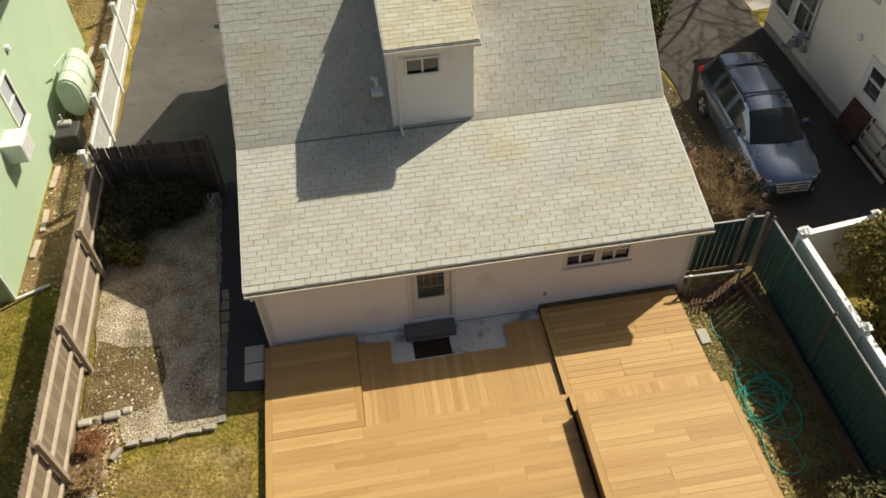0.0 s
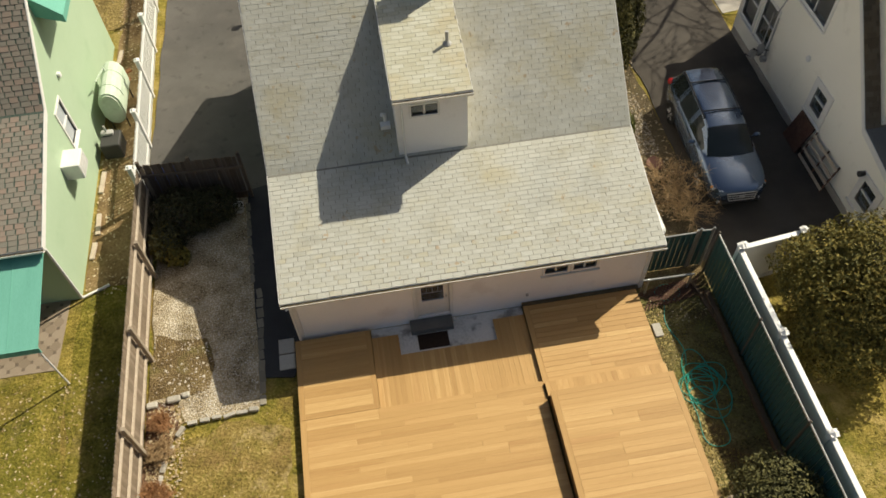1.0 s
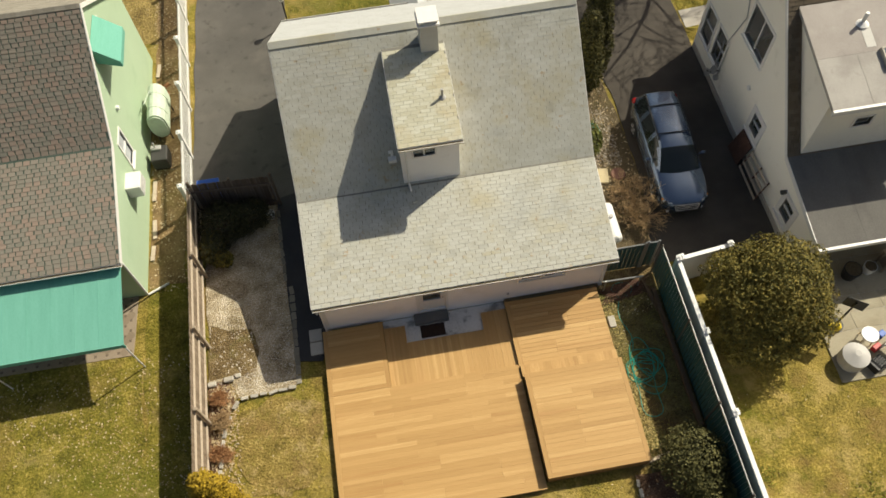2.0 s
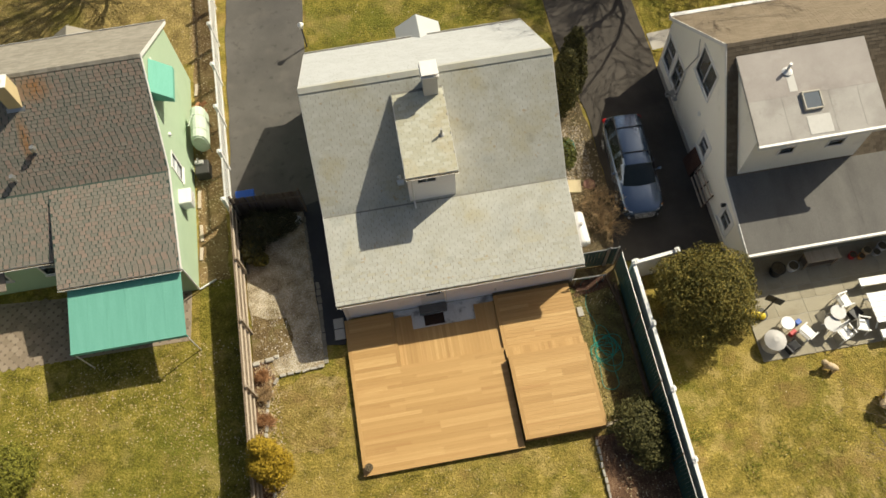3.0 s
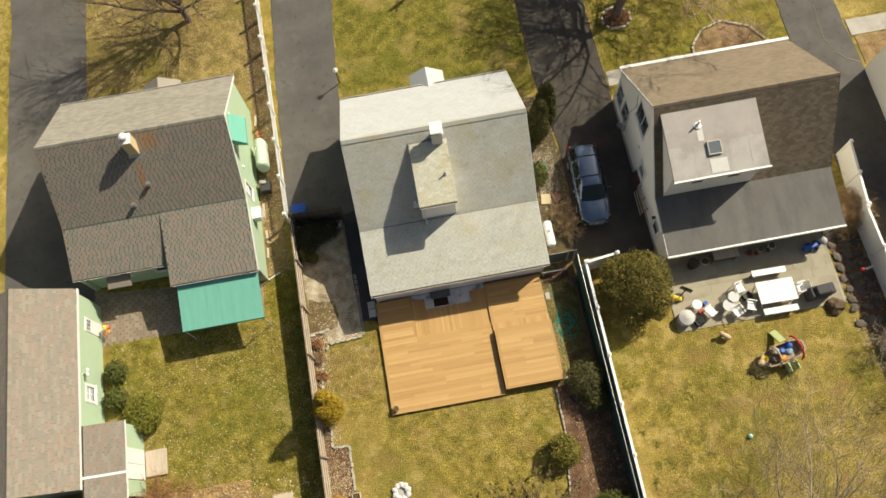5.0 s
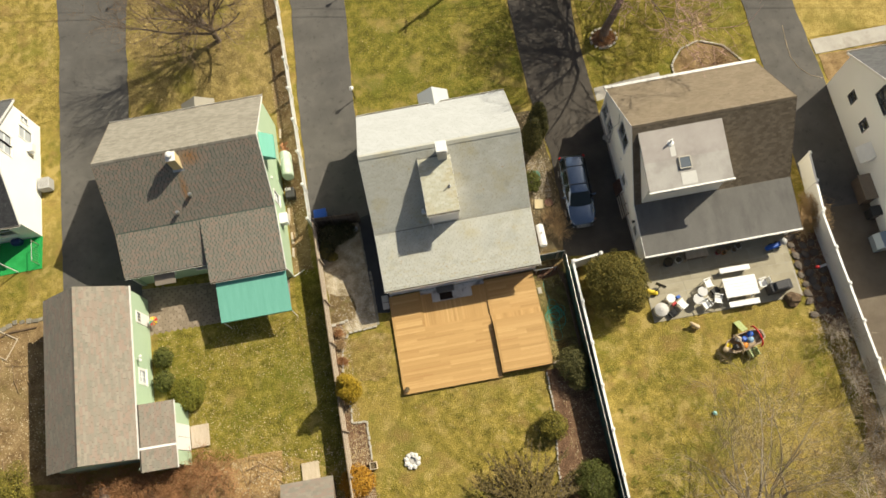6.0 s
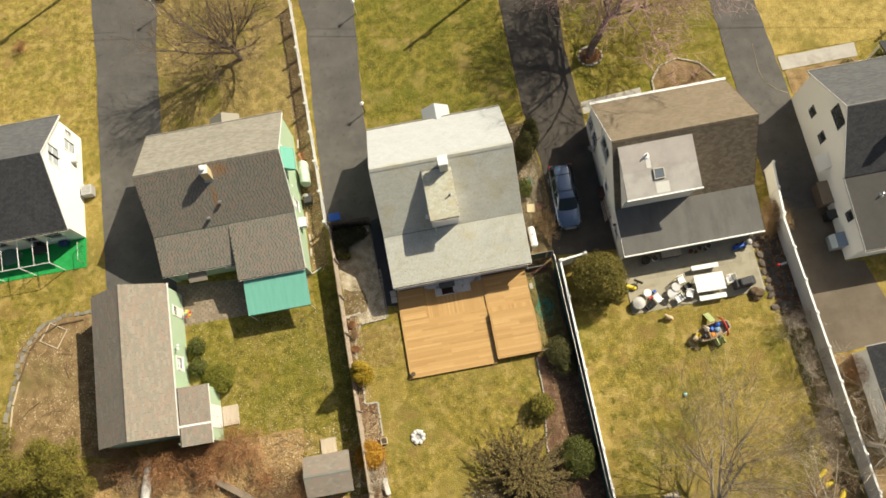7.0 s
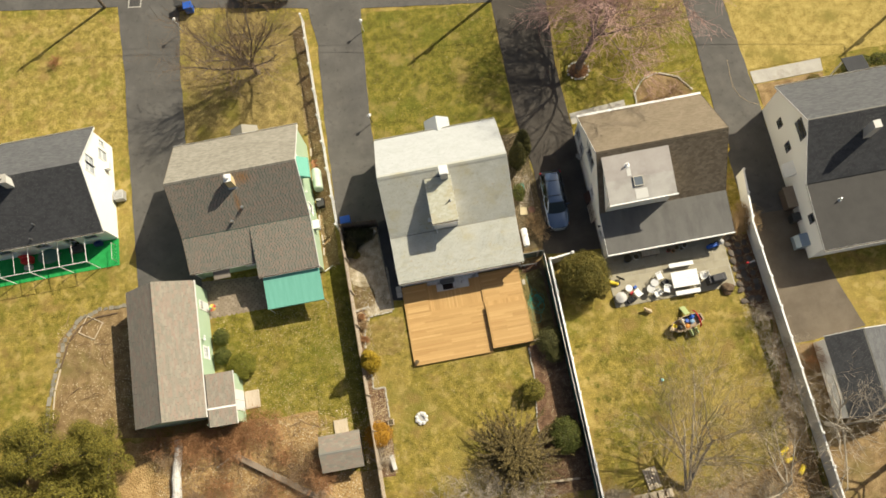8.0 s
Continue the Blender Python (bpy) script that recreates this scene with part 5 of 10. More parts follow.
part("flood_lamp", bm, WHITE_PLASTIC, garage)
# lean-to entry on the garage
entry = thing("shed", "small green lean-to shed with white doors", "shed")
bm = bmesh.new()
wall_panel(bm, "y", 3.35, 0.12, [(-18.66, 2.88), (-16.62, 2.55)])
wall_panel(bm, "y", 6.95, -0.12, [(-18.66, 2.88), (-16.62, 2.55)])
wall_panel(bm, "x", -16.62, -0.12, [(3.472, 2.55), (6.828, 2.55)], [(4.15, 5.75, 0.1, 2.3)])
part("wall", bm, SIDING_GREEN, entry)
bm = bmesh.new()
slope_y(bm, 3.15, 7.05, (-16.52, 2.64), (-18.54, 2.98), 0.1)
part("roof", bm, SHINGLE_GAP, entry)
joined("roof_shingles", shingles(3.15, 7.05, (-16.52, 2.64), (-18.54, 2.98), 0.38, 0.14, rng, "y"), SHINGLE_RED, entry)
bm = bmesh.new()
slope_y(bm, 4.42, 4.54, (-16.48, 2.665), (-18.52, 3.01), 0.05)
part("roof_batten", bm, TRIM, entry, "white board across the roof")
bm = bmesh.new()
box(bm, -16.52, -16.48, 3.15, 7.05, 2.5, 2.645)
part("fascia", bm, TRIM, entry)
for a in (4.17, 4.96):
    bm = bmesh.new()
    box(bm, -16.64, -16.57, a, a + 0.77, 0.1, 2.29, 0.01)
    part("door", bm, TRIM, entry)
ramp = thing("wooden_ramp", "weathered wooden ramp at the shed doors", "ramp")
bm = bmesh.new()
box(bm, -16.5, -15.4, 4.3, 5.65, 0.03, 0.16, 0.01)
part("base", bm, WOOD_RAIL, ramp)
for i in range(8):
    bm = bmesh.new()
    box(bm, -16.5, -15.4, 4.31 + i * 0.168, 4.46 + i * 0.168, 0.162, 0.185)
    part("board", bm, WOOD_RAIL, ramp)

# ---- east house ----
east = thing("house", "cream house with brown shingles, flat grey rear roof and shed dormer", "house")
EX0, EX1 = 12.9, 22.5
eS, eB, eR, eN = (10.5, 2.1), (13.7, 2.72), (17.2, 6.6), (21.6, 3.2)
ew = [(20.3, 21.1, 1.05, 2.45), (19.15, 19.95, 1.05, 2.45), (16.95, 18.45, 3.6, 4.95), (15.5, 16.1, 1.35, 2.1), (12.2, 12.8, 0.85, 1.6)]
bm = bmesh.new()
wall_panel(bm, "x", EX0, 0.15, [(10.75, 2.05), (13.7, 2.6), (17.2, 6.45), (21.4, 3.2)], ew)
part("wall", bm, SIDING_CREAM, east)
bm = bmesh.new()
wall_panel(bm, "x", EX1, -0.15, [(10.75, 2.05), (13.7, 2.6), (17.2, 6.45), (21.4, 3.2)])
part("wall", bm, SIDING_CREAM, east)
bm = bmesh.new()
wall_panel(bm, "y", 21.4, -0.15, [(EX0 + 0.152, 3.15), (EX1 - 0.152, 3.15)])
part("wall", bm, SIDING_CREAM, east)
bm = bmesh.new()
wall_panel(bm, "y", 11.6, 0.15, [(EX0 + 0.152, 2.15), (EX1 - 0.152, 2.15)], [(18.0, 19.6, 0.05, 2.0)])
part("wall", bm, SIDING_CREAM, east)
for o, c in zip(ew, (False, False, True, False, False)):
    window(east, "x", EX0, -1, *o, TRIM, 1 if o[1] - o[0] < 1 else 2, 2 if o[1] - o[0] < 1 else 1, 0.22 if o[1] - o[0] < 0.7 else 0.11)
window(east, "y", 11.6, -1, 18.0, 19.6, 0.05, 2.0, TRIM, 2, 1, sill=False)
bm = bmesh.new()
slope(bm, EX0 - 0.05, EX1 + 0.12, eS, eB, 0.14)
part("roof", bm, MEMBRANE_DARK, east, "flat grey rolled roofing")
for i in range(1, 6):
    bm = bmesh.new()
    x = EX0 + 9.6 * i / 6 + 0.1 * math.sin(i * 3)
    slope(bm, x - 0.05, x + 0.05, (10.52, 2.107), (13.68, 2.719), 0.008)
    part("roof_seam", bm, MEMBRANE_DARK, east)
roof_slab(east, EX0 - 0.05, EX1 + 0.12, eB, eR, SHINGLE_GAP)
roof_slab(east, EX0 - 0.05, EX1 + 0.12, eN, eR, SHINGLE_GAP)
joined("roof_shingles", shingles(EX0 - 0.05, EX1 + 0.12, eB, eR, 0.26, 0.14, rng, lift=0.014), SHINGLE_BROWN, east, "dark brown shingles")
joined("roof_shingles", shingles(EX0 - 0.05, EX1 + 0.12, eN, eR, 0.3, 0.14, rng), SHINGLE_BROWN_LIT, east, "brown shingles coloured tan for the sun on them")
ridge_caps(east, EX0 - 0.05, EX1 + 0.12, eR, eB, eN, SHINGLE_BROWN_LIT)
bm = bmesh.new()
box(bm, EX0 - 0.08, EX1 + 0.15, 10.4, 10.5, 1.94, 2.11, 0.006)
part("fascia", bm, TRIM, east)
gutter(east, EX0 - 0.08, EX1 + 0.15, 21.605, 3.2, 1)
bm = bmesh.new()
box(bm, EX0 - 0.08, EX1 + 0.15, 21.56, 21.74, 3.245, 3.29, 0.006)
part("drip_edge", bm, TRIM, east, "white metal drip edge")
rake(east, EX0 - 0.08, [(eS, eB), (eB, eR), (eN, eR)])
rake(east, EX1 + 0.12, [(eS, eB), (eB, eR), (eN, eR)], mat=WOOD_DARK)
# its shed dormer
ed = [(14.55, 15.1, 3.9, 4.3), (16.5, 17.1, 3.9, 4.3)]
bm = bmesh.new()
wall_panel(bm, "y", 13.72, 0.12, [(13.3, 5.2), (18.1, 5.2)], ed, 2.6)
wall_panel(bm, "x", 13.3, 0.12, [(13.842, 5.3), (16.8, 6.05)], z0=2.7)
wall_panel(bm, "x", 18.1, -0.12, [(13.842, 5.3), (16.8, 6.05)], z0=2.7)
WHITE_COAT = plain("white_roof_coating", (0.62, 0.60, 0.55), 0.8)
edorm = part("dormer", bm, SIDING_CREAM, east, "wide cream shed dormer")
for o in ed:
    window(east, "y", 13.72, -1, *o, TRIM, 1, 1, 0.06, sill=False)
bm = bmesh.new()
slope(bm, 13.2, 18.2, (13.4, 5.35), (17.0, 6.267), 0.12)
part("dormer_roof", bm, MEMBRANE_PALE, edorm, "pale grey rolled roofing")
bm = bmesh.new()
slope(bm, 13.21, 18.19, (15.05, 5.775), (16.85, 6.234), 0.012)
part("roof_sheet", bm, MEMBRANE_PINK, edorm, "pinkish grey upper roofing sheet")
for x, y0, y1 in ((14.5, 13.45, 15.0), (16.3, 13.45, 15.0), (17.4, 13.45, 15.0)):
    bm = bmesh.new()
    slope(bm, x - 0.03, x + 0.03, (y0, 5.35 + (y0 - 13.4) * 0.2547 + 0.006), (y1, 5.35 + (y1 - 13.4) * 0.2547 + 0.006), 0.008)
    part("roof_seam", bm, MEMBRANE_PALE, edorm)
bm = bmesh.new()
slope(bm, 15.2, 16.1, (13.5, 5.39), (14.2, 5.568), 0.012)
part("roof_patch", bm, WHITE_COAT, edorm, "white coated patch")
bm = bmesh.new()
slope(bm, 14.85, 15.15, (15.2, 5.82), (16.0, 6.024), 0.012)
part("roof_patch", bm, WHITE_COAT, edorm, "white coated patch")
bm = bmesh.new()
box(bm, 13.17, 18.28, 13.3, 13.4, 5.18, 5.36, 0.006)
part("fascia", bm, TRIM, edorm)
bm = bmesh.new()
sk = Matrix.Translation((15.55, 14.75, 5.69)) @ Matrix.Rotation(math.atan2(0.917, 3.6), 4, "X")
for a in ((-0.36, 0.36, -0.36, -0.3), (-0.36, 0.36, 0.3, 0.36), (-0.36, -0.3, -0.3, 0.3), (0.3, 0.36, -0.3, 0.3)):
    box(bm, *a, -0.02, 0.14, 0.01, sk)
skyl = part("skylight", bm, plain("beige_curb", (0.5, 0.46, 0.38), 0.7), east, "small square skylight")
bm = bmesh.new()
for a in ((-0.56, 0.56, -0.56, -0.365), (-0.56, 0.56, 0.365, 0.56), (-0.56, -0.365, -0.365, 0.365), (0.365, 0.56, -0.365, 0.365)):
    box(bm, *a, -0.02, 0.004, 0.0, sk @ Matrix.Translation((0, 0, -0.002)))
part("roof_coating", bm, plain("yellowed_coating", (0.50, 0.45, 0.33), 0.85), skyl, "yellowed sealant round the curb")
bm = bmesh.new()
box(bm, -0.3, 0.3, -0.3, 0.3, 0.1, 0.12, 0.0, sk)
part("pane", bm, plain("dusty_skylight_glass", (0.14, 0.16, 0.18), 0.12), skyl)
bm = bmesh.new()
rod(bm, (14.95, 16.0, 5.9), (14.95, 16.0, 6.45), 0.06)
rod(bm, (14.95, 16.0, 6.02), (14.95, 16.0, 6.1), 0.22, 0.08)
part("vent_pipe", bm, WHITE_PLASTIC, east)
bm = bmesh.new()
for y, z in ((19.35, 0.75), (19.0, 0.75)):
    rod(bm, (EX0 - 0.14, y, z), (EX0, y, z), 0.11, seg=12)
    rod(bm, (EX0 - 0.05, y, z), (EX0 - 0.05, y, z + 1.6), 0.025, seg=6)
part("utility_meter", bm, GREY_PLASTIC, east)
bm = bmesh.new()
rod(bm, (EX0 - 0.06, 19.2, 2.3), (EX0 - 0.06, 18.6, 4.2), 0.02, seg=6)
rod(bm, (EX0 - 0.06, 18.6, 4.2), (EX0 - 0.06, 18.9, 4.9), 0.02, seg=6)
part("service_cable", bm, GREY_PLASTIC, east)
bm = bmesh.new()
rod(bm, (EX0 - 0.2, 12.95, 1.75), (EX0, 12.95, 1.75), 0.09, 0.07, 10)
part("wall_lamp", bm, IRON, east)
bm = bmesh.new()
rod(bm, (EX0 - 0.05, 17.0, 2.4), (EX0, 17.0, 2.4), 0.1, seg=12)
part("wall_vent", bm, WHITE_PLASTIC, east)
bm = bmesh.new()
box(bm, EX0 - 0.04, EX0, 10.8, 21.35, 0.0, 0.28)
part("foundation", bm, CONCRETE, east)

# ---- far west house ----
west = thing("house", "white house with a charcoal shingle roof beside a green carpeted patio", "house")
W0, W1 = -36.5, -25.55
wS, wR, wN = (19.7, 3.1), (24.3, 6.3), (28.4, 3.6)
ww = [(26.3, 27.1, 1.2, 2.6), (24.35, 24.95, 3.6, 4.9), (25.05, 25.65, 3.6, 4.9), (27.6, 27.9, 1.6, 2.4)]
gable_walls(west, W0, W1, [(20.0, 3.1), (24.3, 6.15), (28.2, 3.6)], SIDING_OFFWHITE, (28.2, 3.55), (20.0, 3.0), (),
            [(-34.6, -33.6, 1.2, 2.2), (-31.6, -30.6, 1.2, 2.2), (-29.2, -28.4, 0.1, 2.1), (-27.6, -26.6, 1.2, 2.2)], (), ww)
for o in ww:
    window(west, "x", W1, 1, *o, TRIM, 1, 2, 0.1, curtain="full")
for o in ((-34.6, -33.6, 1.2, 2.2), (-31.6, -30.6, 1.2, 2.2), (-29.2, -28.4, 0.1, 2.1), (-27.6, -26.6, 1.2, 2.2)):
    window(west, "y", 20.0, -1, *o, TRIM, 1, 2, 0.1)
roof_slab(west, W0 - 0.2, W1 + 0.2, wS, wR, SHINGLE_UNDER)
roof_slab(west, W0 - 0.2, W1 + 0.2, wN, wR, SHINGLE_UNDER)
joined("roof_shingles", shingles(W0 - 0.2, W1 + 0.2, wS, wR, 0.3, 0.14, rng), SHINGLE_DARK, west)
# Charcoal shingle lightened: sunlight on the sunward slopes, put into the colour.
SHINGLE_DARK_LIT = surf("lit_charcoal_shingle", ((0.08, 0.08, 0.082), (0.11, 0.11, 0.112), (0.145, 0.145, 0.143)), 1.0, 50.0, 0.92, 0.3, 0.004, rand="island", amount=0.5)
joined("roof_shingles", shingles(W0 - 0.2, W1 + 0.2, wN, wR, 0.3, 0.14, rng), SHINGLE_DARK_LIT, west)
rake(west, W1 + 0.2, [(wS, wR), (wN, wR)])
gutter(west, W0 - 0.2, W1 + 0.22, 19.695, 3.08, -1)
gutter(west, W0 - 0.2, W1 + 0.22, 28.405, 3.58, 1)
for x, y in ((-30.3, 20.9), (-30.9, 20.0)):
    bm = bmesh.new()
    z = 3.1 + (y - 19.7) * 3.2 / 4.6
    rod(bm, (x, y, z - 0.1), (x, y, z + 0.4), 0.05)
    part("vent_pipe", bm, STEEL, west)
bm = bmesh.new()
box(bm, W1, W1 + 0.4, 25.5, 26.1, 1.3, 1.8, 0.02)
part("air_conditioner", bm, WHITE_PLASTIC, west)

bm = bmesh.new()
box(bm, -31.3, -30.7, 23.5, 24.1, 5.0, 6.95, 0.015)
ch = part("chimney", bm, plain("white_render", (0.66, 0.63, 0.58), 0.85), west, "white rendered chimney")
bm = bmesh.new()
box(bm, -31.36, -30.64, 23.44, 24.16, 6.951, 7.03, 0.015)
rod(bm, (-31.0, 23.8, 7.03), (-31.0, 23.8, 7.25), 0.12, 0.1, 12)
part("chimney_cap", bm, CONCRETE, ch)

# ---- far east house ----
fe = thing("house", "white house with a charcoal roof and a low rear wing", "house")
F0, F1 = 28.3, 40.0
fN, fR, fB = (20.75, 3.75), (16.5, 6.9), (12.7, 3.7)
fS, fT = (7.6, 3.2), (12.84, 3.62)
fw = [(18.0, 18.6, 1.9, 2.7), (15.8, 17.2, 4.65, 5.75), (15.95, 16.55, 1.95, 2.8), (10.0, 10.6, 2.1, 2.9)]
gable_walls(fe, F0, F1, [(7.8, 3.1), (12.85, 3.5), (12.86, 3.68), (16.5, 6.75), (20.5, 3.75)], SIDING_OFFWHITE, (20.5, 3.7), (7.8, 3.1), (), [(31, 32, 1.2, 2.2)], fw, ())
for o in fw:
    window(fe, "x", F0, -1, *o, IRON, 1 if o[1] - o[0] < 1 else 2, 2, 0.05, sill=False)
window(fe, "y", 7.8, -1, 31, 32, 1.2, 2.2, TRIM)
for lo, hi, m in ((fN, fR, SHINGLE_DARK_LIT), (fB, fR, SHINGLE_DARK)):
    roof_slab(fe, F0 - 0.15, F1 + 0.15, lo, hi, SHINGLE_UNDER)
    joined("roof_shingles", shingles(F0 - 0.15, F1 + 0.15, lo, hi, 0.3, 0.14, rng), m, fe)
bm = bmesh.new()
slope(bm, F0 - 0.1, F1 + 0.15, fS, fT, 0.12)
part("roof", bm, surf("brown_black_roofing", ((0.05, 0.047, 0.043), (0.075, 0.07, 0.064)), 1.0, 30.0, 0.9, 0.2), fe, "dark low rear roof")
rake(fe, F0 - 0.18, [(fN, fR), (fB, fR)])
rake(fe, F0 - 0.13, [(fS, fT)], mat=GREY_PLASTIC)
gutter(fe, F0 - 0.15, F1 + 0.15, 7.595, 3.18, -1)
gutter(fe, F0 - 0.15, F1 + 0.15, 20.755, 3.73, 1)
bm = bmesh.new()
extrude_poly(bm, [(27.6, 14.0, 1.75), (28.28, 14.0, 2.5), (28.28, 14.0, 2.42), (27.6, 14.0, 1.68)], (0, 1.1, 0))
for y in (14.0, 15.07):
    extrude_poly(bm, [(27.62, y, 1.72), (28.28, y, 2.44), (28.28, y, 1.9)], (0, 0.03, 0))
part("door_hood", bm, WHITE_PLASTIC, fe)
bm = bmesh.new()
box(bm, 32.25, 32.8, 14.8, 15.4, 5.2, 7.4, 0.01)
part("chimney", bm, plain("pale_render", (0.6, 0.57, 0.52), 0.8), fe)
bm = bmesh.new()
rod(bm, (30.25, 11.1, 3.3), (30.25, 11.1, 3.9), 0.06)
rod(bm, (30.25, 11.1, 3.45), (30.25, 11.1, 3.55), 0.2, 0.08)
part("vent_pipe", bm, STEEL, fe)
bm = bmesh.new()
slope(bm, 34.4, 36.1, (22.6, 2.55), (20.9, 3.0), 0.12)
porch = part("porch_roof", bm, SHINGLE_DARK, fe, "small dark porch roof")
for x in (34.55, 35.95):
    bm = bmesh.new()
    box(bm, x - 0.05, x + 0.05, 22.35, 22.45, 0, 2.5, 0.01)
    part("post", bm, TRIM, porch)
cano = thing("basement_hatch", "blue-grey metal hatch canopy against the white wall", "hatch", at=(27.85, 9.1, 0.036))
bm = bmesh.new()
pr = [(-0.45, -0.5, 0.0), (-0.45, -0.5, 0.55), (-0.2, -0.5, 1.0), (0.43, -0.5, 1.15), (0.43, -0.5, 0.0)]
extrude_poly(bm, pr, (0, 1.0, 0))
part("shell", bm, plain("blue_grey_metal", (0.30, 0.36, 0.42), 0.35, 0.4), cano)
# far east garage
fg = thing("garage", "white garage with a dark grey shingle roof", "garage")
bm = bmesh.new()
wall_panel(bm, "x", 26.7, 0.15, [(-4.3, 2.35), (1.4, 2.35)])
part("wall", bm, SIDING_OFFWHITE, fg)
bm = bmesh.new()
wall_panel(bm, "x", 31.4, -0.15, [(-4.3, 2.35), (1.4, 2.35)])
part("wall", bm, SIDING_OFFWHITE, fg)
for y, inw in ((1.4, -0.15), (-4.3, 0.15)):
    bm = bmesh.new()
    wall_panel(bm, "y", y, inw, [(26.852, 2.38), (29.05, 3.3), (31.248, 2.38)])
    part("wall", bm, SIDING_OFFWHITE, fg)
# The east slope takes the lit copy, its sunlight coloured in.
for lo, m in (((26.62, 2.4), SHINGLE_DARK), ((31.5, 2.4), SHINGLE_DARK_LIT)):
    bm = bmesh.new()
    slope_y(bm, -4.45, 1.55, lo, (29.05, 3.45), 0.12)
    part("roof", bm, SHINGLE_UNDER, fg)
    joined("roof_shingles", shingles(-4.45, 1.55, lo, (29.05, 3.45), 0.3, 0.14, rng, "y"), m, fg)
bm = bmesh.new()
extrude_poly(bm, [(26.6, 1.56, 2.42), (29.05, 1.56, 3.47), (31.52, 1.56, 2.42), (31.52, 1.56, 2.26), (29.05, 1.56, 3.3), (26.6, 1.56, 2.26)], (0, 0.04, 0))
part("rake_board", bm, TRIM, fg)

# ---- garden shed ----
shed = thing("shed", "small weathered garden shed with a grey roof", "shed")
bm = bmesh.new()
wall_panel(bm, "y", -1.25, 0.1, [(-10.8, 1.75), (-8.1, 1.75)])
wall_panel(bm, "y", 0.95, -0.1, [(-10.8, 1.75), (-8.1, 1.75)])
wall_panel(bm, "x", -10.8, 0.1, [(-1.15, 1.75), (-0.15, 2.1), (0.85, 1.75)])
wall_panel(bm, "x", -8.1, -0.1, [(-1.15, 1.75), (-0.15, 2.1), (0.85, 1.75)])
part("wall", bm, WOOD_GREY, shed)
for lo in ((-1.45, 1.7), (1.15, 1.7)):
    roof_slab(shed, -11.0, -7.9, lo, (-0.15, 2.2), SHINGLE_UNDER, thick=0.08)
    joined("roof_shingles", shingles(-11.0, -7.9, lo, (-0.15, 2.2), 0.3, 0.14, rng), SHINGLE_RED, shed)
bm = bmesh.new()
box(bm, -10.0, -8.95, 1.15, 2.25, 0.03, 0.14, 0.01)
tagged(part("wooden_ramp", bm, WOOD_RAW), "pale wooden ramp in front of the shed", "ramp")

# ---- fences ----
def picket_mesh(w, h, t, pointed, mat):
    bm = bmesh.new()
    if pointed:
        pts = [(-w / 2, 0, 0), (w / 2, 0, 0), (w / 2, 0, h - w * 0.5), (0, 0, h), (-w / 2, 0, h - w * 0.5)]
    else:
        pts = [(-w / 2, 0, 0), (w / 2, 0, 0), (w / 2, 0, h), (-w / 2, 0, h)]
    extrude_poly(bm, [(x, -t / 2, z) for x, y, z in pts], (0, t, 0))
    return as_mesh("picket", bm, mat)


PICKETS = []


def fence_run(name, label, p0, p1, height, post_gap, picket_gap, mesh, post_mat, rail_mat, rails, post_w=0.09, cap=False, side=1, rail_w=0.045, off=0.05, post_h=None, post_off=0.0):
    """A straight fence: posts, rails and, laid later, its pickets."""
    p0, p1 = Vector((*p0, 0)), Vector((*p1, 0))
    d = p1 - p0
    ln = d.length
    ang = math.degrees(math.atan2(d.y, d.x))
    f = thing(name, label, "fence", at=(p0.x, p0.y, 0), turn=ang)
    n = max(1, round(ln / post_gap))
    ph = post_h or height
    for i in range(n + 1):
        x = ln * i / n
        bm = bmesh.new()
        box(bm, x - post_w / 2, x + post_w / 2, post_off - post_w / 2, post_off + post_w / 2, 0, ph, 0.006)
        if cap:
            box(bm, x - post_w * 0.68, x + post_w * 0.68, -post_w * 0.68, post_w * 0.68, ph, ph + 0.03, 0.006)
            rod(bm, (x, 0, ph + 0.028), (x, 0, ph + 0.09), post_w * 0.7, 0.01, 4)
        part("post", bm, post_mat, f)
    for z, rh in rails:
        bm = bmesh.new()
        box(bm, 0, ln, side * off - rail_w / 2, side * off + rail_w / 2, z, z + rh, 0.004)
        part("rail", bm, rail_mat, f)
    PICKETS.append((f, ln, picket_gap, mesh, side))
    return f


WOOD_POST = surf("fence_post", ((0.24, 0.19, 0.135), (0.33, 0.27, 0.20), (0.41, 0.345, 0.26)), 2.0, 20.0, 0.9, 0.3, 0.004, stretch=(4, 4, 0.5))
P_GREY = picket_mesh(0.1035, 1.75, 0.018, True, WOOD_GREY)
P_DARK = picket_mesh(0.098, 1.85, 0.018, True, WOOD_DARK)
P_WHITE = picket_mesh(0.075, 1.35, 0.022, True, VINYL)
fence_run("wooden_fence", "weathered wooden picket fence with three pale rails and posts", (-7.18, 17.0), (-6.95, -4.5), 1.75, 2.55, 0.104, P_GREY, WOOD_POST, WOOD_RAIL,
          ((0.25, 0.09), (0.85, 0.09), (1.45, 0.09)), side=1, rail_w=0.05, off=0.045, post_w=0.1, post_off=0.125)
fence_run("wooden_fence", "dark pointed picket fence and gate across the driveway", (-7.1, 17.0), (-4.25, 16.85), 1.85, 1.45, 0.106, P_DARK, WOOD_DARK, WOOD_DARK,
          ((0.3, 0.09), (1.4, 0.09)), side=-1, post_h=2.0)
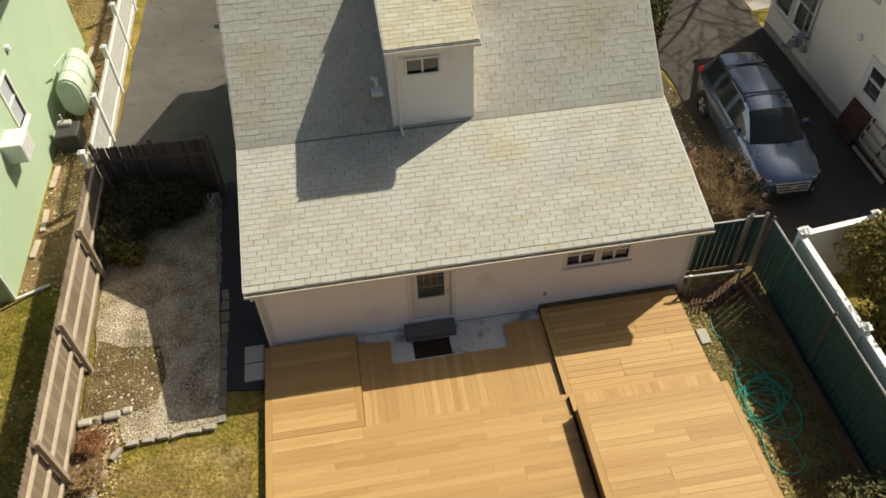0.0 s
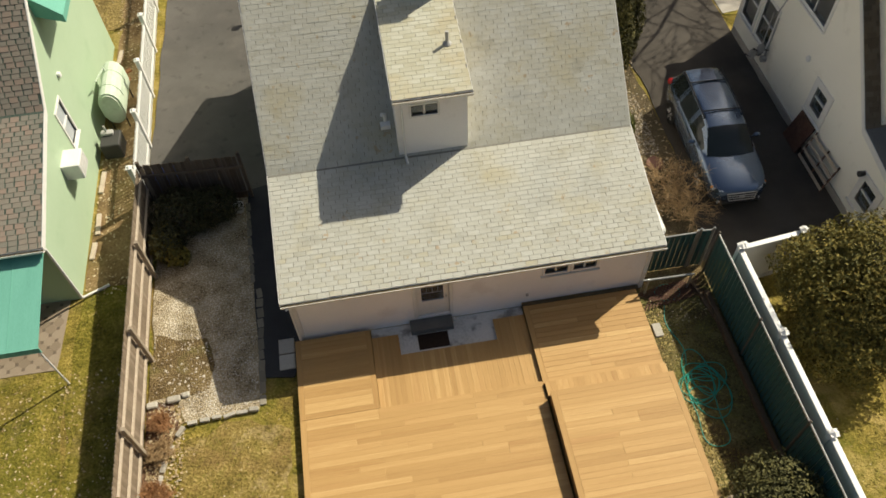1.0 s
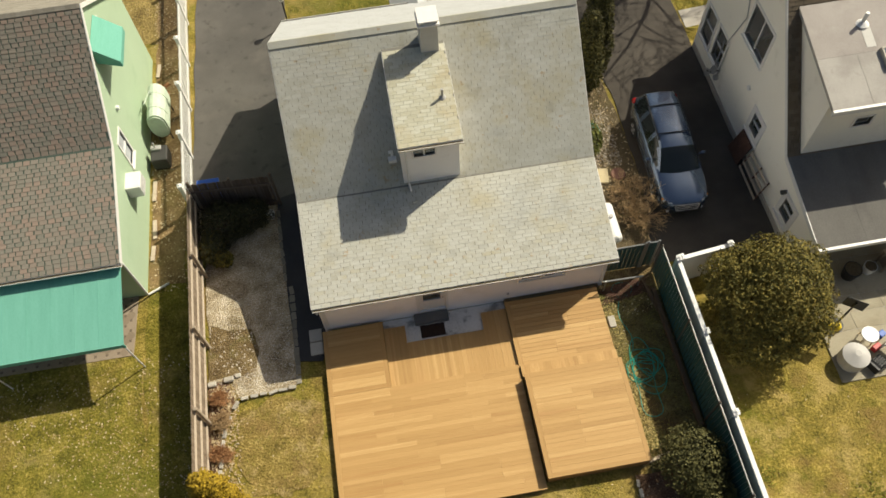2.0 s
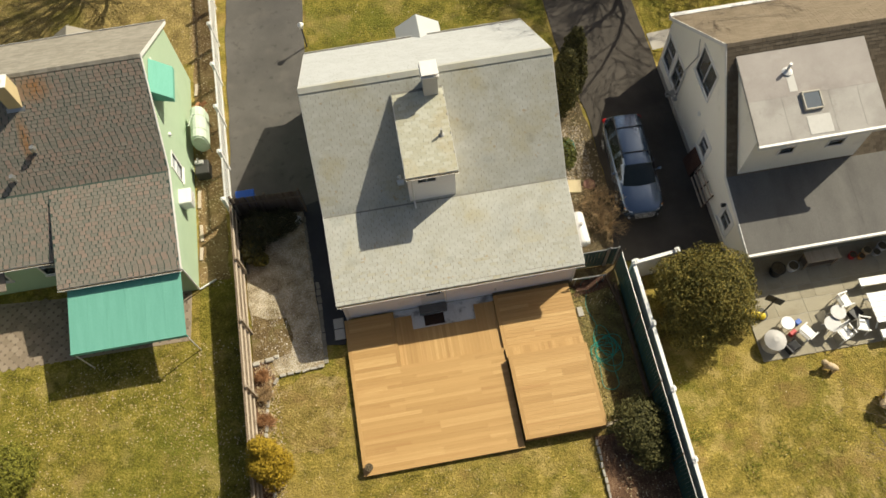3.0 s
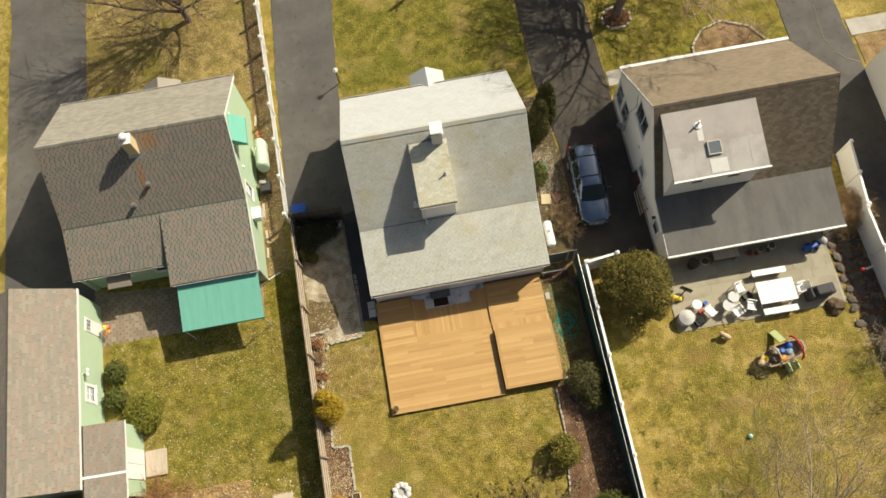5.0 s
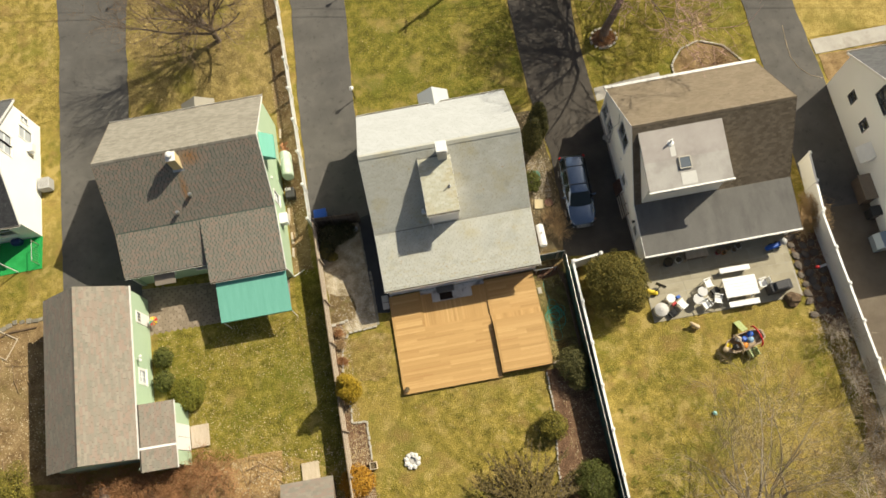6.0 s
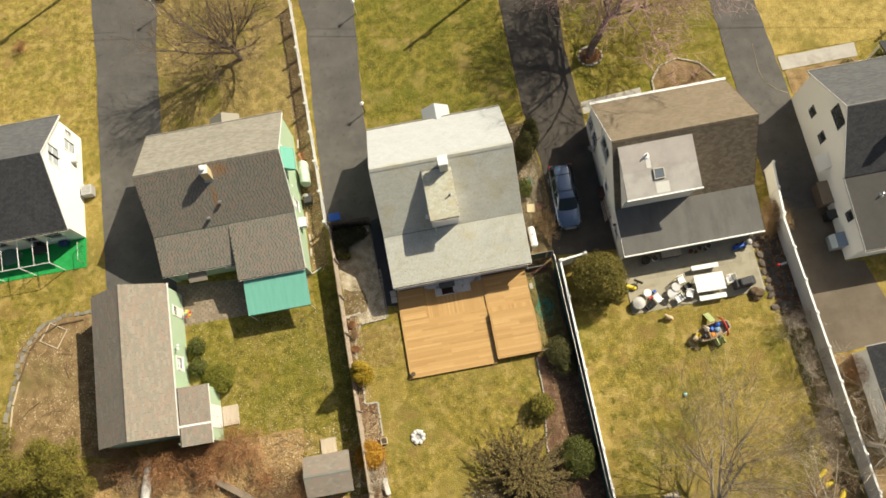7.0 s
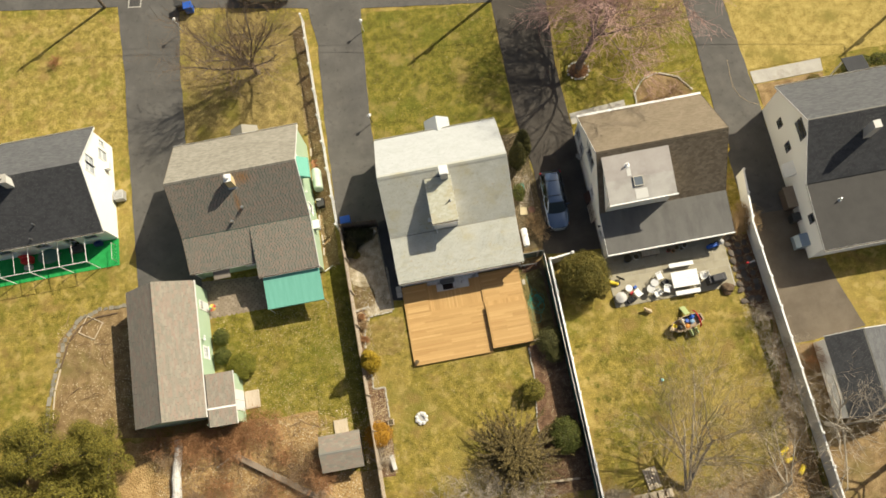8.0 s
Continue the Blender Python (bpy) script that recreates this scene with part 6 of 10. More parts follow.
fence_run("picket_fence", "white vinyl picket fence along the driveway", (-7.45, 17.2), (-7.8, 36.4), 1.5, 2.4, 0.142, P_WHITE, VINYL, VINYL,
          ((0.2, 0.09), (1.15, 0.09)), post_w=0.13, cap=True, off=0.0, post_h=1.62)


def vinyl_fence(label, p0, p1, height, gap, top=0.14):
    """Solid white panels between capped posts, with a broad top rail."""
    p0, p1 = Vector((*p0, 0)), Vector((*p1, 0))
    d = p1 - p0
    ln = d.length
    f = thing("vinyl_fence", label, "fence", at=(p0.x, p0.y, 0), turn=math.degrees(math.atan2(d.y, d.x)))
    n = max(1, round(ln / gap))
    for i in range(n + 1):
        x = ln * i / n
        bm = bmesh.new()
        box(bm, x - 0.065, x + 0.065, -0.065, 0.065, 0, height + 0.08, 0.006)
        box(bm, x - 0.1, x + 0.1, -0.1, 0.1, height + 0.08, height + 0.11, 0.008)
        rod(bm, (x, 0, height + 0.11), (x, 0, height + 0.17), 0.12, 0.01, 4)
        part("post", bm, VINYL, f)
    for i in range(n):
        a, b = ln * i / n + 0.066, ln * (i + 1) / n - 0.066
        bm = bmesh.new()
        box(bm, a, b, -0.016, 0.016, 0.06, height - 0.05)
        part("panel", bm, VINYL, f)
        bm = bmesh.new()
        box(bm, a, b, -top / 2, top / 2, height - 0.06, height, 0.008)
        part("rail", bm, VINYL, f)
        bm = bmesh.new()
        box(bm, a, b, -0.03, 0.03, 0.03, 0.18, 0.004)
        part("bottom_rail", bm, VINYL, f)
    return f


vinyl_fence("tall white vinyl fence between the two back yards", (8.52, 11.1), (8.52, -9.4), 1.85, 2.44)
vinyl_fence("short white vinyl fence panel beside the driveway", (8.6, 11.12), (10.3, 11.3), 1.85, 1.7)
vinyl_fence("white vinyl fence along the rock garden", (24.3, 11.35), (24.95, -12.0), 1.8, 2.44)
vinyl_fence("white vinyl fence panel beside the driveway", (24.75, 15.3), (24.4, 11.5), 1.8, 1.9)


def mesh_fence(label, p0, p1, height, gap, slats=True, see=False):
    """Chain-link posts and top rail; green slats woven in."""
    p0, p1 = Vector((*p0, 0)), Vector((*p1, 0))
    d = p1 - p0
    ln = d.length
    f = thing("chain_link_fence", label, "fence", at=(p0.x, p0.y, 0), turn=math.degrees(math.atan2(d.y, d.x)))
    n = max(1, round(ln / gap))
    for i in range(n + 1):
        bm = bmesh.new()
        x = ln * i / n
        rod(bm, (x, 0, 0), (x, 0, height + 0.06), 0.036, seg=8)
        ball(bm, (x, 0, height + 0.07), 0.044, 0.04, 0.04, 1)
        part("post", bm, STEEL if see else DULL_STEEL, f)
    bm = bmesh.new()
    rod(bm, (0, 0, height), (ln, 0, height), 0.024, seg=8)
    part("rail", bm, STEEL, f)
    if slats:
        vs, fs = [], []
        k = int(ln / 0.075)
        for i in range(k):
            gp = 0.004 if slats is True else 0.075 * slats / 2
            a, b = ln * i / k + gp, ln * (i + 1) / k - gp
            w = 0.006 * (1 if i % 2 else -1)
            j = len(vs)
            vs += [(a, w - 0.004, 0.06), (b, w - 0.004, 0.06), (b, w - 0.004, height - 0.03), (a, w - 0.004, height - 0.03),
                   (a, w + 0.004, 0.06), (b, w + 0.004, 0.06), (b, w + 0.004, height - 0.03), (a, w + 0.004, height - 0.03)]
            fs += [tuple(j + q for q in c) for c in ((0, 1, 2, 3), (5, 4, 7, 6), (1, 5, 6, 2), (4, 0, 3, 7), (3, 2, 6, 7))]
        raw("slats", vs, fs, GREEN_MESH, f, "dark green privacy slats")["kind"] = "stuff"
    if see:
        segs = []
        s = 0.11
        k = int((ln + height) / s)
        for i in range(k + 1):
            for sg in (1, -1):
                a = i * s - height if sg > 0 else i * s
                pts = [(a, 0.05), (a + sg * (height - 0.08), height - 0.03)]
                (xa, za), (xb, zb) = pts
                if xb < xa:
                    (xa, za), (xb, zb) = (xb, zb), (xa, za)
                if xb <= 0 or xa >= ln:
                    continue
                m = (zb - za) / (xb - xa)
                if xa < 0:
                    xa, za = 0, za - m * xa
                if xb > ln:
                    xb, zb = ln, zb + m * (ln - xb)
                segs.append((Vector((xa, 0, za)), Vector((xb, 0, zb)), 0.006, 0.006, 3))
        v, q = tube_mesh(segs)
        raw("wire_mesh", v, q, IRON, f)["kind"] = "stuff"
    return f


mesh_fence("chain-link fence with dark green privacy slats", (8.2, 11.7), (8.28, -7.0), 1.75, 2.6)
mesh_fence("chain-link gate with gappy green slats between house and yard", (6.4, 11.95), (7.76, 11.95), 1.6, 1.36, 0.12, True)
mesh_fence("short chain-link panel with gappy green slats beside the gate", (7.84, 11.95), (8.18, 11.93), 1.65, 0.4, 0.12, True)
# loose top rail lying by the house corner
bm = bmesh.new()
rod(bm, (6.2, 11.27, 0.72), (7.62, 11.25, 0.7), 0.032, seg=8)
rod(bm, (6.35, 11.26, 0), (6.35, 11.26, 0.76), 0.03, seg=8)
rod(bm, (7.55, 11.25, 0), (7.55, 11.25, 0.7), 0.03, seg=8)
tagged(part("metal_rail", bm, STEEL), "pale metal rail on posts beside the deck", "rail")

# ---- trees and shrubs ----
bare_tree("bare_tree", (-12.4, 32.5, 0), 9.5, 0.24, 3, BARK, TWIG_DARK, "bare brown tree on the front lawn, no leaves yet", (11, 9, 7, 4), 0.13, 0.08, spans=(0.2, 0.58, 0.32, 0.19, 0.10), spread=0.85, limbs=2, thin=0.009)
bare_tree("budding_tree", (14.5, 27.05, 0), 15.0, 0.33, 8, TRUNK_BROWN, TWIG_RED, "spreading tree with reddish spring buds in a ringed bed", (8, 8, 10, 7), 0.25, 0.05, spans=(0.36, 0.46, 0.33, 0.18, 0.09), spread=1.0, tilt=(0.06, 0.04), limbs=2, thin=0.016, clear=0.86)
bare_tree("bare_tree", (14.8, -7.3, 0), 12.5, 0.13, 15, LIMB_GREY, TWIG_TAN, "tall bare tree with several leaning stems behind the lawn", (6, 6, 6, 3), 0.14, 0.08, stems=4, spans=(0.42, 0.42, 0.26, 0.15, 0.08), tilt=(0.12, 0.66), limbs=2, thin=0.008, spread=0.8)
bare_tree("bare_tree", (20.8, -8.9, 0), 10.5, 0.17, 21, LIMB_PALE, TWIG_TAN, "tall bare grey tree in the brush", (5, 4, 3, 2), 0.16, 0.04, tilt=(0.25, 0.35), limbs=2, thin=0.009)
bare_tree("bare_tree", (25.9, -4.5, 0), 10.0, 0.2, 27, LIMB_PALE, TWIG_PALE, "bare grey tree beside the white fence", (6, 6, 4, 3), 0.16, 0.04, limbs=2, thin=0.011)
bare_tree("bare_tree", (29.5, -8.0, 0), 10.0, 0.2, 29, LIMB_GREY, TWIG_PALE, "bare grey tree behind the far garage", (7, 6, 5, 3), 0.16, 0.04, limbs=2, thin=0.011)
bare_tree("bare_tree", (1.0, -8.0, 0), 7.5, 0.13, 33, BARK, TWIG_PALE, "thin bare grey tree at the yard's end", (8, 7, 6, 4), 0.14, 0.03)
bare_tree("bare_tree", (-5.0, -8.5, 0), 6.5, 0.11, 35, BARK, TWIG_PALE, "thin bare grey tree behind the shed", (7, 7, 6, 4), 0.14, 0.03)
shrub("round_evergreen", (10.85, 9.25, 0), [((0, 0, 1.9), (1.7, 1.7, 1.6)), ((0.4, 0.4, 2.6), (1.25, 1.25, 0.95)), ((-0.5, -0.8, 1.4), (1.3, 1.25, 1.15)), ((-0.6, 0.8, 1.9), (1.2, 1.1, 1.0)), ((0.7, -0.7, 1.8), (1.05, 1.05, 1.05))], 42000, 0.052, LEAF_OLIVE, BARK,
      "large rounded yellow-green evergreen beside the white fence", 2, "tree")
for i, (x, y, h) in enumerate(((8.3, 20.6, 4.6), (7.8, 19.9, 4.2))):
    shrub("arborvitae", (x, y, 0), [((0, 0, h * 0.36), (0.68, 0.85, h * 0.36)), ((0.02, 0.04, h * 0.66), (0.52, 0.66, h * 0.27)), ((0.04, 0.06, h * 0.88), (0.28, 0.34, h * 0.12))], 10000, 0.06, LEAF_ARBOR, BARK,
          "tall narrow dark olive evergreen beside the house", 30 + i, "tree", group="evergreens beside the house")
shrub("shrub", (7.4, 17.3, 0), [((0, 0, 0.5), (0.5, 0.7, 0.5))], 1000, 0.08, LEAF_GREEN, BARK, "low green shrub beside the house wall", 52)
shrub("shrub", (-6.2, 16.0, 0), [((0, 0, 0.7), (0.9, 0.8, 0.65)), ((0.9, 0.2, 0.6), (0.8, 0.6, 0.55)), ((-0.4, -0.9, 0.6), (0.5, 0.6, 0.55))], 14000, 0.036, LEAF_DARK, BARK, "dark overgrown shrub behind the gate", 5)
shrub("shrub", (-6.65, 15.2, 0), [((0, 0, 0.55), (0.4, 0.7, 0.5)), ((0.3, -0.5, 0.4), (0.35, 0.3, 0.35))], 1200, 0.08, LEAF_OLIVE, BARK, "yellow-green shrub beside the fence", 6)
shrub("golden_cypress", (-6.38, 5.95, 0), [((0, 0, 1.0), (0.72, 0.8, 0.95)), ((0.05, 0.1, 2.0), (0.66, 0.66, 0.9)), ((-0.12, -0.22, 2.6), (0.42, 0.4, 0.8)), ((0.1, 0.28, 2.9), (0.45, 0.42, 0.9)), ((0.08, 0.22, 3.6), (0.26, 0.26, 0.6))], 9000, 0.055, LEAF_GOLD, BARK, "tall golden cypress with two tops in the fence bed", 7, "tree")
shrub("shrub", (5.3, 1.7, 0), [((0, 0, 0.75), (0.85, 0.85, 0.75))], 5000, 0.055, LEAF_CEDAR, BARK, "clipped round olive evergreen at the bed edge", 8)
shrub("shrub", (7.3, 5.1, 0), [((0, 0, 0.8), (1.0, 1.1, 0.75)), ((0.2, -1.0, 0.6), (0.7, 0.7, 0.6))], 8500, 0.052, LEAF_GREY, BARK, "loose grey-green shrub beside the deck", 9, fill=0.8)
shrub("shrub", (7.0, -1.9, 0), [((0, 0, 0.9), (1.2, 1.35, 0.9))], 13000, 0.045, LEAF_GREEN, BARK, "rounded dark green shrub beside the fence", 10)
shrub("shrub", (-6.7, 0.6, 0), [((0, 0, 0.6), (1.0, 0.95, 0.6))], 6500, 0.055, LEAF_ORANGE, BARK, "bright orange-gold round shrub", 11)
shrub("shrub", (-17.75, 10.15, 0), [((0, 0, 0.55), (0.6, 0.65, 0.5))], 2600, 0.06, LEAF_GREEN, BARK, "olive shrub beside the garage wall", 12, fill=0.7)
shrub("shrub", (-17.8, 8.65, 0), [((0, 0, 0.55), (0.65, 0.65, 0.5))], 2600, 0.06, LEAF_GREEN, BARK, "olive shrub under the garage window", 13, fill=0.7)
shrub("shrub", (-16.25, 7.55, 0), [((0, 0, 0.75), (1.02, 1.05, 0.75))], 9000, 0.05, LEAF_BRIGHT, BARK, "large round green shrub beside the shed", 14)


def sprawl(name, at, arms, radius, height, leaf, label, seed, needles=22, fine=1.0):
    """A half-bare evergreen: drooping arms set with needle sprays, gaps between them."""
    rng = random.Random(seed)
    t = thing(name, label, "tree", at=at)
    segs, vs, fs = [(Vector((0, 0, -0.05)), Vector((0, 0, height)), 0.1, 0.02, 8)], [], []
    for i in range(arms):
        a = rng.uniform(0, 6.28)
        z = rng.uniform(0.15, 0.95) ** 1.0 * height
        ln = radius * (1.08 - z / height) * rng.uniform(0.7, 1.15) + 0.25
        p = Vector((0, 0, z))
        d = Vector((math.cos(a), math.sin(a), 0.25))
        for s in range(5):
            q = p + d.normalized() * ln / 5
            segs.append((p.copy(), q.copy(), 0.022 - s * 0.003, 0.019 - s * 0.003, 3))
            for _ in range(needles // 5):
                c = p.lerp(q, rng.random())
                u = (d.normalized() * rng.uniform(0.5, 1.2) + Vector((rng.gauss(0, 0.6), rng.gauss(0, 0.6), rng.gauss(0, 0.3)))).normalized()
                w = u.cross(Vector((rng.gauss(0, 0.4), rng.gauss(0, 0.4), 1))).normalized()
                k = len(vs)
                sz = rng.uniform(0.12, 0.3) * fine
                vs += [c, c + u * sz * 0.6 + w * 0.045 * fine, c + u * sz, c + u * sz * 0.6 - w * 0.045 * fine]
                fs.append((k, k + 1, k + 2, k + 3))
            p = q
            d = d + Vector((rng.gauss(0, 0.15), rng.gauss(0, 0.15), -0.1))
    v, f = tube_mesh(segs)
    raw("trunk", v, f, BARK, t)
    raw("crown", vs, fs, leaf, t)
    return t


sprawl("spruce", (3.2, -2.7, 0), 340, 4.2, 2.6, LEAF_RUST, "rusty half-bare spreading evergreen", 15, 75, 0.75)
for i, (x, y, h) in enumerate(((-0.9, -4.6, 2.6), (0.6, -5.4, 3.0), (1.8, -5.0, 2.4), (-2.6, -5.4, 2.6), (20.2, -8.8, 2.4), (22.0, -4.0, 2.4), (3.4, -5.8, 2.8), (9.2, -6.6, 1.8), (10.6, -8.3, 2.2))):
    bare_tree("bare_shrub", (x, y, 0), h, 0.035, 300 + i, TWIG_PALE, TWIG_PALE, "pale bare shrub with upright stems", (4, 5, 4), 0.16, 0.06, stems=6, spans=(0.5, 0.5, 0.32, 0.2), spread=0.9, category="bush", group="pale bare shrubs")
for i, (x, y, r, h) in enumerate(((-31.8, 4.0, 2.7, 5.5), (-27.4, 3.0, 2.8, 4.8), (-34.4, 0.2, 3.0, 5.5), (-29.6, -0.6, 3.0, 5.0), (-37.0, 4.6, 3.0, 5.5))):
    rb = random.Random(700 + i)
    lumps = [((0, 0, h * 0.45), (r * 0.7, r * 0.7, h * 0.42))]
    for k in range(16):
        a, f = k * 2.4, rb.uniform(0.15, 0.95)
        q = r * (1.05 - 0.75 * f)
        lumps.append(((q * math.cos(a), q * math.sin(a), h * f), (rb.uniform(0.55, 0.95), rb.uniform(0.55, 0.95), rb.uniform(0.5, 0.8))))
    shrub("cedar", (x, y, 0), lumps, 26000, 0.062, LEAF_CEDAR, BARK, "broad lumpy yellow-green cedar behind the garage", 40 + i, "tree", 0.5, "cedars behind the garage")
# tangled thickets behind the garage and the far lawns
rng = random.Random(91)
for i in range(30):
    west_side = i < 20
    x, y = (rng.uniform(-23, -9.5), rng.uniform(-5.5, 2.4)) if west_side else (rng.uniform(9.5, 24), rng.uniform(-11, -7.2))
    if west_side and x > -11.6 and y > -2.2:
        y -= 3.2
    if west_side and (abs(x + 22.2) < 1.3 or abs((y - 2.35) + 0.733 * (x + 19.5)) < 1.5):
        continue
    m = rng.choice((TWIG, TWIG_RUST, STRAW)) if west_side else rng.choice((TWIG_PALE, TWIG))
    bare_tree("bare_shrub", (x, y, 0), rng.uniform(1.6, 2.6), 0.022, 200 + i, m, m, "tangled brown bare shrub in the brush", (5, 6, 5), 0.24, -0.02, stems=6, spans=(0.45, 0.5, 0.38, 0.22), spread=1.2,
              category="bush", group="thicket in the brush")
# bare shrubs along the drive, in the brush and by the rock garden
k = 0
for x, y, h, m, lab in ((8.35, 14.6, 1.3, STRAW, "bare straw-coloured shrub beside the driveway"), (8.3, 13.6, 1.1, STRAW, "bare straw-coloured shrub beside the driveway"),
                        (-20.5, 2.6, 1.6, TWIG_RUST, "tangled red-brown bare shrub behind the garage"), (-17.5, 1.6, 1.8, TWIG_RUST, "tangled red-brown bare shrub behind the garage"),
                        (-22.8, 2.0, 1.6, TWIG, "tangled brown bare shrub"), (-14.0, 0.5, 1.7, TWIG_RUST, "tangled red-brown bare shrub"), (-16.0, -2.5, 2.0, TWIG, "tangled brown bare shrub"),
                        (-11.5, -3.5, 2.0, TWIG_PALE, "tangled pale bare shrub"), (-21.0, -1.5, 1.8, TWIG, "tangled brown bare shrub"), (-6.9, -1.0, 1.6, TWIG_PALE, "bare shrub beside the shed"),
                        (23.2, 4.0, 2.0, TWIG_PALE, "bare grey shrub along the fence"), (23.6, 1.0, 2.4, TWIG_PALE, "bare grey shrub along the fence"), (23.9, -2.0, 2.6, TWIG_PALE, "bare grey shrub along the fence"),
                        (21.6, 23.6, 1.9, TWIG, "bare brown shrub in a round bed"), (19.4, 23.0, 0.8, STRAW, "low dry shrub in a round bed"), (20.4, 22.7, 0.8, STRAW, "low dry shrub in a round bed"), (12.0, -8.5, 2.2, TWIG_PALE, "bare grey shrub at the lawn's end"),
                        (26.0, 0.2, 1.8, TWIG_RUST, "bare red-brown shrub beside the far garage"), (4.5, -5.5, 1.8, TWIG_PALE, "bare grey shrub behind the evergreen"), (-30.0, 37.0, 1.0, TWIG_RUST, "small bare shrub on the lawn")):
    k += 1
    bare_tree("bare_shrub", (x, y, 0), h, 0.025, 60 + k, m, m, lab, (4, 5, 4), 0.22, 0.03, stems=7, spans=(0.5, 0.5, 0.35, 0.2), spread=1.1, category="bush")

shrub("shrub", (24.0, 17.6, 0), [((0, 0, 0.8), (0.45, 0.6, 0.8))], 1500, 0.06, LEAF_GOLD, BARK, "small golden evergreen at the house corner", 470)
bare_tree("bare_shrub", (14.6, 26.9, 0), 0.9, 0.02, 471, TWIG_RUST, TWIG_RUST, "low reddish bare shrub in the ringed bed", (4, 6, 5), 0.2, 0.0, stems=9, spans=(0.5, 0.5, 0.35, 0.2), spread=1.2, category="bush")
sheet("flower_bed", [(14.5 + 0.85 * math.cos(a * 0.5236), 27.05 + 0.72 * math.sin(a * 0.5236)) for a in range(12)], 0.03, MULCH, "round mulch bed at the foot of the tree", 0.02, 0.3, 62, "flower bed")
sheet("pavement", [(12.95, 22.4), (17.6, 22.9), (17.6, 23.7), (12.95, 23.4)], 0.03, CONCRETE, "narrow grey concrete front walk", 0.02, 0.5, 63, "path")
for i, x in enumerate((-23.6, -21.0, -20.2, -19.2, -18.2, -17.2, -16.2, -15.0)):
    bare_tree("bare_shrub", (x, 3.0 - 0.5 * (i % 3), 0), 1.9 + 0.3 * (i % 2), 0.034, 480 + i, TWIG_RUST, TWIG_RUST, "tangled red-brown bare shrub against the garage", (5, 5, 4), 0.22, -0.01, stems=6, spans=(0.5, 0.5, 0.35, 0.2), spread=1.2, category="bush",
              group="red thicket against the garage", thin=0.009)
for i, (x, y, m) in enumerate(((-6.8, 9.75, TWIG_RUST), (-6.72, 7.9, TWIG_RUST), (-6.6, 8.9, STRAW))):
    bare_tree("bare_shrub", (x, y, 0.02), 0.5, 0.012, 520 + i, m, m, "small dry rusty plant in the fence bed", (5, 6, 4), 0.24, 0.0, stems=9, spans=(0.5, 0.5, 0.35, 0.2), spread=1.2, category="bush", group="dry plants in the fence bed")
# ---- car ----
def smooth_rows(rows, sub):
    """Rows of numbers, with sub - 1 more between each pair, on a smooth curve through them."""
    out = []
    for i in range(len(rows) - 1):
        a, b, c, d = rows[max(i - 1, 0)], rows[i], rows[i + 1], rows[min(i + 2, len(rows) - 1)]
        for k in range(sub):
            t = k / sub
            out.append([0.5 * (2 * q + (r - p) * t + (2 * p - 5 * q + 4 * r - s) * t * t + (3 * q - p - 3 * r + s) * t ** 3) for p, q, r, s in zip(a, b, c, d)])
    out.append(list(rows[-1]))
    return out


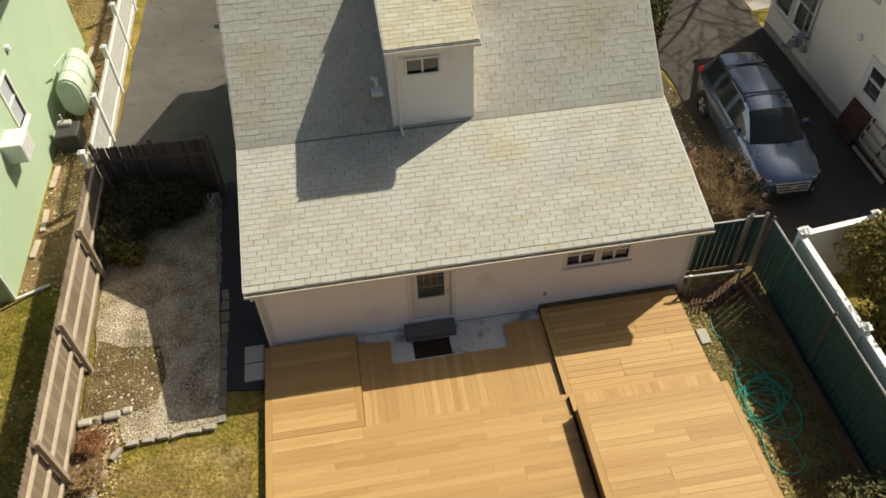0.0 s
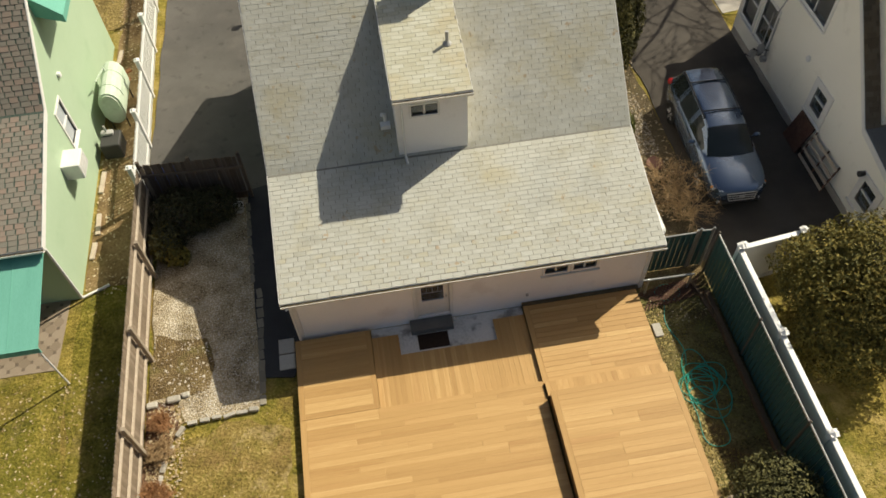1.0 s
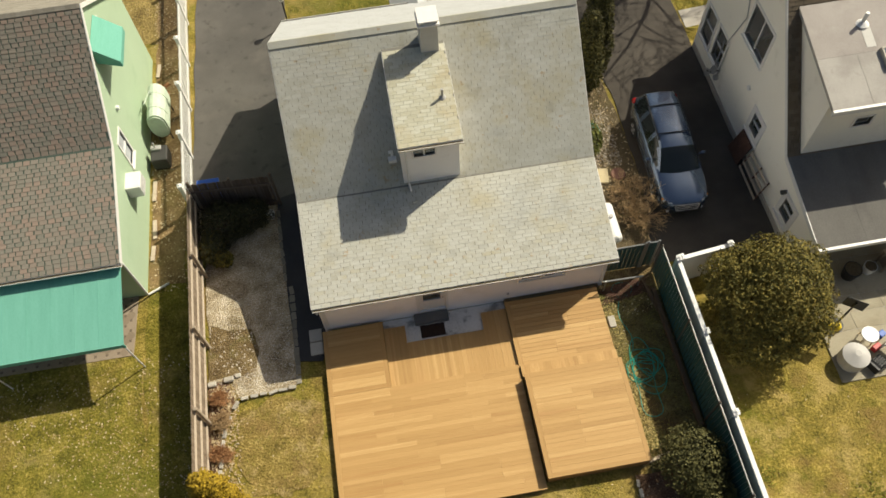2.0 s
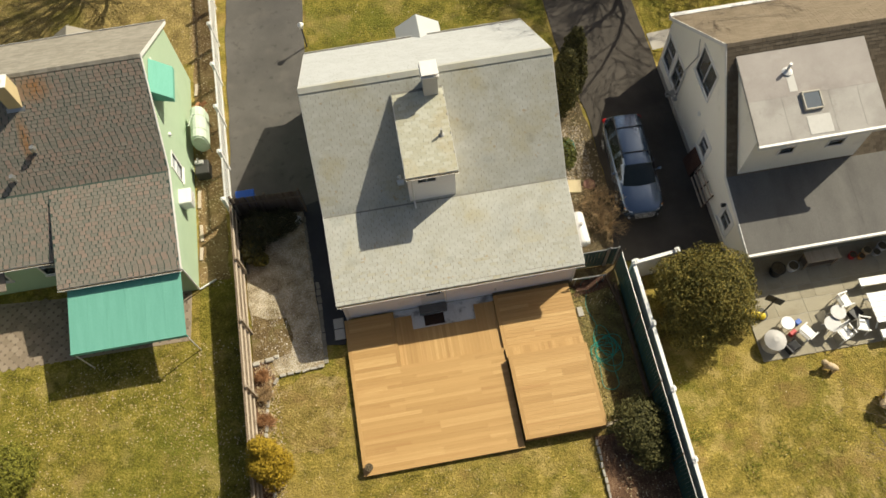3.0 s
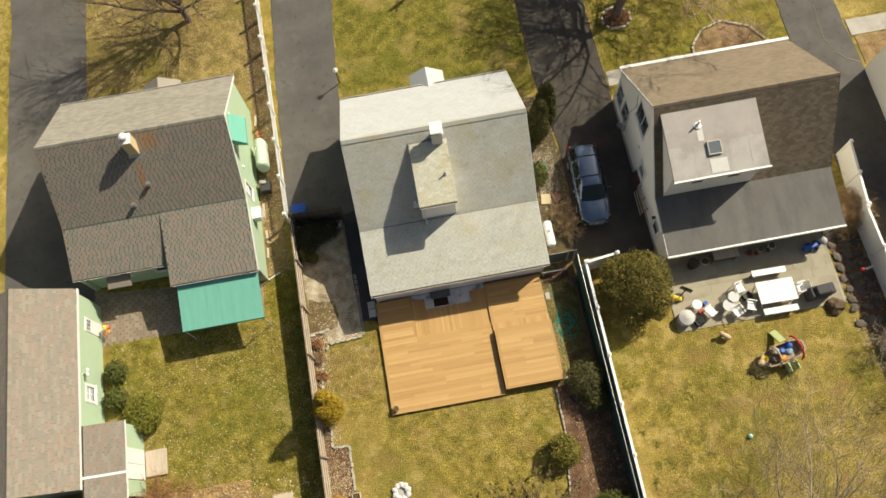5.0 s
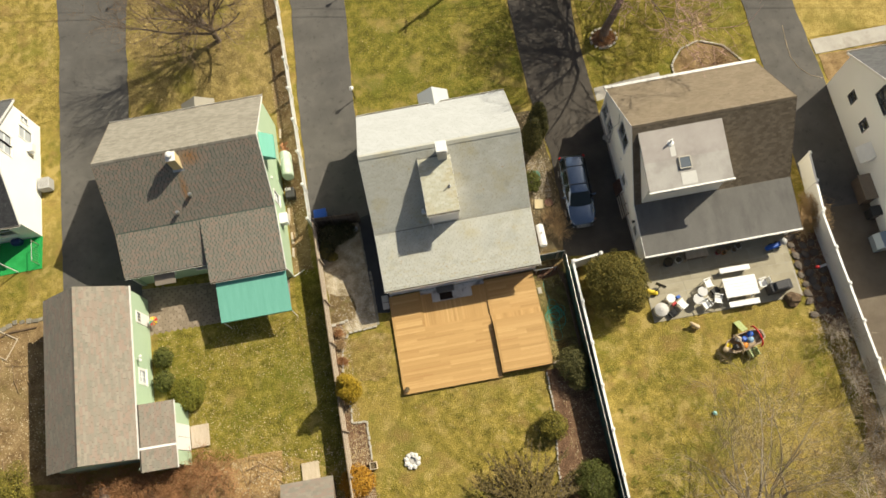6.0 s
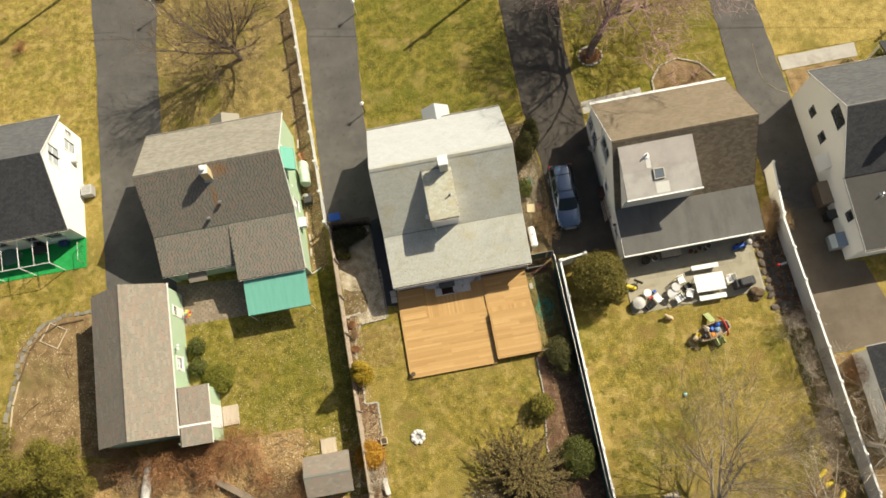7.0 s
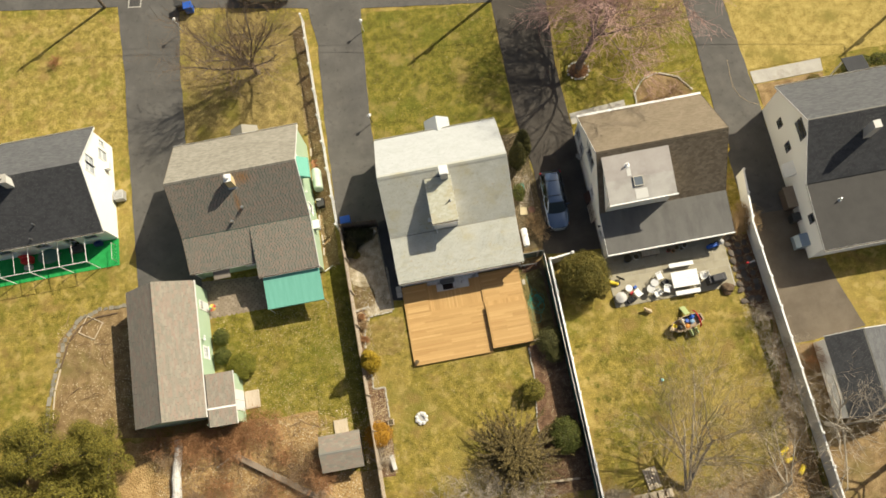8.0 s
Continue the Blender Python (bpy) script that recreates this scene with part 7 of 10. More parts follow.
def build_car(label, at, turn, CARPAINT):
    """A wagon, nose towards -y: lofted body, glazed cabin, wheels, lamps, roof rails."""
    car = thing("car", label, "car", at=at, turn=turn)
    # nose to tail: y, half width, sill height, shoulder height
    st = smooth_rows([(-2.42, 0.42, 0.36, 0.64), (-2.36, 0.62, 0.28, 0.72), (-2.20, 0.78, 0.24, 0.80), (-1.85, 0.875, 0.22, 0.90), (-1.4, 0.905, 0.22, 0.97), (-0.95, 0.91, 0.22, 1.01), (-0.2, 0.91, 0.22, 1.03),
                      (0.8, 0.91, 0.22, 1.05), (1.5, 0.905, 0.24, 1.06), (2.0, 0.87, 0.28, 1.05), (2.28, 0.79, 0.34, 1.0), (2.38, 0.68, 0.40, 0.9)], 3)
    rings = []
    for y, w, lo, hi in st:
        prof = [(-w * 0.84, lo), (-w * 0.96, lo + 0.07), (-w * 0.985, lo + 0.16), (-w, lo + (hi - lo) * 0.55), (-w * 0.975, hi - 0.13), (-w * 0.93, hi - 0.04), (-w * 0.84, hi), (-w * 0.66, hi + 0.022), (-w * 0.60, hi + 0.036), (-w * 0.3, hi + 0.05), (0, hi + 0.055)]
        rings.append([(x, y, z) for x, z in prof + [(-x, z) for x, z in reversed(prof[:-1])]])

    def shell(name, grid, cells, mat, ends=False, label=""):
        bm = bmesh.new()
        idx = {}

        def vert(k, i):
            if (k, i) not in idx:
                idx[(k, i)] = bm.verts.new(grid[k][i])
            return idx[(k, i)]
        for k, i in cells:
            j = (i + 1) % len(grid[0])
            bm.faces.new((vert(k, i), vert(k, j), vert(k + 1, j), vert(k + 1, i)))
        if ends:
            bm.faces.new([vert(0, i) for i in range(len(grid[0]))])
            bm.faces.new([vert(len(grid) - 1, i) for i in reversed(range(len(grid[0])))])
        bmesh.ops.recalc_face_normals(bm, faces=bm.faces[:])
        for f in bm.faces:
            f.smooth = True
        return part(name, bm, mat, car, label)

    m = len(rings[0])
    low = [(k, i) for k in range(len(rings) - 1) for i in (0, 1, m - 3, m - 2, m - 1)]
    shell("body", rings, [(k, i) for k in range(len(rings) - 1) for i in range(2, m - 3)], CARPAINT, True)
    shell("lower_cladding", rings, low, BLACK, False, "black plastic sill cladding")
    # cabin: y, belt half width, belt height, roof half width, roof height
    cab = smooth_rows([(-1.12, 0.76, 1.02, 0.74, 1.03), (-0.80, 0.80, 1.03, 0.68, 1.27), (-0.44, 0.83, 1.04, 0.62, 1.51), (0.1, 0.84, 1.05, 0.60, 1.61), (0.9, 0.84, 1.06, 0.60, 1.635),
                       (1.6, 0.83, 1.07, 0.58, 1.61), (2.0, 0.80, 1.07, 0.55, 1.54), (2.18, 0.77, 1.06, 0.56, 1.32), (2.3, 0.74, 1.03, 0.62, 1.05)], 4)
    grid = []
    for y, w0, z0, w1, z1 in cab:
        zt = max(z0 + 0.005, z1 - 0.07)
        prof = [(-w0, z0), (-(w0 * 0.7 + w1 * 0.3), z0 + (zt - z0) * 0.35), (-(w0 * 0.3 + w1 * 0.7), z0 + (zt - z0) * 0.72), (-w1, zt), (-w1 + 0.03, max(zt, z1 - 0.02)), (-w1 * 0.82, z1 + 0.008), (-w1 * 0.45, z1 + 0.03), (0, z1 + 0.038)]
        bow = 0.14 * max(0.0, min(1.0, (-0.3 - y) / 0.7))
        grid.append([(x, y - bow * (1 - (x / 0.8) ** 2), z) for x, z in prof + [(-x, z) for x, z in reversed(prof[:-1])]])
    n = len(grid[0]) - 1
    side, screen, rear, paint = {0: [], 1: []}, [], [], []
    for k in range(len(grid) - 1):
        y = 0.5 * (cab[k][0] + cab[k + 1][0])
        for i in range(n):
            flank = i < 3 or i >= n - 3
            post = 0.18 < y < 0.32 or 1.1 < y < 1.28 or y > 1.95 or y < -0.92
            if flank and not post and i not in (2, n - 3):
                side[int(i >= 3)].append((k, i))
            elif flank and not post and y > -0.3:
                side[int(i >= 3)].append((k, i))
            elif not flank and 4 <= i < n - 4 and y < -0.42:
                screen.append((k, i))
            elif not flank and 4 <= i < n - 4 and 2.02 < y < 2.25:
                rear.append((k, i))
            else:
                paint.append((k, i))
    shell("cabin", grid, paint, CARPAINT)
    shell("windscreen", grid, screen, CARGLASS)
    shell("rear_window", grid, rear, CARGLASS)
    for s in (0, 1):
        shell("side_window", grid, side[s], CARGLASS)
    for s in (-1, 1):
        bm = bmesh.new()
        rod(bm, (s * 0.60, -0.1, 1.625), (s * 0.57, 1.85, 1.645), 0.024, seg=6)
        for yy in (-0.1, 0.85, 1.85):
            rod(bm, (s * 0.585, yy, 1.55), (s * 0.585, yy, 1.64), 0.028, seg=6)
        part("roof_rail", bm, BLACK, car)
        bm = bmesh.new()
        ball(bm, (s * 1.0, -0.55, 1.09), 0.115, 0.065, 0.075)
        rod(bm, (s * 0.86, -0.55, 1.03), (s * 0.97, -0.55, 1.06), 0.025, seg=6)
        part("mirror", bm, CARPAINT, car)
        # swept headlamp with an amber end
        turn = Matrix.Translation((s * 0.655, -2.215, 0.715)) @ Matrix.Rotation(s * 0.66, 4, "Z") @ Matrix.Rotation(0.45, 4, "X")
        bm = bmesh.new()
        ball(bm, (0, 0.02, 0), 0.22, 0.08, 0.065)
        bm.transform(turn)
        lamp = part("headlight", bm, LAMP_CLEAR, car)
        bm = bmesh.new()
        ball(bm, (s * 0.03, -0.025, 0.02), 0.09, 0.07, 0.058)
        bm.transform(turn)
        part("projector", bm, CARGLASS, lamp)
        bm = bmesh.new()
        ball(bm, (s * 0.18, 0.035, 0.01), 0.055, 0.05, 0.045)
        bm.transform(turn)
        part("indicator", bm, ORANGE, lamp)
        bm = bmesh.new()
        rod(bm, (s * 0.60, -2.36, 0.36), (s * 0.62, -2.38, 0.36), 0.06, seg=12)
        part("fog_light", bm, LAMP_CLEAR, car)
        bm = bmesh.new()
        ball(bm, (s * 0.74, 2.22, 0.95), 0.14, 0.12, 0.12)
        part("tail_light", bm, LAMP_RED, car)
        for y in (-0.05, 0.93):
            bm = bmesh.new()
            box(bm, s * 0.895 - 0.02, s * 0.895 + 0.02, y, y + 0.18, 0.88, 0.915, 0.008)
            part("door_handle", bm, CARPAINT, car)
        for y in (-1.38, 1.40):
            bm = bmesh.new()
            rod(bm, (s * 0.72, y, 0.34), (s * 0.915, y, 0.34), 0.345, seg=28)
            tyre = part("wheel", bm, RUBBER, car)
            bm = bmesh.new()
            rod(bm, (s * 0.90, y, 0.34), (s * 0.918, y, 0.34), 0.23, 0.22, 20)
            part("rim", bm, BLACK, tyre)
            bm = bmesh.new()
            for q in range(5):
                a = 2 * math.pi * q / 5
                for da in (-0.13, 0.13):
                    rod(bm, (s * 0.922, y + 0.05 * math.cos(a), 0.34 + 0.05 * math.sin(a)), (s * 0.922, y + 0.215 * math.cos(a + da), 0.34 + 0.215 * math.sin(a + da)), 0.016, seg=5)
            part("spokes", bm, GREY_PLASTIC, tyre)
            seg = []
            for q in range(10):
                a0, a1 = math.pi * q / 10, math.pi * (q + 1) / 10
                seg.append((Vector((s * 0.885, y + 0.385 * math.cos(a0), 0.33 + 0.385 * math.sin(a0))), Vector((s * 0.885, y + 0.385 * math.cos(a1), 0.33 + 0.385 * math.sin(a1))), 0.05, 0.05, 6))
            v, f = tube_mesh(seg)
            raw("wheel_arch", v, f, BLACK, car)
    # grille in a chrome surround
    gm = Matrix.Translation((0, -2.425, 0.615)) @ Matrix.Rotation(-0.35, 4, "X") @ Matrix.Diagonal((1.08, 1, 1.3, 1))
    bm = bmesh.new()
    extrude_poly(bm, [(x, -0.03, z) for x, z in ((-0.40, 0.085), (-0.34, -0.085), (0.34, -0.085), (0.40, 0.085))], (0, 0.08, 0))
    bm.transform(gm)
    gr = part("grille", bm, BLACK, car)
    bm = bmesh.new()
    for w, z in ((0.41, 0.085), (0.39, 0.028), (0.37, -0.028), (0.35, -0.085)):
        rod(bm, (-w, -0.035, z), (w, -0.035, z), 0.013, seg=6)
    for s in (-1, 1):
        rod(bm, (s * 0.41, -0.035, 0.085), (s * 0.35, -0.035, -0.085), 0.013, seg=6)
    ball(bm, (0, -0.05, 0.0), 0.085, 0.02, 0.05)
    bm.transform(gm)
    part("grille_bar", bm, STEEL, gr)
    bm = bmesh.new()
    box(bm, -0.62, 0.62, -2.44, -2.30, 0.26, 0.40, 0.04)
    part("bumper", bm, BLACK, car)
    for y in (0.05, 1.3):
        bm = bmesh.new()
        rod(bm, (-0.6, y, 1.685), (0.6, y, 1.685), 0.022, seg=6)
        part("crossbar", bm, BLACK, car)
    bm = bmesh.new()
    rod(bm, (-0.52, -1.12, 1.06), (0.05, -1.2, 1.09), 0.012, seg=5)
    rod(bm, (0.02, -1.2, 1.08), (0.6, -1.1, 1.06), 0.012, seg=5)
    part("wiper", bm, BLACK, car)
    return car


build_car("slate-blue estate car with black roof rails, parked on the driveway", (10.03, 16.05, 0.036), -2.6, CARPAINT)
build_car("pale silver estate car parked along the street", (-11.0, 39.95, 0.03), 78, plain("silver_car_paint", (0.42, 0.44, 0.46), 0.25, 0.6, coat=1.0))
# ---- yard things ----
MULCH_WOOD = surf("rotting_timber", ((0.09, 0.06, 0.035), (0.17, 0.115, 0.07)), 2.0, 20.0, 0.95, 0.4)


def stone_mesh(seed, mat, flat=0.6):
    bm = bmesh.new()
    ball(bm, (0, 0, 0), 0.5, 0.42, 0.5 * flat, 1, 0.5, seed)
    return as_mesh("stone", bm, mat)


def block_mesh(mat):
    bm = bmesh.new()
    box(bm, -0.5, 0.5, -0.5, 0.5, -0.5, 0.5, 0.06)
    return as_mesh("stone", bm, mat)


BLOCK = block_mesh(STONE)
OLD_BLOCK = block_mesh(OLD_STONE)


def edging(label, pts, size=(0.26, 0.11, 0.1), gap=0.02, seed=0, mesh=None, loose=0.012):
    """A row of stones along a line, each a part."""
    rng = random.Random(seed)
    t = thing("stone_edging", label, "edging")
    for p, q in zip(pts, pts[1:]):
        d = math.hypot(q[0] - p[0], q[1] - p[1])
        n = max(1, int(d / (size[0] + gap)))
        a = math.degrees(math.atan2(q[1] - p[1], q[0] - p[0]))
        for i in range(n):
            f = (i + 0.5) / n
            ob = new("stone", mesh or BLOCK)
            ob.parent = t
            s = [v * rng.uniform(0.85 - loose * 3, 1.1 + loose * 2) for v in size]
            ob.matrix_basis = pose(p[0] + (q[0] - p[0]) * f + rng.gauss(0, loose), p[1] + (q[1] - p[1]) * f + rng.gauss(0, loose), 0.03 + s[2] * 0.4, 0, 0, a + rng.gauss(0, 3 + loose * 200)) @ Matrix.Diagonal((*s, 1))
    return t


edging("pale stone edging round the gravel", [(-4.2, 9.72), (-6.05, 9.62), (-6.35, 9.2), (-6.6, 8.4), (-6.75, 7.2), (-6.85, 6.7)], seed=1)
edging("pale stone edging of the fence bed", [(-6.55, 5.6), (-6.6, 4.05), (-5.72, 4.02), (-5.74, 1.7)], seed=2)
edging("worn grey paving blocks between gravel and asphalt", [(-4.12, 9.8), (-4.13, 13.4)], (0.3, 0.17, 0.03), seed=3, mesh=OLD_BLOCK, loose=0.004)
edging("worn grey paving blocks between gravel and asphalt", [(-4.3, 13.6), (-4.4, 16.6)], (0.3, 0.13, 0.03), seed=31, mesh=OLD_BLOCK, loose=0.004)
edging("pale stone edging of the mulch bed", [(5.66, 5.0), (5.64, 2.5), (5.2, -0.3), (5.0, -2.5)], (0.24, 0.1, 0.1), seed=4)
for dx, sd in ((0.0, 5),):
    edging("low grey stone edge round the bare ground", [(-24.0, 14.2 - dx * 0.9), (-27.2, 14.3 - dx * 0.9), (-28.9 + dx * 0.5, 13.9 - dx * 0.7), (-30.3 + dx, 12.6 - dx * 0.4), (-31.05 + dx, 10.6), (-31.75 + dx, 8.1), (-32.3 + dx, 5.3)], (0.40, 0.28, 0.08), -0.03, seed=sd, mesh=OLD_BLOCK, loose=0.045)
edging("pale stone ring round a mulch bed", [(18.5, 22.5), (18.6, 24.1), (19.5, 25.15), (20.9, 25.5), (22.4, 24.8), (23.3, 23.4)], (0.3, 0.12, 0.12), seed=6)
edging("pale stone ring round the budding tree", [(14.5 + 0.95 * math.cos(a * 0.5236), 27.05 + 0.8 * math.sin(a * 0.5236)) for a in range(13)], (0.22, 0.14, 0.12), seed=7)
for x, y, s in ((-6.92, 10.28, (0.28, 0.17, 0.1)), (-6.38, 10.36, (0.34, 0.18, 0.1)), (-6.08, 10.44, (0.2, 0.15, 0.08))):
    bm = bmesh.new()
    box(bm, -s[0] / 2, s[0] / 2, -s[1] / 2, s[1] / 2, 0, s[2], 0.03)
    ob = tagged(part("stone_block", bm, STONE), "pale squared stone block on the dirt", "stone", "loose stone blocks")
    ob.matrix_basis = pose(x, y, 0.035, 0, 0, 4)
# slab by the deck
for y in (10.7, 11.17):
    bm = bmesh.new()
    box(bm, -3.66, -3.24, y, y + 0.44, 0.03, 0.09, 0.012)
    tagged(part("paving_slab", bm, STONE), "pale grey paving slab beside the deck", "paving slab", "slabs beside the deck")
bm = bmesh.new()
box(bm, 6.22, 6.45, 9.9, 10.3, 0.03, 0.08, 0.012)
tagged(part("paving_slab", bm, STONE), "grey paving slab in the dirt strip", "paving slab")


def scatter_stones(name, label, x0, x1, y0, y1, n, lo, hi, mat, seed, z=0.03):
    """Loose stones too many to count, as small uneven chips."""
    rng = random.Random(seed)
    vs, fs = [], []
    for _ in range(n):
        x, y, s = rng.uniform(x0, x1), rng.uniform(y0, y1), rng.uniform(lo, hi) * rng.random() ** 0.7 + lo * 0.4
        a = rng.uniform(0, 6.28)
        c, sn = math.cos(a), math.sin(a)
        k = len(vs)
        for px, py, pz in ((1, 0, 0), (0.2, 0.8, 0), (-0.9, 0.3, 0), (-0.3, -0.8, 0), (0.1, 0.05, 0.8)):
            px, py = px * rng.uniform(0.7, 1.1), py * rng.uniform(0.7, 1.1)
            vs.append((x + s * (px * c - py * sn), y + s * (px * sn + py * c), z - 0.006 + s * pz * 0.6))
        fs += [(k, k + 1, k + 4), (k + 1, k + 2, k + 4), (k + 2, k + 3, k + 4), (k + 3, k, k + 4)]
    ob = raw(name, vs, fs, mat)
    return tagged(ob, label, "stones", kind="stuff")


CHIP = surf("gravel_chip", ((0.22, 0.18, 0.14), (0.45, 0.39, 0.31), (0.68, 0.62, 0.54)), 2.0, 20.0, 0.9, 0.2, rand="island", amount=0.8)
WCHIP = surf("white_gravel_chip", ((0.40, 0.36, 0.30), (0.58, 0.54, 0.47), (0.72, 0.69, 0.63)), 2.0, 20.0, 0.9, 0.2, rand="island", amount=0.8)
scatter_stones("gravel_chips", "pale loose gravel stones", -6.9, -4.3, 9.75, 16.4, 6000, 0.010, 0.036, CHIP, 1, 0.04)
scatter_stones("gravel_chips", "white gravel stones near the edging", -6.0, -4.25, 9.75, 11.3, 1100, 0.014, 0.045, WCHIP, 12, 0.04)
scatter_stones("gravel_chips", "white stones in the gravel", -5.5, -4.3, 11.0, 13.2, 420, 0.014, 0.042, WCHIP, 13, 0.04)
scatter_stones("gravel_chips", "white stones in the gravel", -6.6, -5.4, 12.1, 13.6, 260, 0.014, 0.042, WCHIP, 14, 0.04)
scatter_stones("gravel_chips", "larger stones on the dirt", -6.95, -5.2, 10.4, 12.4, 380, 0.016, 0.06, CHIP, 2, 0.05)
scatter_stones("gravel_chips", "white gravel stones in the shade of the house", -5.4, -4.25, 9.8, 16.2, 1500, 0.012, 0.036, WCHIP, 15, 0.04)
scatter_stones("gravel_chips", "small stones and bark in the bed", -7.0, -6.1, -2, 10.2, 900, 0.012, 0.04, CHIP, 3, 0.03)
scatter_stones("gravel_chips", "small stones in the mulch", 5.8, 8.2, -5, 5, 700, 0.01, 0.04, CHIP, 4, 0.03)
scatter_stones("gravel_chips", "small stones in the dirt strip", 6.2, 6.9, 5.2, 11.3, 120, 0.01, 0.04, CHIP, 5, 0.026)
scatter_stones("gravel_chips", "stones along the house bed", 6.5, 8.7, 12.4, 22.4, 700, 0.012, 0.05, CHIP, 6, 0.03)
scatter_stones("gravel_chips", "pale stones and wood chips in the house bed", 7.3, 8.5, 16.2, 18.9, 1500, 0.014, 0.05, CHIP, 61, 0.035)


def fallen_leaves(label, x0, x1, y0, y1, n, size, mat, seed, z=0.02, keep=None):
    rng = random.Random(seed)
    vs, fs = [], []
    for _ in range(n):
        x, y = rng.uniform(x0, x1), rng.uniform(y0, y1)
        if keep and not keep(x, y):
            continue
        if noise.noise((x * 0.35, y * 0.35, seed)) < rng.uniform(-0.6, 0.3):
            continue
        a, s = rng.uniform(0, 6.28), size * rng.uniform(0.5, 1.3)
        c, sn = math.cos(a) * s, math.sin(a) * s
        k = len(vs)
        vs += [(x - c, y - sn, z), (x + sn * 0.6, y - c * 0.6, z + rng.uniform(0.005, 0.03)), (x + c, y + sn, z + 0.01), (x - sn * 0.6, y + c * 0.6, z + rng.uniform(0.005, 0.03))]
        fs.append((k, k + 1, k + 2, k + 3))
    return tagged(raw("leaf_litter", vs, fs, mat), label, "leaves", kind="stuff")


fallen_leaves("dry pale leaves scattered on the back lawn", -18.2, -7.4, -1.0, 11.6, 7000, 0.035, LITTER, 1)
fallen_leaves("dry pale leaves scattered on the lawn", -6.6, 5.6, -6, 9.6, 2500, 0.028, LITTER, 2, keep=lambda x, y: not (x > -3.3 and y > 5.0))
fallen_leaves("dry pale leaves scattered on the lawn", 8.8, 24.0, -6, 7.0, 2000, 0.025, LITTER, 3)
fallen_leaves("dry brown leaves in the narrow strip", -9.0, -7.7, 14, 36, 2600, 0.045, LITTER, 4, 0.03)
fallen_leaves("dry leaves on the front lawns", -19, 24, 26, 36, 3000, 0.03, LITTER, 5, 0.03, keep=lambda x, y: -18.8 < x < -8 or -2.9 < x < 8.3 or x > 13.2)
fallen_leaves("dry pale and rusty leaves in the fence bed", -7.0, -5.8, -2.4, 10.2, 5200, 0.04, LITTER, 21, 0.035, keep=lambda x, y: x < -6.1 or y < 4)
fallen_leaves("dry leaves under the shrubs", 6.2, 8.3, -6, 11.3, 2000, 0.035, LITTER, 6, 0.035, keep=lambda x, y: y < 5.2 or y > 10.2)
fallen_leaves("dry leaves in the brush", -24, -7.2, -10, 3.0, 9000, 0.07, LITTER, 7, 0.03)
fallen_leaves("dry leaves on the bare ground", -31, -24, 4.5, 13.6, 3500, 0.05, LITTER, 17, 0.03)
fallen_leaves("dry leaves in the brush", 8.8, 24.4, -14, -6.5, 6000, 0.07, LITTER, 8, 0.03)
fallen_leaves("dry leaves beside the house", 6.4, 8.9, 12, 22.6, 2000, 0.04, LITTER, 9, 0.035)


def tufts(label, boxes, n, mat, seed, size=0.05):
    rng = random.Random(seed)
    vs, fs = [], []
    area = [(b[1] - b[0]) * (b[3] - b[2]) for b in boxes]
    for b, ar in zip(boxes, area):
        for _ in range(int(n * ar / sum(area))):
            x, y = rng.uniform(b[0], b[1]), rng.uniform(b[2], b[3])
            if noise.noise((x * 0.6, y * 0.6, seed + 3.3)) + 0.5 * noise.noise((x * 2.1, y * 2.1, seed)) < rng.uniform(-0.5, 0.35):
                continue
            a, s = rng.uniform(0, 6.28), size * rng.uniform(0.6, 1.6)
            c, sn = math.cos(a) * s, math.sin(a) * s
            k = len(vs)
            lx, ly = rng.gauss(0, s * 0.8), rng.gauss(0, s * 0.8)
            vs += [(x - c, y - sn, 0.018), (x + c, y + sn, 0.018), (x + lx, y + ly, 0.02 + s * rng.uniform(0.2, 0.6))]
            fs.append((k, k + 1, k + 2))
    return tagged(raw("grass_tufts", vs, fs, mat), label, "grass", kind="stuff")


TUFT = surf("grass_tuft", ((0.11, 0.10, 0.016), (0.18, 0.155, 0.028), (0.27, 0.215, 0.05), (0.42, 0.325, 0.12)), 0.7, 9.0, 0.95, 0.1, rand="island", amount=0.6)
STRAW_TUFT = surf("straw_tuft", ((0.22, 0.18, 0.06), (0.36, 0.285, 0.11), (0.52, 0.41, 0.19)), 0.7, 9.0, 0.95, 0.1, rand="island", amount=0.6)
tufts("short uneven olive grass", [(-18.0, -7.3, 2.5, 11.5), (-6.5, 5.5, -7, 5.0), (8.8, 23, -6, 6.6), (-8.7, -7.3, 2, 14)], 45000, TUFT, 1, 0.032)
tufts("short uneven olive grass", [(-3.2, 8.3, 23.4, 35), (-18.8, -8.6, 26, 37.5), (13.2, 24.2, 22.6, 31.5), (-40, -24.6, 4, 40)], 40000, TUFT, 2, 0.036)

tufts("sparse green grass in the dirt strip", [(6.3, 8.0, 5.2, 11.0)], 4500, TUFT, 5, 0.032)
tufts("straw-coloured grass along the deck edge", [(6.0, 6.7, 5.3, 10.9)], 5000, STRAW_TUFT, 51, 0.045)
tufts("sparse green grass on the worn lawn", [(-6.3, -3.4, 5.2, 9.4)], 2200, TUFT, 6, 0.03)

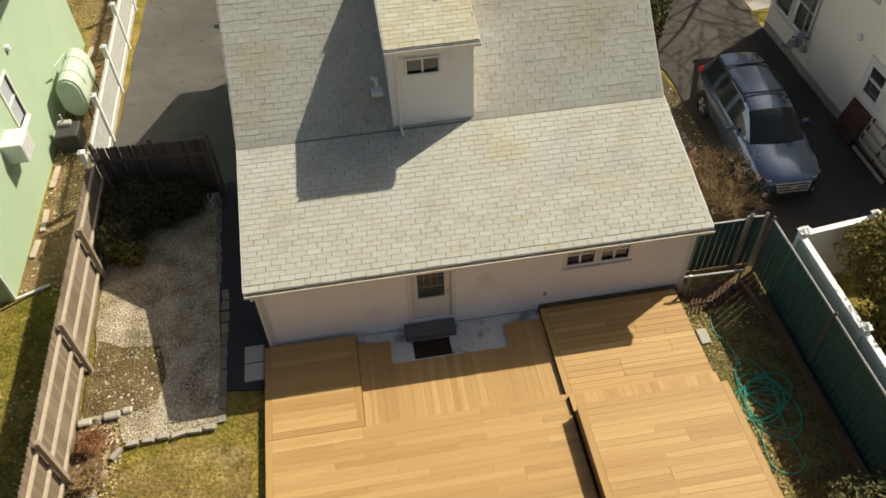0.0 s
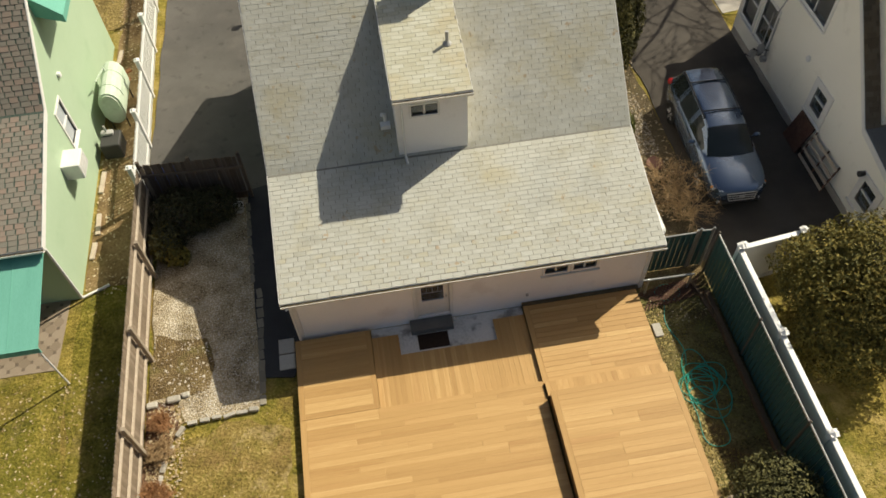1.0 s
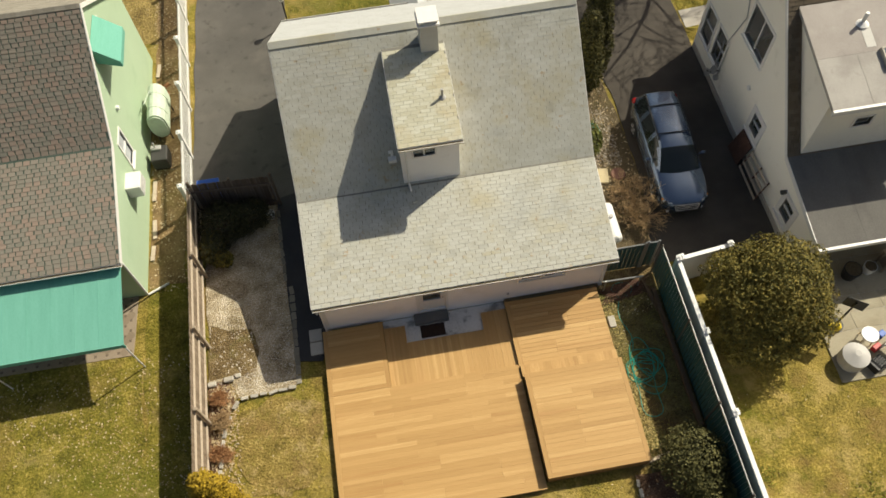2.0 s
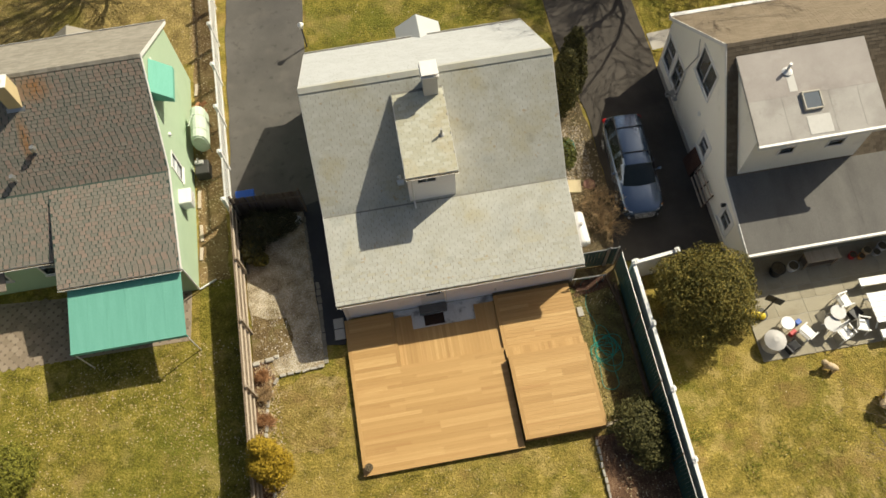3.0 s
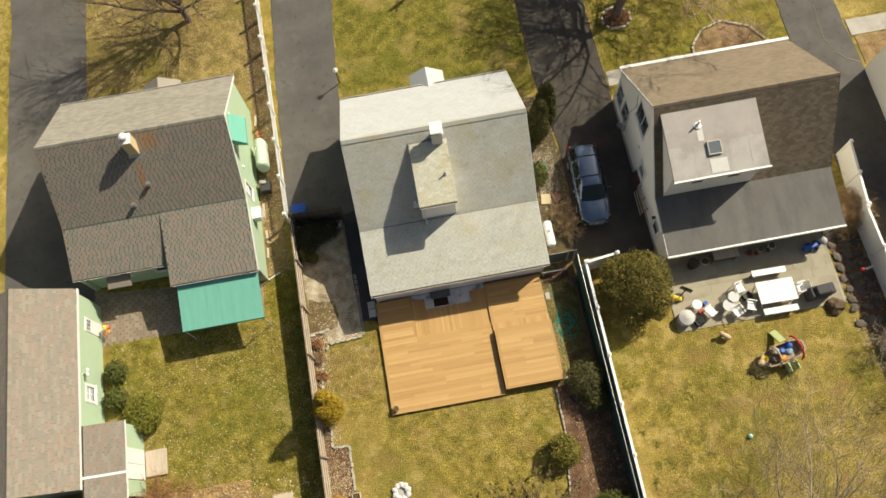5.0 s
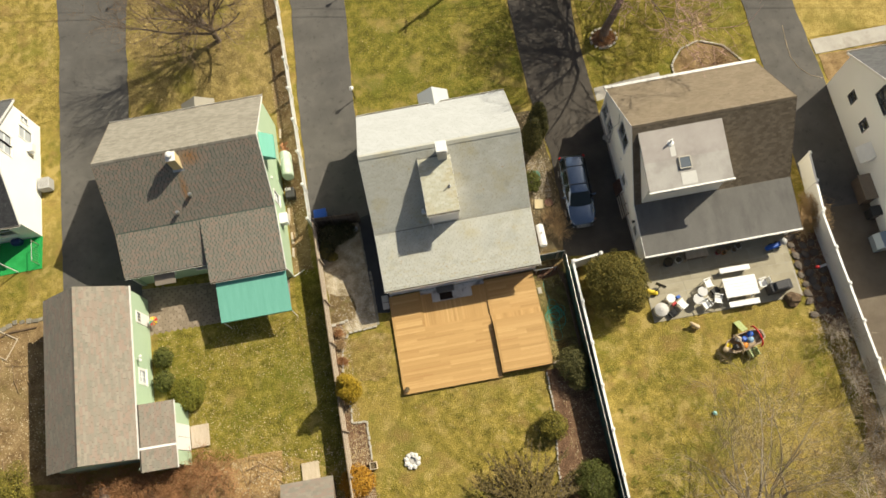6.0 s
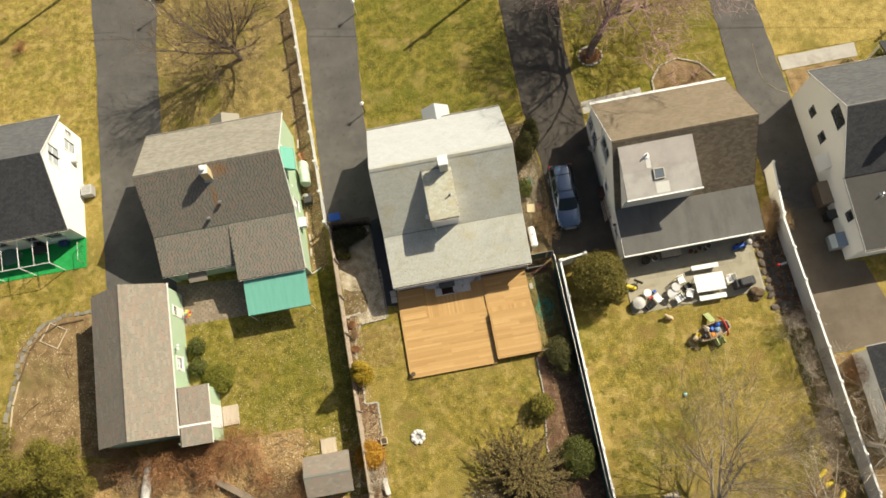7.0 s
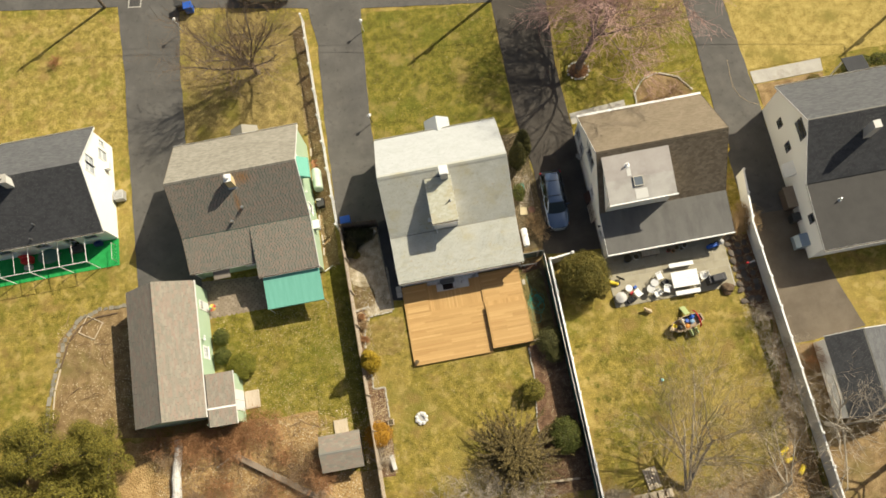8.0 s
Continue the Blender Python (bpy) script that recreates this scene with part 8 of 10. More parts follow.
# garden hose in loose coils
hose = thing("garden_hose", "tangled green garden hose lying in coils", "hose")
rng = random.Random(9)
pts, cx, cy = [], 6.95, 8.55
for i in range(260):
    a = i * 0.2
    w = i * 0.05
    r = 0.40 + 0.34 * noise.noise((w, 3.1, 0)) + 0.1 * math.sin(i * 0.083)
    pts.append(Vector((cx + 0.4 * noise.noise((w, 0, 7)) + r * math.cos(a), cy - 0.1 + 0.75 * noise.noise((w, 5, 7)) + r * 1.05 * math.sin(a), 0.045 + 0.03 * abs(noise.noise((i * 0.2, 0, 0))))))
seg = [(a, b, 0.013, 0.013, 5) for a, b in zip(pts, pts[1:])]
# one long loop drawn out of the coils, and another end trailing to the gate
loop = [Vector((6.80 + 0.36 * math.sin(i * 0.1047) + 0.08 * math.sin(i * 0.31), 7.55 + 0.8 * math.cos(i * 0.1047), 0.045)) for i in range(61)]
seg += [(a, b, 0.013, 0.013, 5) for a, b in zip(loop, loop[1:])]
pts2 = [Vector((6.72 + 0.1 * math.sin(i * 0.27), 9.0 + 0.072 * i, 0.042)) for i in range(30)]
pts2 += [Vector((6.98 - 0.35 * math.cos(i * 0.24), 11.2 + 0.26 * math.sin(i * 0.24), 0.05)) for i in range(24)]
seg += [(a, b, 0.013, 0.013, 5) for a, b in zip(pts2, pts2[1:])]
v, f = tube_mesh(seg)
raw("hose_coil", v, f, HOSE, hose)
bm = bmesh.new()
rod(bm, pts2[-1], pts2[-1] + Vector((0.02, 0.12, 0.0)), 0.018, 0.012, 8)
part("nozzle", bm, IRON, hose)

# timbers
def beam(name, label, p, q, w, h, mat, z=0.03, category="timber"):
    p, q = Vector((*p, z)), Vector((*q, z))
    bm = bmesh.new()
    ln = (q - p).length
    box(bm, 0, ln, -w / 2, w / 2, 0, h, 0.008)
    ob = tagged(part(name, bm, mat), label, category)
    ob.matrix_basis = Matrix.Translation(p) @ Matrix.Rotation(math.atan2(q.y - p.y, q.x - p.x), 4, "Z")
    return ob


beam("timber_edge", "rotting brown timber along the green fence", (8.0, 11.0), (8.05, 6.2), 0.14, 0.16, MULCH_WOOD)
beam("timber_edge", "rotting brown timber beside the rail", (7.75, 11.4), (7.95, 10.2), 0.1, 0.1, MULCH_WOOD)
beam("timber", "pale loose timber at the deck corner", (6.1, 5.42), (6.95, 5.6), 0.1, 0.09, WOOD_RAW)
beam("plank", "long pale plank lying in the brush", (-19.9, 2.6), (-11.9, -3.0), 0.42, 0.06, WOOD_GREY, 0.4)
beam("plank", "pale broken branch in the brush", (-19.2, 0.4), (-17.4, 1.3), 0.14, 0.1, WOOD_RAW, 0.1)
beam("timber_edge", "timber at the end of the mulch bed", (4.0, -4.9), (7.4, -5.1), 0.16, 0.18, WOOD_RAW)
birch = surf("birch_bark", ((0.30, 0.27, 0.23), (0.55, 0.52, 0.47), (0.72, 0.70, 0.66)), 4.0, 12.0, 0.9, 0.3)
bm = bmesh.new()
rings = []
for i in range(13):
    x, y, r = -21.9 - 0.06 * i + 0.06 * math.sin(i * 0.9), 2.95 - i * 0.48, (0.3 + 0.008 * i) * (1 + 0.06 * math.sin(i * 2.3))
    rings.append([bm.verts.new((x + r * math.cos(k * 0.5236), y, 0.3 + r * math.sin(k * 0.5236))) for k in range(12)])
for p, q in zip(rings, rings[1:]):
    for k in range(12):
        bm.faces.new((p[k], p[(k + 1) % 12], q[(k + 1) % 12], q[k]))
bm.faces.new(rings[0])
bm.faces.new(rings[-1][::-1])
bmesh.ops.recalc_face_normals(bm, faces=bm.faces)
tagged(part("birch_log", bm, birch), "fallen white birch trunk in the brush", "log")

# fallen sticks
rng = random.Random(77)
seg = []
for x0, x1, y0, y1, n in ((-23.4, -10.5, -5, 3.2, 520), (9, 24.4, -12, -6.6, 260), (-30.5, -24.2, 5, 13.8, 26), (4.5, 8.2, -9, -3.5, 120)):
    for _ in range(n):
        p = Vector((rng.uniform(x0, x1), rng.uniform(y0, y1), rng.uniform(0.03, 0.35)))
        a, ln = rng.uniform(0, 6.28), rng.uniform(0.4, 2.4)
        q = p + Vector((math.cos(a) * ln, math.sin(a) * ln, rng.uniform(-0.1, 0.3)))
        m = p.lerp(q, 0.5) + Vector((rng.gauss(0, 0.08), rng.gauss(0, 0.08), 0))
        r = rng.uniform(0.008, 0.028)
        seg += [(p, m, r, r * 0.8, 4), (m, q, r * 0.8, r * 0.4, 4)]
v, f = tube_mesh(seg)
tagged(raw("fallen_sticks", v, f, TWIG), "fallen brown sticks and branches on the ground", "sticks", kind="stuff")

# fire ring of pale stones
ring = thing("fire_ring", "ring of white stones round ash on the lawn", "fire pit", at=(-3.34, 1.24, 0))
bm = bmesh.new()
rod(bm, (0, 0, 0.01), (0, 0, 0.03), 0.32, 0.32, 14)
part("ash", bm, plain("grey_ash", (0.42, 0.40, 0.37), 0.95), ring)
WSTONE = surf("white_stone", ((0.52, 0.50, 0.47), (0.68, 0.66, 0.62)), 3.0, 20.0, 0.9, 0.3, rand="object", amount=0.4)
sm = stone_mesh(3, WSTONE, 0.7)
for i in range(9):
    a = i * 0.698 + 0.1
    ob = new("stone", sm)
    ob.parent = ring
    ob.matrix_basis = pose(0.36 * math.cos(a), 0.36 * math.sin(a), 0.1, 0, 0, i * 70) @ Matrix.Diagonal((0.40, 0.44, 0.36, 1))
bm = bmesh.new()
box(bm, -0.16, 0.16, -0.55, 0.55, 0.30, 0.38, 0.03)
bench = thing("stone_bench", "pale curved stone bench on the lawn", "bench", at=(-5.95, -1.6, 0), turn=8)
part("seat", bm, WSTONE, bench)
for y in (-0.4, 0.4):
    bm = bmesh.new()
    box(bm, -0.12, 0.12, y - 0.06, y + 0.06, 0, 0.302, 0.015)
    part("leg", bm, WSTONE, bench)
pl = thing("planter_box", "small square pale wooden planter at the bed corner", "planter", at=(-5.68, 1.36, 0))
bm = bmesh.new()
for a in ((-0.22, 0.22, -0.22, -0.18), (-0.22, 0.22, 0.18, 0.22), (-0.22, -0.18, -0.18, 0.18), (0.18, 0.22, -0.18, 0.18)):
    box(bm, *a, 0.0, 0.3, 0.006)
part("box", bm, WOOD_RAW, pl)
bm = bmesh.new()
box(bm, -0.178, 0.178, -0.178, 0.178, 0.02, 0.2)
part("soil", bm, SOIL, pl)
pot = thing("flower_pot", "small brown round pot on the deck corner", "flower pot", at=(-2.95, 5.42, 0.214))
bm = bmesh.new()
rod(bm, (0, 0, 0), (0, 0, 0.2), 0.12, 0.16, 16)
part("pot", bm, MULCH_WOOD, pot)
bm = bmesh.new()
rod(bm, (0, 0, 0.195), (0, 0, 0.205), 0.14, 0.14, 16)
part("soil", bm, SOIL, pot)
# bin behind the gate
binn = thing("recycling_bin", "blue plastic bin standing behind the dark fence", "bin", at=(-6.75, 17.75, 0.036))
bm = bmesh.new()
box(bm, -0.38, 0.38, -0.27, 0.27, 0.0, 0.55, 0.04)
part("tub", bm, BLUE, binn)
bm = bmesh.new()
box(bm, -0.41, 0.41, -0.3, 0.3, 0.552, 0.61, 0.02)
part("lid", bm, BLUE, binn)
bk = thing("bucket", "small pale bucket beside the gate", "bucket", at=(-4.62, 16.35, 0.04))
bm = bmesh.new()
rod(bm, (0, 0, 0), (0, 0, 0.28), 0.12, 0.15, 14)
part("tub", bm, GREY_PLASTIC, bk)
bm = bmesh.new()
rod(bm, (0, 0, 0.281), (0, 0, 0.3), 0.16, 0.15, 14)
part("lid", bm, WHITE_PLASTIC, bk)
# white gas tank lying by the east wall
gt = thing("gas_tank", "white cylindrical gas tank beside the house wall", "gas tank", at=(7.15, 13.5, 0))
bm = bmesh.new()
rod(bm, (0, -0.65, 0.6), (0, 0.65, 0.6), 0.24, seg=18)
ball(bm, (0, -0.65, 0.6), 0.24, 0.14, 0.24)
ball(bm, (0, 0.65, 0.6), 0.24, 0.14, 0.24)
part("tank_body", bm, WHITE_PLASTIC, gt)
for y in (-0.45, 0.45):
    bm = bmesh.new()
    box(bm, -0.18, 0.18, y - 0.05, y + 0.05, 0.0, 0.42, 0.01)
    part("cradle", bm, CONCRETE, gt)
bm = bmesh.new()
rod(bm, (0, 0.1, 0.83), (0, 0.1, 0.95), 0.07, seg=10)
part("valve_cap", bm, GREY_PLASTIC, gt)
bm = bmesh.new()
box(bm, -0.32, 0.32, -0.28, 0.28, 0, 0.12, 0.02)
ob = tagged(part("board", bm, surf("cream_board", ((0.5, 0.42, 0.25), (0.6, 0.5, 0.32)), 3, 20, 0.9)), "cream board lying in the house bed", "board")
ob.matrix_basis = pose(7.5, 15.8, 0.03, 0, 0, 80)
bm = bmesh.new()
rod(bm, (8.17, 15.8, 0.03), (8.17, 15.8, 0.1), 0.27, 0.26, 20)
tagged(part("round_cover", bm, plain("rusty_cover", (0.22, 0.11, 0.08), 0.8)), "rust-red round cover in the bed", "cover")
# things against the east house wall
RUST_WOOD = surf("red_brown_board", ((0.06, 0.03, 0.02), (0.10, 0.05, 0.034), (0.15, 0.08, 0.055)), 3.0, 24.0, 0.85, 0.3)
bm = bmesh.new()
extrude_poly(bm, [(12.58, 15.4, 0.04), (12.88, 15.4, 1.0), (12.88, 16.25, 1.0), (12.58, 16.25, 0.04)], (-0.05, 0, 0.025))
tagged(part("board", bm, RUST_WOOD), "red-brown wooden board leaning on the cream wall", "board")
rackm = Matrix.Translation((12.58, 14.5, 0.05)) @ Matrix.Rotation(radians(14), 4, "Y")
rack = thing("metal_rack", "old slatted bed frame with pale slats leaning on the cream wall", "rack", at=(0, 0, 0))
for y in (-0.72, -0.05, 0.72):
    bm = bmesh.new()
    box(bm, -0.02, 0.02, y - 0.025, y + 0.025, 0, 1.05, 0.006, rackm)
    part("upright", bm, RUST_WOOD, rack)
for z in (0.12, 0.38, 0.64, 0.92):
    bm = bmesh.new()
    box(bm, -0.045, -0.021, -0.745, 0.745, z - 0.05, z + 0.05, 0.006, rackm)
    part("slat", bm, WOOD_RAIL, rack)
for y, z in ((19.35, 0.6), (19.0, 1.1)):
    d = thing("satellite_dish", "grey satellite dish bracketed to the cream wall", "satellite dish", "dishes on the wall", at=(12.9, y, z))
    bm = bmesh.new()
    rod(bm, (0.0, 0, 0), (-0.22, 0, 0.06), 0.022, seg=8)
    rod(bm, (-0.2, 0, -0.08), (-0.2, 0, 0.16), 0.02, seg=8)
    part("bracket", bm, IRON, d)
    bm = bmesh.new()
    prev = None
    for r, h in ((0.02, 0.0), (0.08, 0.008), (0.13, 0.022), (0.16, 0.035)):
        ring = [bm.verts.new((r * math.cos(a * 0.3491), r * 1.1 * math.sin(a * 0.3491), h)) for a in range(18)]
        if prev:
            for i in range(18):
                bm.faces.new((prev[i], prev[(i + 1) % 18], ring[(i + 1) % 18], ring[i]))
        else:
            bm.faces.new(ring)
        prev = ring
    bmesh.ops.solidify(bm, geom=bm.faces[:], thickness=0.008)
    bm.transform(Matrix.Translation((-0.26, 0, 0.1)) @ Matrix.Rotation(radians(-60), 4, "Y"))
    part("dish", bm, GREY_PLASTIC, d)
    bm = bmesh.new()
    rod(bm, (-0.24, 0, -0.06), (-0.52, 0, 0.12), 0.012, seg=6)
    ball(bm, (-0.53, 0, 0.13), 0.04, 0.035, 0.035)
    part("feed_arm", bm, IRON, d)
# fallen lattice in the corner behind the deck
lat = thing("lattice_panel", "fallen red-brown wooden lattice in the fence corner", "lattice", at=(7.1, 11.15, 0.06), turn=8)
for i in range(13):
    for s in (-1, 1):
        o = -0.66 + i * 0.11
        bm = bmesh.new()
        box(bm, -0.42, 0.42, -0.016, 0.016, 0.0 + 0.012 * (s > 0), 0.011 + 0.012 * (s > 0), 0.0, Matrix.Translation((o, 0, 0)) @ Matrix.Rotation(s * 0.785, 4, "Z"))
        part("lath", bm, RUST_WOOD, lat)
# wooden garden bed lying on the bare ground, timbers along its stone edge
wf = thing("cold_frame", "pale wooden garden frame lying on bare ground", "cold frame", at=(-28.25, 12.95, 0.05), turn=-32)
for q in ((-0.75, 0.75, -0.75, -0.69), (-0.75, 0.75, 0.69, 0.75), (-0.75, -0.69, -0.69, 0.69), (0.69, 0.75, -0.69, 0.69)):
    bm = bmesh.new()
    box(bm, *q, 0, 0.06, 0.006)
    part("rail", bm, WOOD_RAW, wf)
edge_line = [(-26.0, 13.75), (-27.9, 13.7), (-29.2, 13.15), (-30.1, 12.1), (-30.86, 10.1), (-31.38, 8.45), (-31.6, 6.9), (-31.74, 5.35)]
for (ax, ay), (bx, by) in zip(edge_line, edge_line[1:]):
    bm = bmesh.new()
    ln = math.hypot(bx - ax, by - ay)
    box(bm, 0.03, ln - 0.05, -0.05, 0.05, 0, 0.09, 0.01)
    ob = tagged(part("timber_edge", bm, WOOD_RAW if ay < 11 else MULCH_WOOD), "weathered landscape timber inside the stone edge", "timber", "timbers of the stone edge")
    ob.matrix_basis = pose(ax, ay, 0.03, 0, 0, math.degrees(math.atan2(by - ay, bx - ax)))
# pale debris at the lawn's end
for x, y, w, d, a, lab in ((12.55, -6.0, 1.0, 1.5, 8, "pale weathered pallet boards at the lawn's end"), (12.4, -7.25, 3.0, 0.6, 2, "white weathered boards at the lawn's end")):
    pb = thing("pallet", lab, "pallet", "weathered pallets", at=(x, y, 0.03), turn=a)
    for i in range(5):
        bm = bmesh.new()
        box(bm, -w / 2 + i * w / 5, -w / 2 + (i + 0.8) * w / 5, -d / 2, d / 2, 0.08, 0.10, 0.003)
        part("slat", bm, WOOD_RAW, pb)
    for y2 in (-0.4, 0.4):
        bm = bmesh.new()
        box(bm, -w / 2, w * 0.46, y2 * d - 0.04, y2 * d + 0.04, 0, 0.079, 0.003)
        part("bearer", bm, WOOD_RAW, pb)
wd = random.Random(31)
vs, fs = [], []
for cx, cy in ((9.6, 1.9), (10.2, 1.2), (10.0, 0.2), (10.7, 0.1), (9.7, -0.6), (10.3, -1.6), (9.4, -2.3), (11.2, 2.9), (12.4, 3.4), (10.9, -3.2), (9.5, 4.4)):
    sp = wd.uniform(0.08, 0.22)
    for _ in range(int(420 * sp)):
        x, y = cx + wd.gauss(0, sp), cy + wd.gauss(0, sp)
        a, sz = wd.uniform(0, 6.28), wd.uniform(0.03, 0.06)
        c, sn = math.cos(a) * sz, math.sin(a) * sz
        k = len(vs)
        vs += [(x, y, 0.02), (x + c - sn * 0.5, y + sn + c * 0.5, 0.05), (x + c * 2, y + sn * 2, 0.045), (x + c + sn * 0.5, y + sn - c * 0.5, 0.05)]
        fs.append((k, k + 1, k + 2, k + 3))
tagged(raw("weeds", vs, fs, LEAF_BRIGHT), "patches of dark green weeds in the lawn", "weeds", kind="stuff")
# hose across the far driveway, and a low hedge by the far path
pts = [Vector(p) for p in ((26.8, 25.5, 0.05), (26.65, 24.2, 0.05), (26.6, 23.0, 0.05), (26.9, 22.1, 0.05), (27.5, 21.4, 0.05), (28.2, 21.05, 0.05))]
v, f = tube_mesh([(p, q, 0.013, 0.013, 5) for p, q in zip(pts, pts[1:])])
tagged(raw("garden_hose", v, f, TAN_PLASTIC), "pale tan hose lying across the driveway", "hose")
sheet("flower_bed", [(28.5, 22.8), (34.0, 22.85), (33.9, 20.9), (28.5, 20.8)], 0.03, BARE, "brown litter bed in front of the white house", 0.05, 0.4, 61, "flower bed")
for i, (x, y, r) in enumerate(((33.0, 22.2, 0.55), (31.6, 22.0, 0.4), (35.9, 22.6, 0.7), (37.2, 22.9, 0.75), (38.5, 22.9, 0.7), (39.8, 23.0, 0.7))):
    shrub("shrub", (x, y, 0), [((0, 0, r * 0.6), (r, r * 0.8, r * 0.6))], 900, 0.06, LEAF_GREEN if i > 1 else LEAF_OLIVE, BARK, "low clipped green shrub before the white house", 400 + i, group="shrubs before the white house")

# ---- east patio ----
patio = thing("patio", "grey flagstone patio behind the cream house", "patio", kind="structure")
bm = bmesh.new()
box(bm, 12.9, 22.3, 6.75, 11.6, -0.02, 0.044)
part("patio_bed", bm, CONCRETE, patio)
PATIO_BOX = (12.9, 22.3, 6.75, 11.58)


def monobloc():
    c = thing("garden_chair", "white moulded plastic garden chair on the patio", "chair", "white garden chairs")
    bm = bmesh.new()
    box(bm, -0.24, 0.24, -0.22, 0.24, 0.40, 0.43, 0.012)
    part("seat", bm, WHITE_PLASTIC, c)
    bm = bmesh.new()
    tiltm = Matrix.Translation((0, -0.22, 0.42)) @ Matrix.Rotation(radians(14), 4, "X")
    for i in range(6):
        box(bm, -0.22 + i * 0.075, -0.175 + i * 0.075, -0.012, 0.012, 0.0, 0.42, 0.0, tiltm)
    box(bm, -0.24, 0.24, -0.016, 0.016, 0.41, 0.47, 0.01, tiltm)
    box(bm, -0.24, 0.24, -0.016, 0.016, -0.02, 0.05, 0.01, tiltm)
    part("backrest", bm, WHITE_PLASTIC, c)
    for s in (-1, 1):
        bm = bmesh.new()
        box(bm, s * 0.27 - 0.03, s * 0.27 + 0.03, -0.24, 0.22, 0.62, 0.645, 0.008)
        rod(bm, (s * 0.26, 0.2, 0.42), (s * 0.27, 0.2, 0.63), 0.02, seg=6)
        part("armrest", bm, WHITE_PLASTIC, c)
        for y in (-0.22, 0.22):
            bm = bmesh.new()
            rod(bm, (s * 0.25, y * 1.1, 0), (s * 0.22, y, 0.41), 0.02, 0.03, 6)
            part("leg", bm, WHITE_PLASTIC, c)
    return c


chair = monobloc()
chair.matrix_basis = pose(16.65, 8.5, 0.055, 0, 0, -80)
for x, y, a in ((14.75, 7.5, -60), (17.0, 7.4, -110), (16.2, 7.2, 200), (19.95, 7.9, 95)):
    copy_thing(chair, pose(x, y, 0.055, 0, 0, a))
table = thing("picnic_table", "white painted picnic table on the patio", "table", at=(18.45, 7.9, 0.055), turn=-1)
for i in range(6):
    bm = bmesh.new()
    box(bm, -1.02, 1.02, -0.62 + i * 0.207, -0.42 + i * 0.207, 0.72, 0.755, 0.006)
    part("top_board", bm, WHITE_PLASTIC, table)
for x in (-0.75, 0.75):
    for s in (-1, 1):
        bm = bmesh.new()
        rod(bm, (x, s * 0.25, 0.72), (x, s * 0.62, 0), 0.045, seg=4)
        part("leg", bm, WHITE_PLASTIC, table)
for y in (1.2, -1.0):
    b = thing("bench", "white painted wooden bench beside the picnic table", "bench", "picnic benches", at=(18.5, 7.9 + y, 0.055), turn=-1)
    bm = bmesh.new()
    box(bm, -0.95, 0.95, -0.17, 0.17, 0.42, 0.455, 0.006)
    part("seat", bm, WHITE_PLASTIC, b)
    for x in (-0.7, 0.7):
        bm = bmesh.new()
        box(bm, x - 0.03, x + 0.03, -0.14, 0.14, 0, 0.42, 0.006)
        part("leg", bm, WHITE_PLASTIC, b)
for x, y, r, z in ((15.75, 7.6, 0.33, 0.62), (16.1, 8.0, 0.3, 0.7)):
    rt = thing("round_table", "small round grey-white garden table", "table", "small round tables", at=(x, y, 0.055))
    bm = bmesh.new()
    rod(bm, (0, 0, z), (0, 0, z + 0.03), r, r, 24)
    part("tabletop", bm, plain("pale_grey_plastic", (0.55, 0.54, 0.52), 0.5), rt)
    for k in range(3):
        bm = bmesh.new()
        a = k * 2.094
        rod(bm, (r * 0.7 * math.cos(a), r * 0.7 * math.sin(a), 0), (r * 0.3 * math.cos(a), r * 0.3 * math.sin(a), z), 0.02, seg=6)
        part("leg", bm, WHITE_PLASTIC, rt)
cv = thing("covered_fire_bowl", "round pale grey cloth cover over a fire bowl", "covered bowl", at=(13.4, 7.4, 0.055))
bm = bmesh.new()
rod(bm, (0, 0, 0), (0, 0, 0.5), 0.41, 0.43, 24)
rod(bm, (0, 0, 0.5), (0, 0, 0.66), 0.43, 0.1, 24)
part("cover", bm, plain("pale_cover_cloth", (0.52, 0.50, 0.47), 0.9), cv)
st = thing("stool", "round white stool beside the chairs", "stool", at=(14.15, 8.0, 0.055))
bm = bmesh.new()
rod(bm, (0, 0, 0.42), (0, 0, 0.46), 0.28, 0.27, 22)
part("seat", bm, WHITE_PLASTIC, st)
for k in range(4):
    a = k * 1.571 + 0.4
    bm = bmesh.new()
    rod(bm, (0.24 * math.cos(a), 0.24 * math.sin(a), 0), (0.18 * math.cos(a), 0.18 * math.sin(a), 0.42), 0.02, seg=6)
    part("leg", bm, TAN_PLASTIC, st)
for nm, lab, x, y, s, m in (("toy_box", "small red plastic box", 14.35, 7.65, (0.3, 0.2, 0.2), RED), ("toy_box", "small blue plastic box", 14.7, 8.05, (0.25, 0.2, 0.2), BLUE),
                            ("crate", "black plastic crate under a chair", 14.1, 7.1, (0.5, 0.4, 0.3), BLACK), ("crate", "black plastic crate on the patio", 17.05, 8.0, (0.5, 0.4, 0.25), BLACK)):
    bm = bmesh.new()
    box(bm, -s[0] / 2, s[0] / 2, -s[1] / 2, s[1] / 2, 0, s[2], 0.02)
    ob = tagged(part(nm, bm, m), lab, "box")
    ob.matrix_basis = pose(x, y, 0.055, 0, 0, 25)
yt = thing("toy_tube", "bright yellow plastic toy slide under the tree", "toy", at=(13.05, 8.7, 0.055), turn=-25)
bm = bmesh.new()
rod(bm, (-0.4, 0, 0.16), (0.4, 0, 0.16), 0.14, 0.15, 16)
ball(bm, (0.4, 0, 0.16), 0.12, 0.15, 0.15)
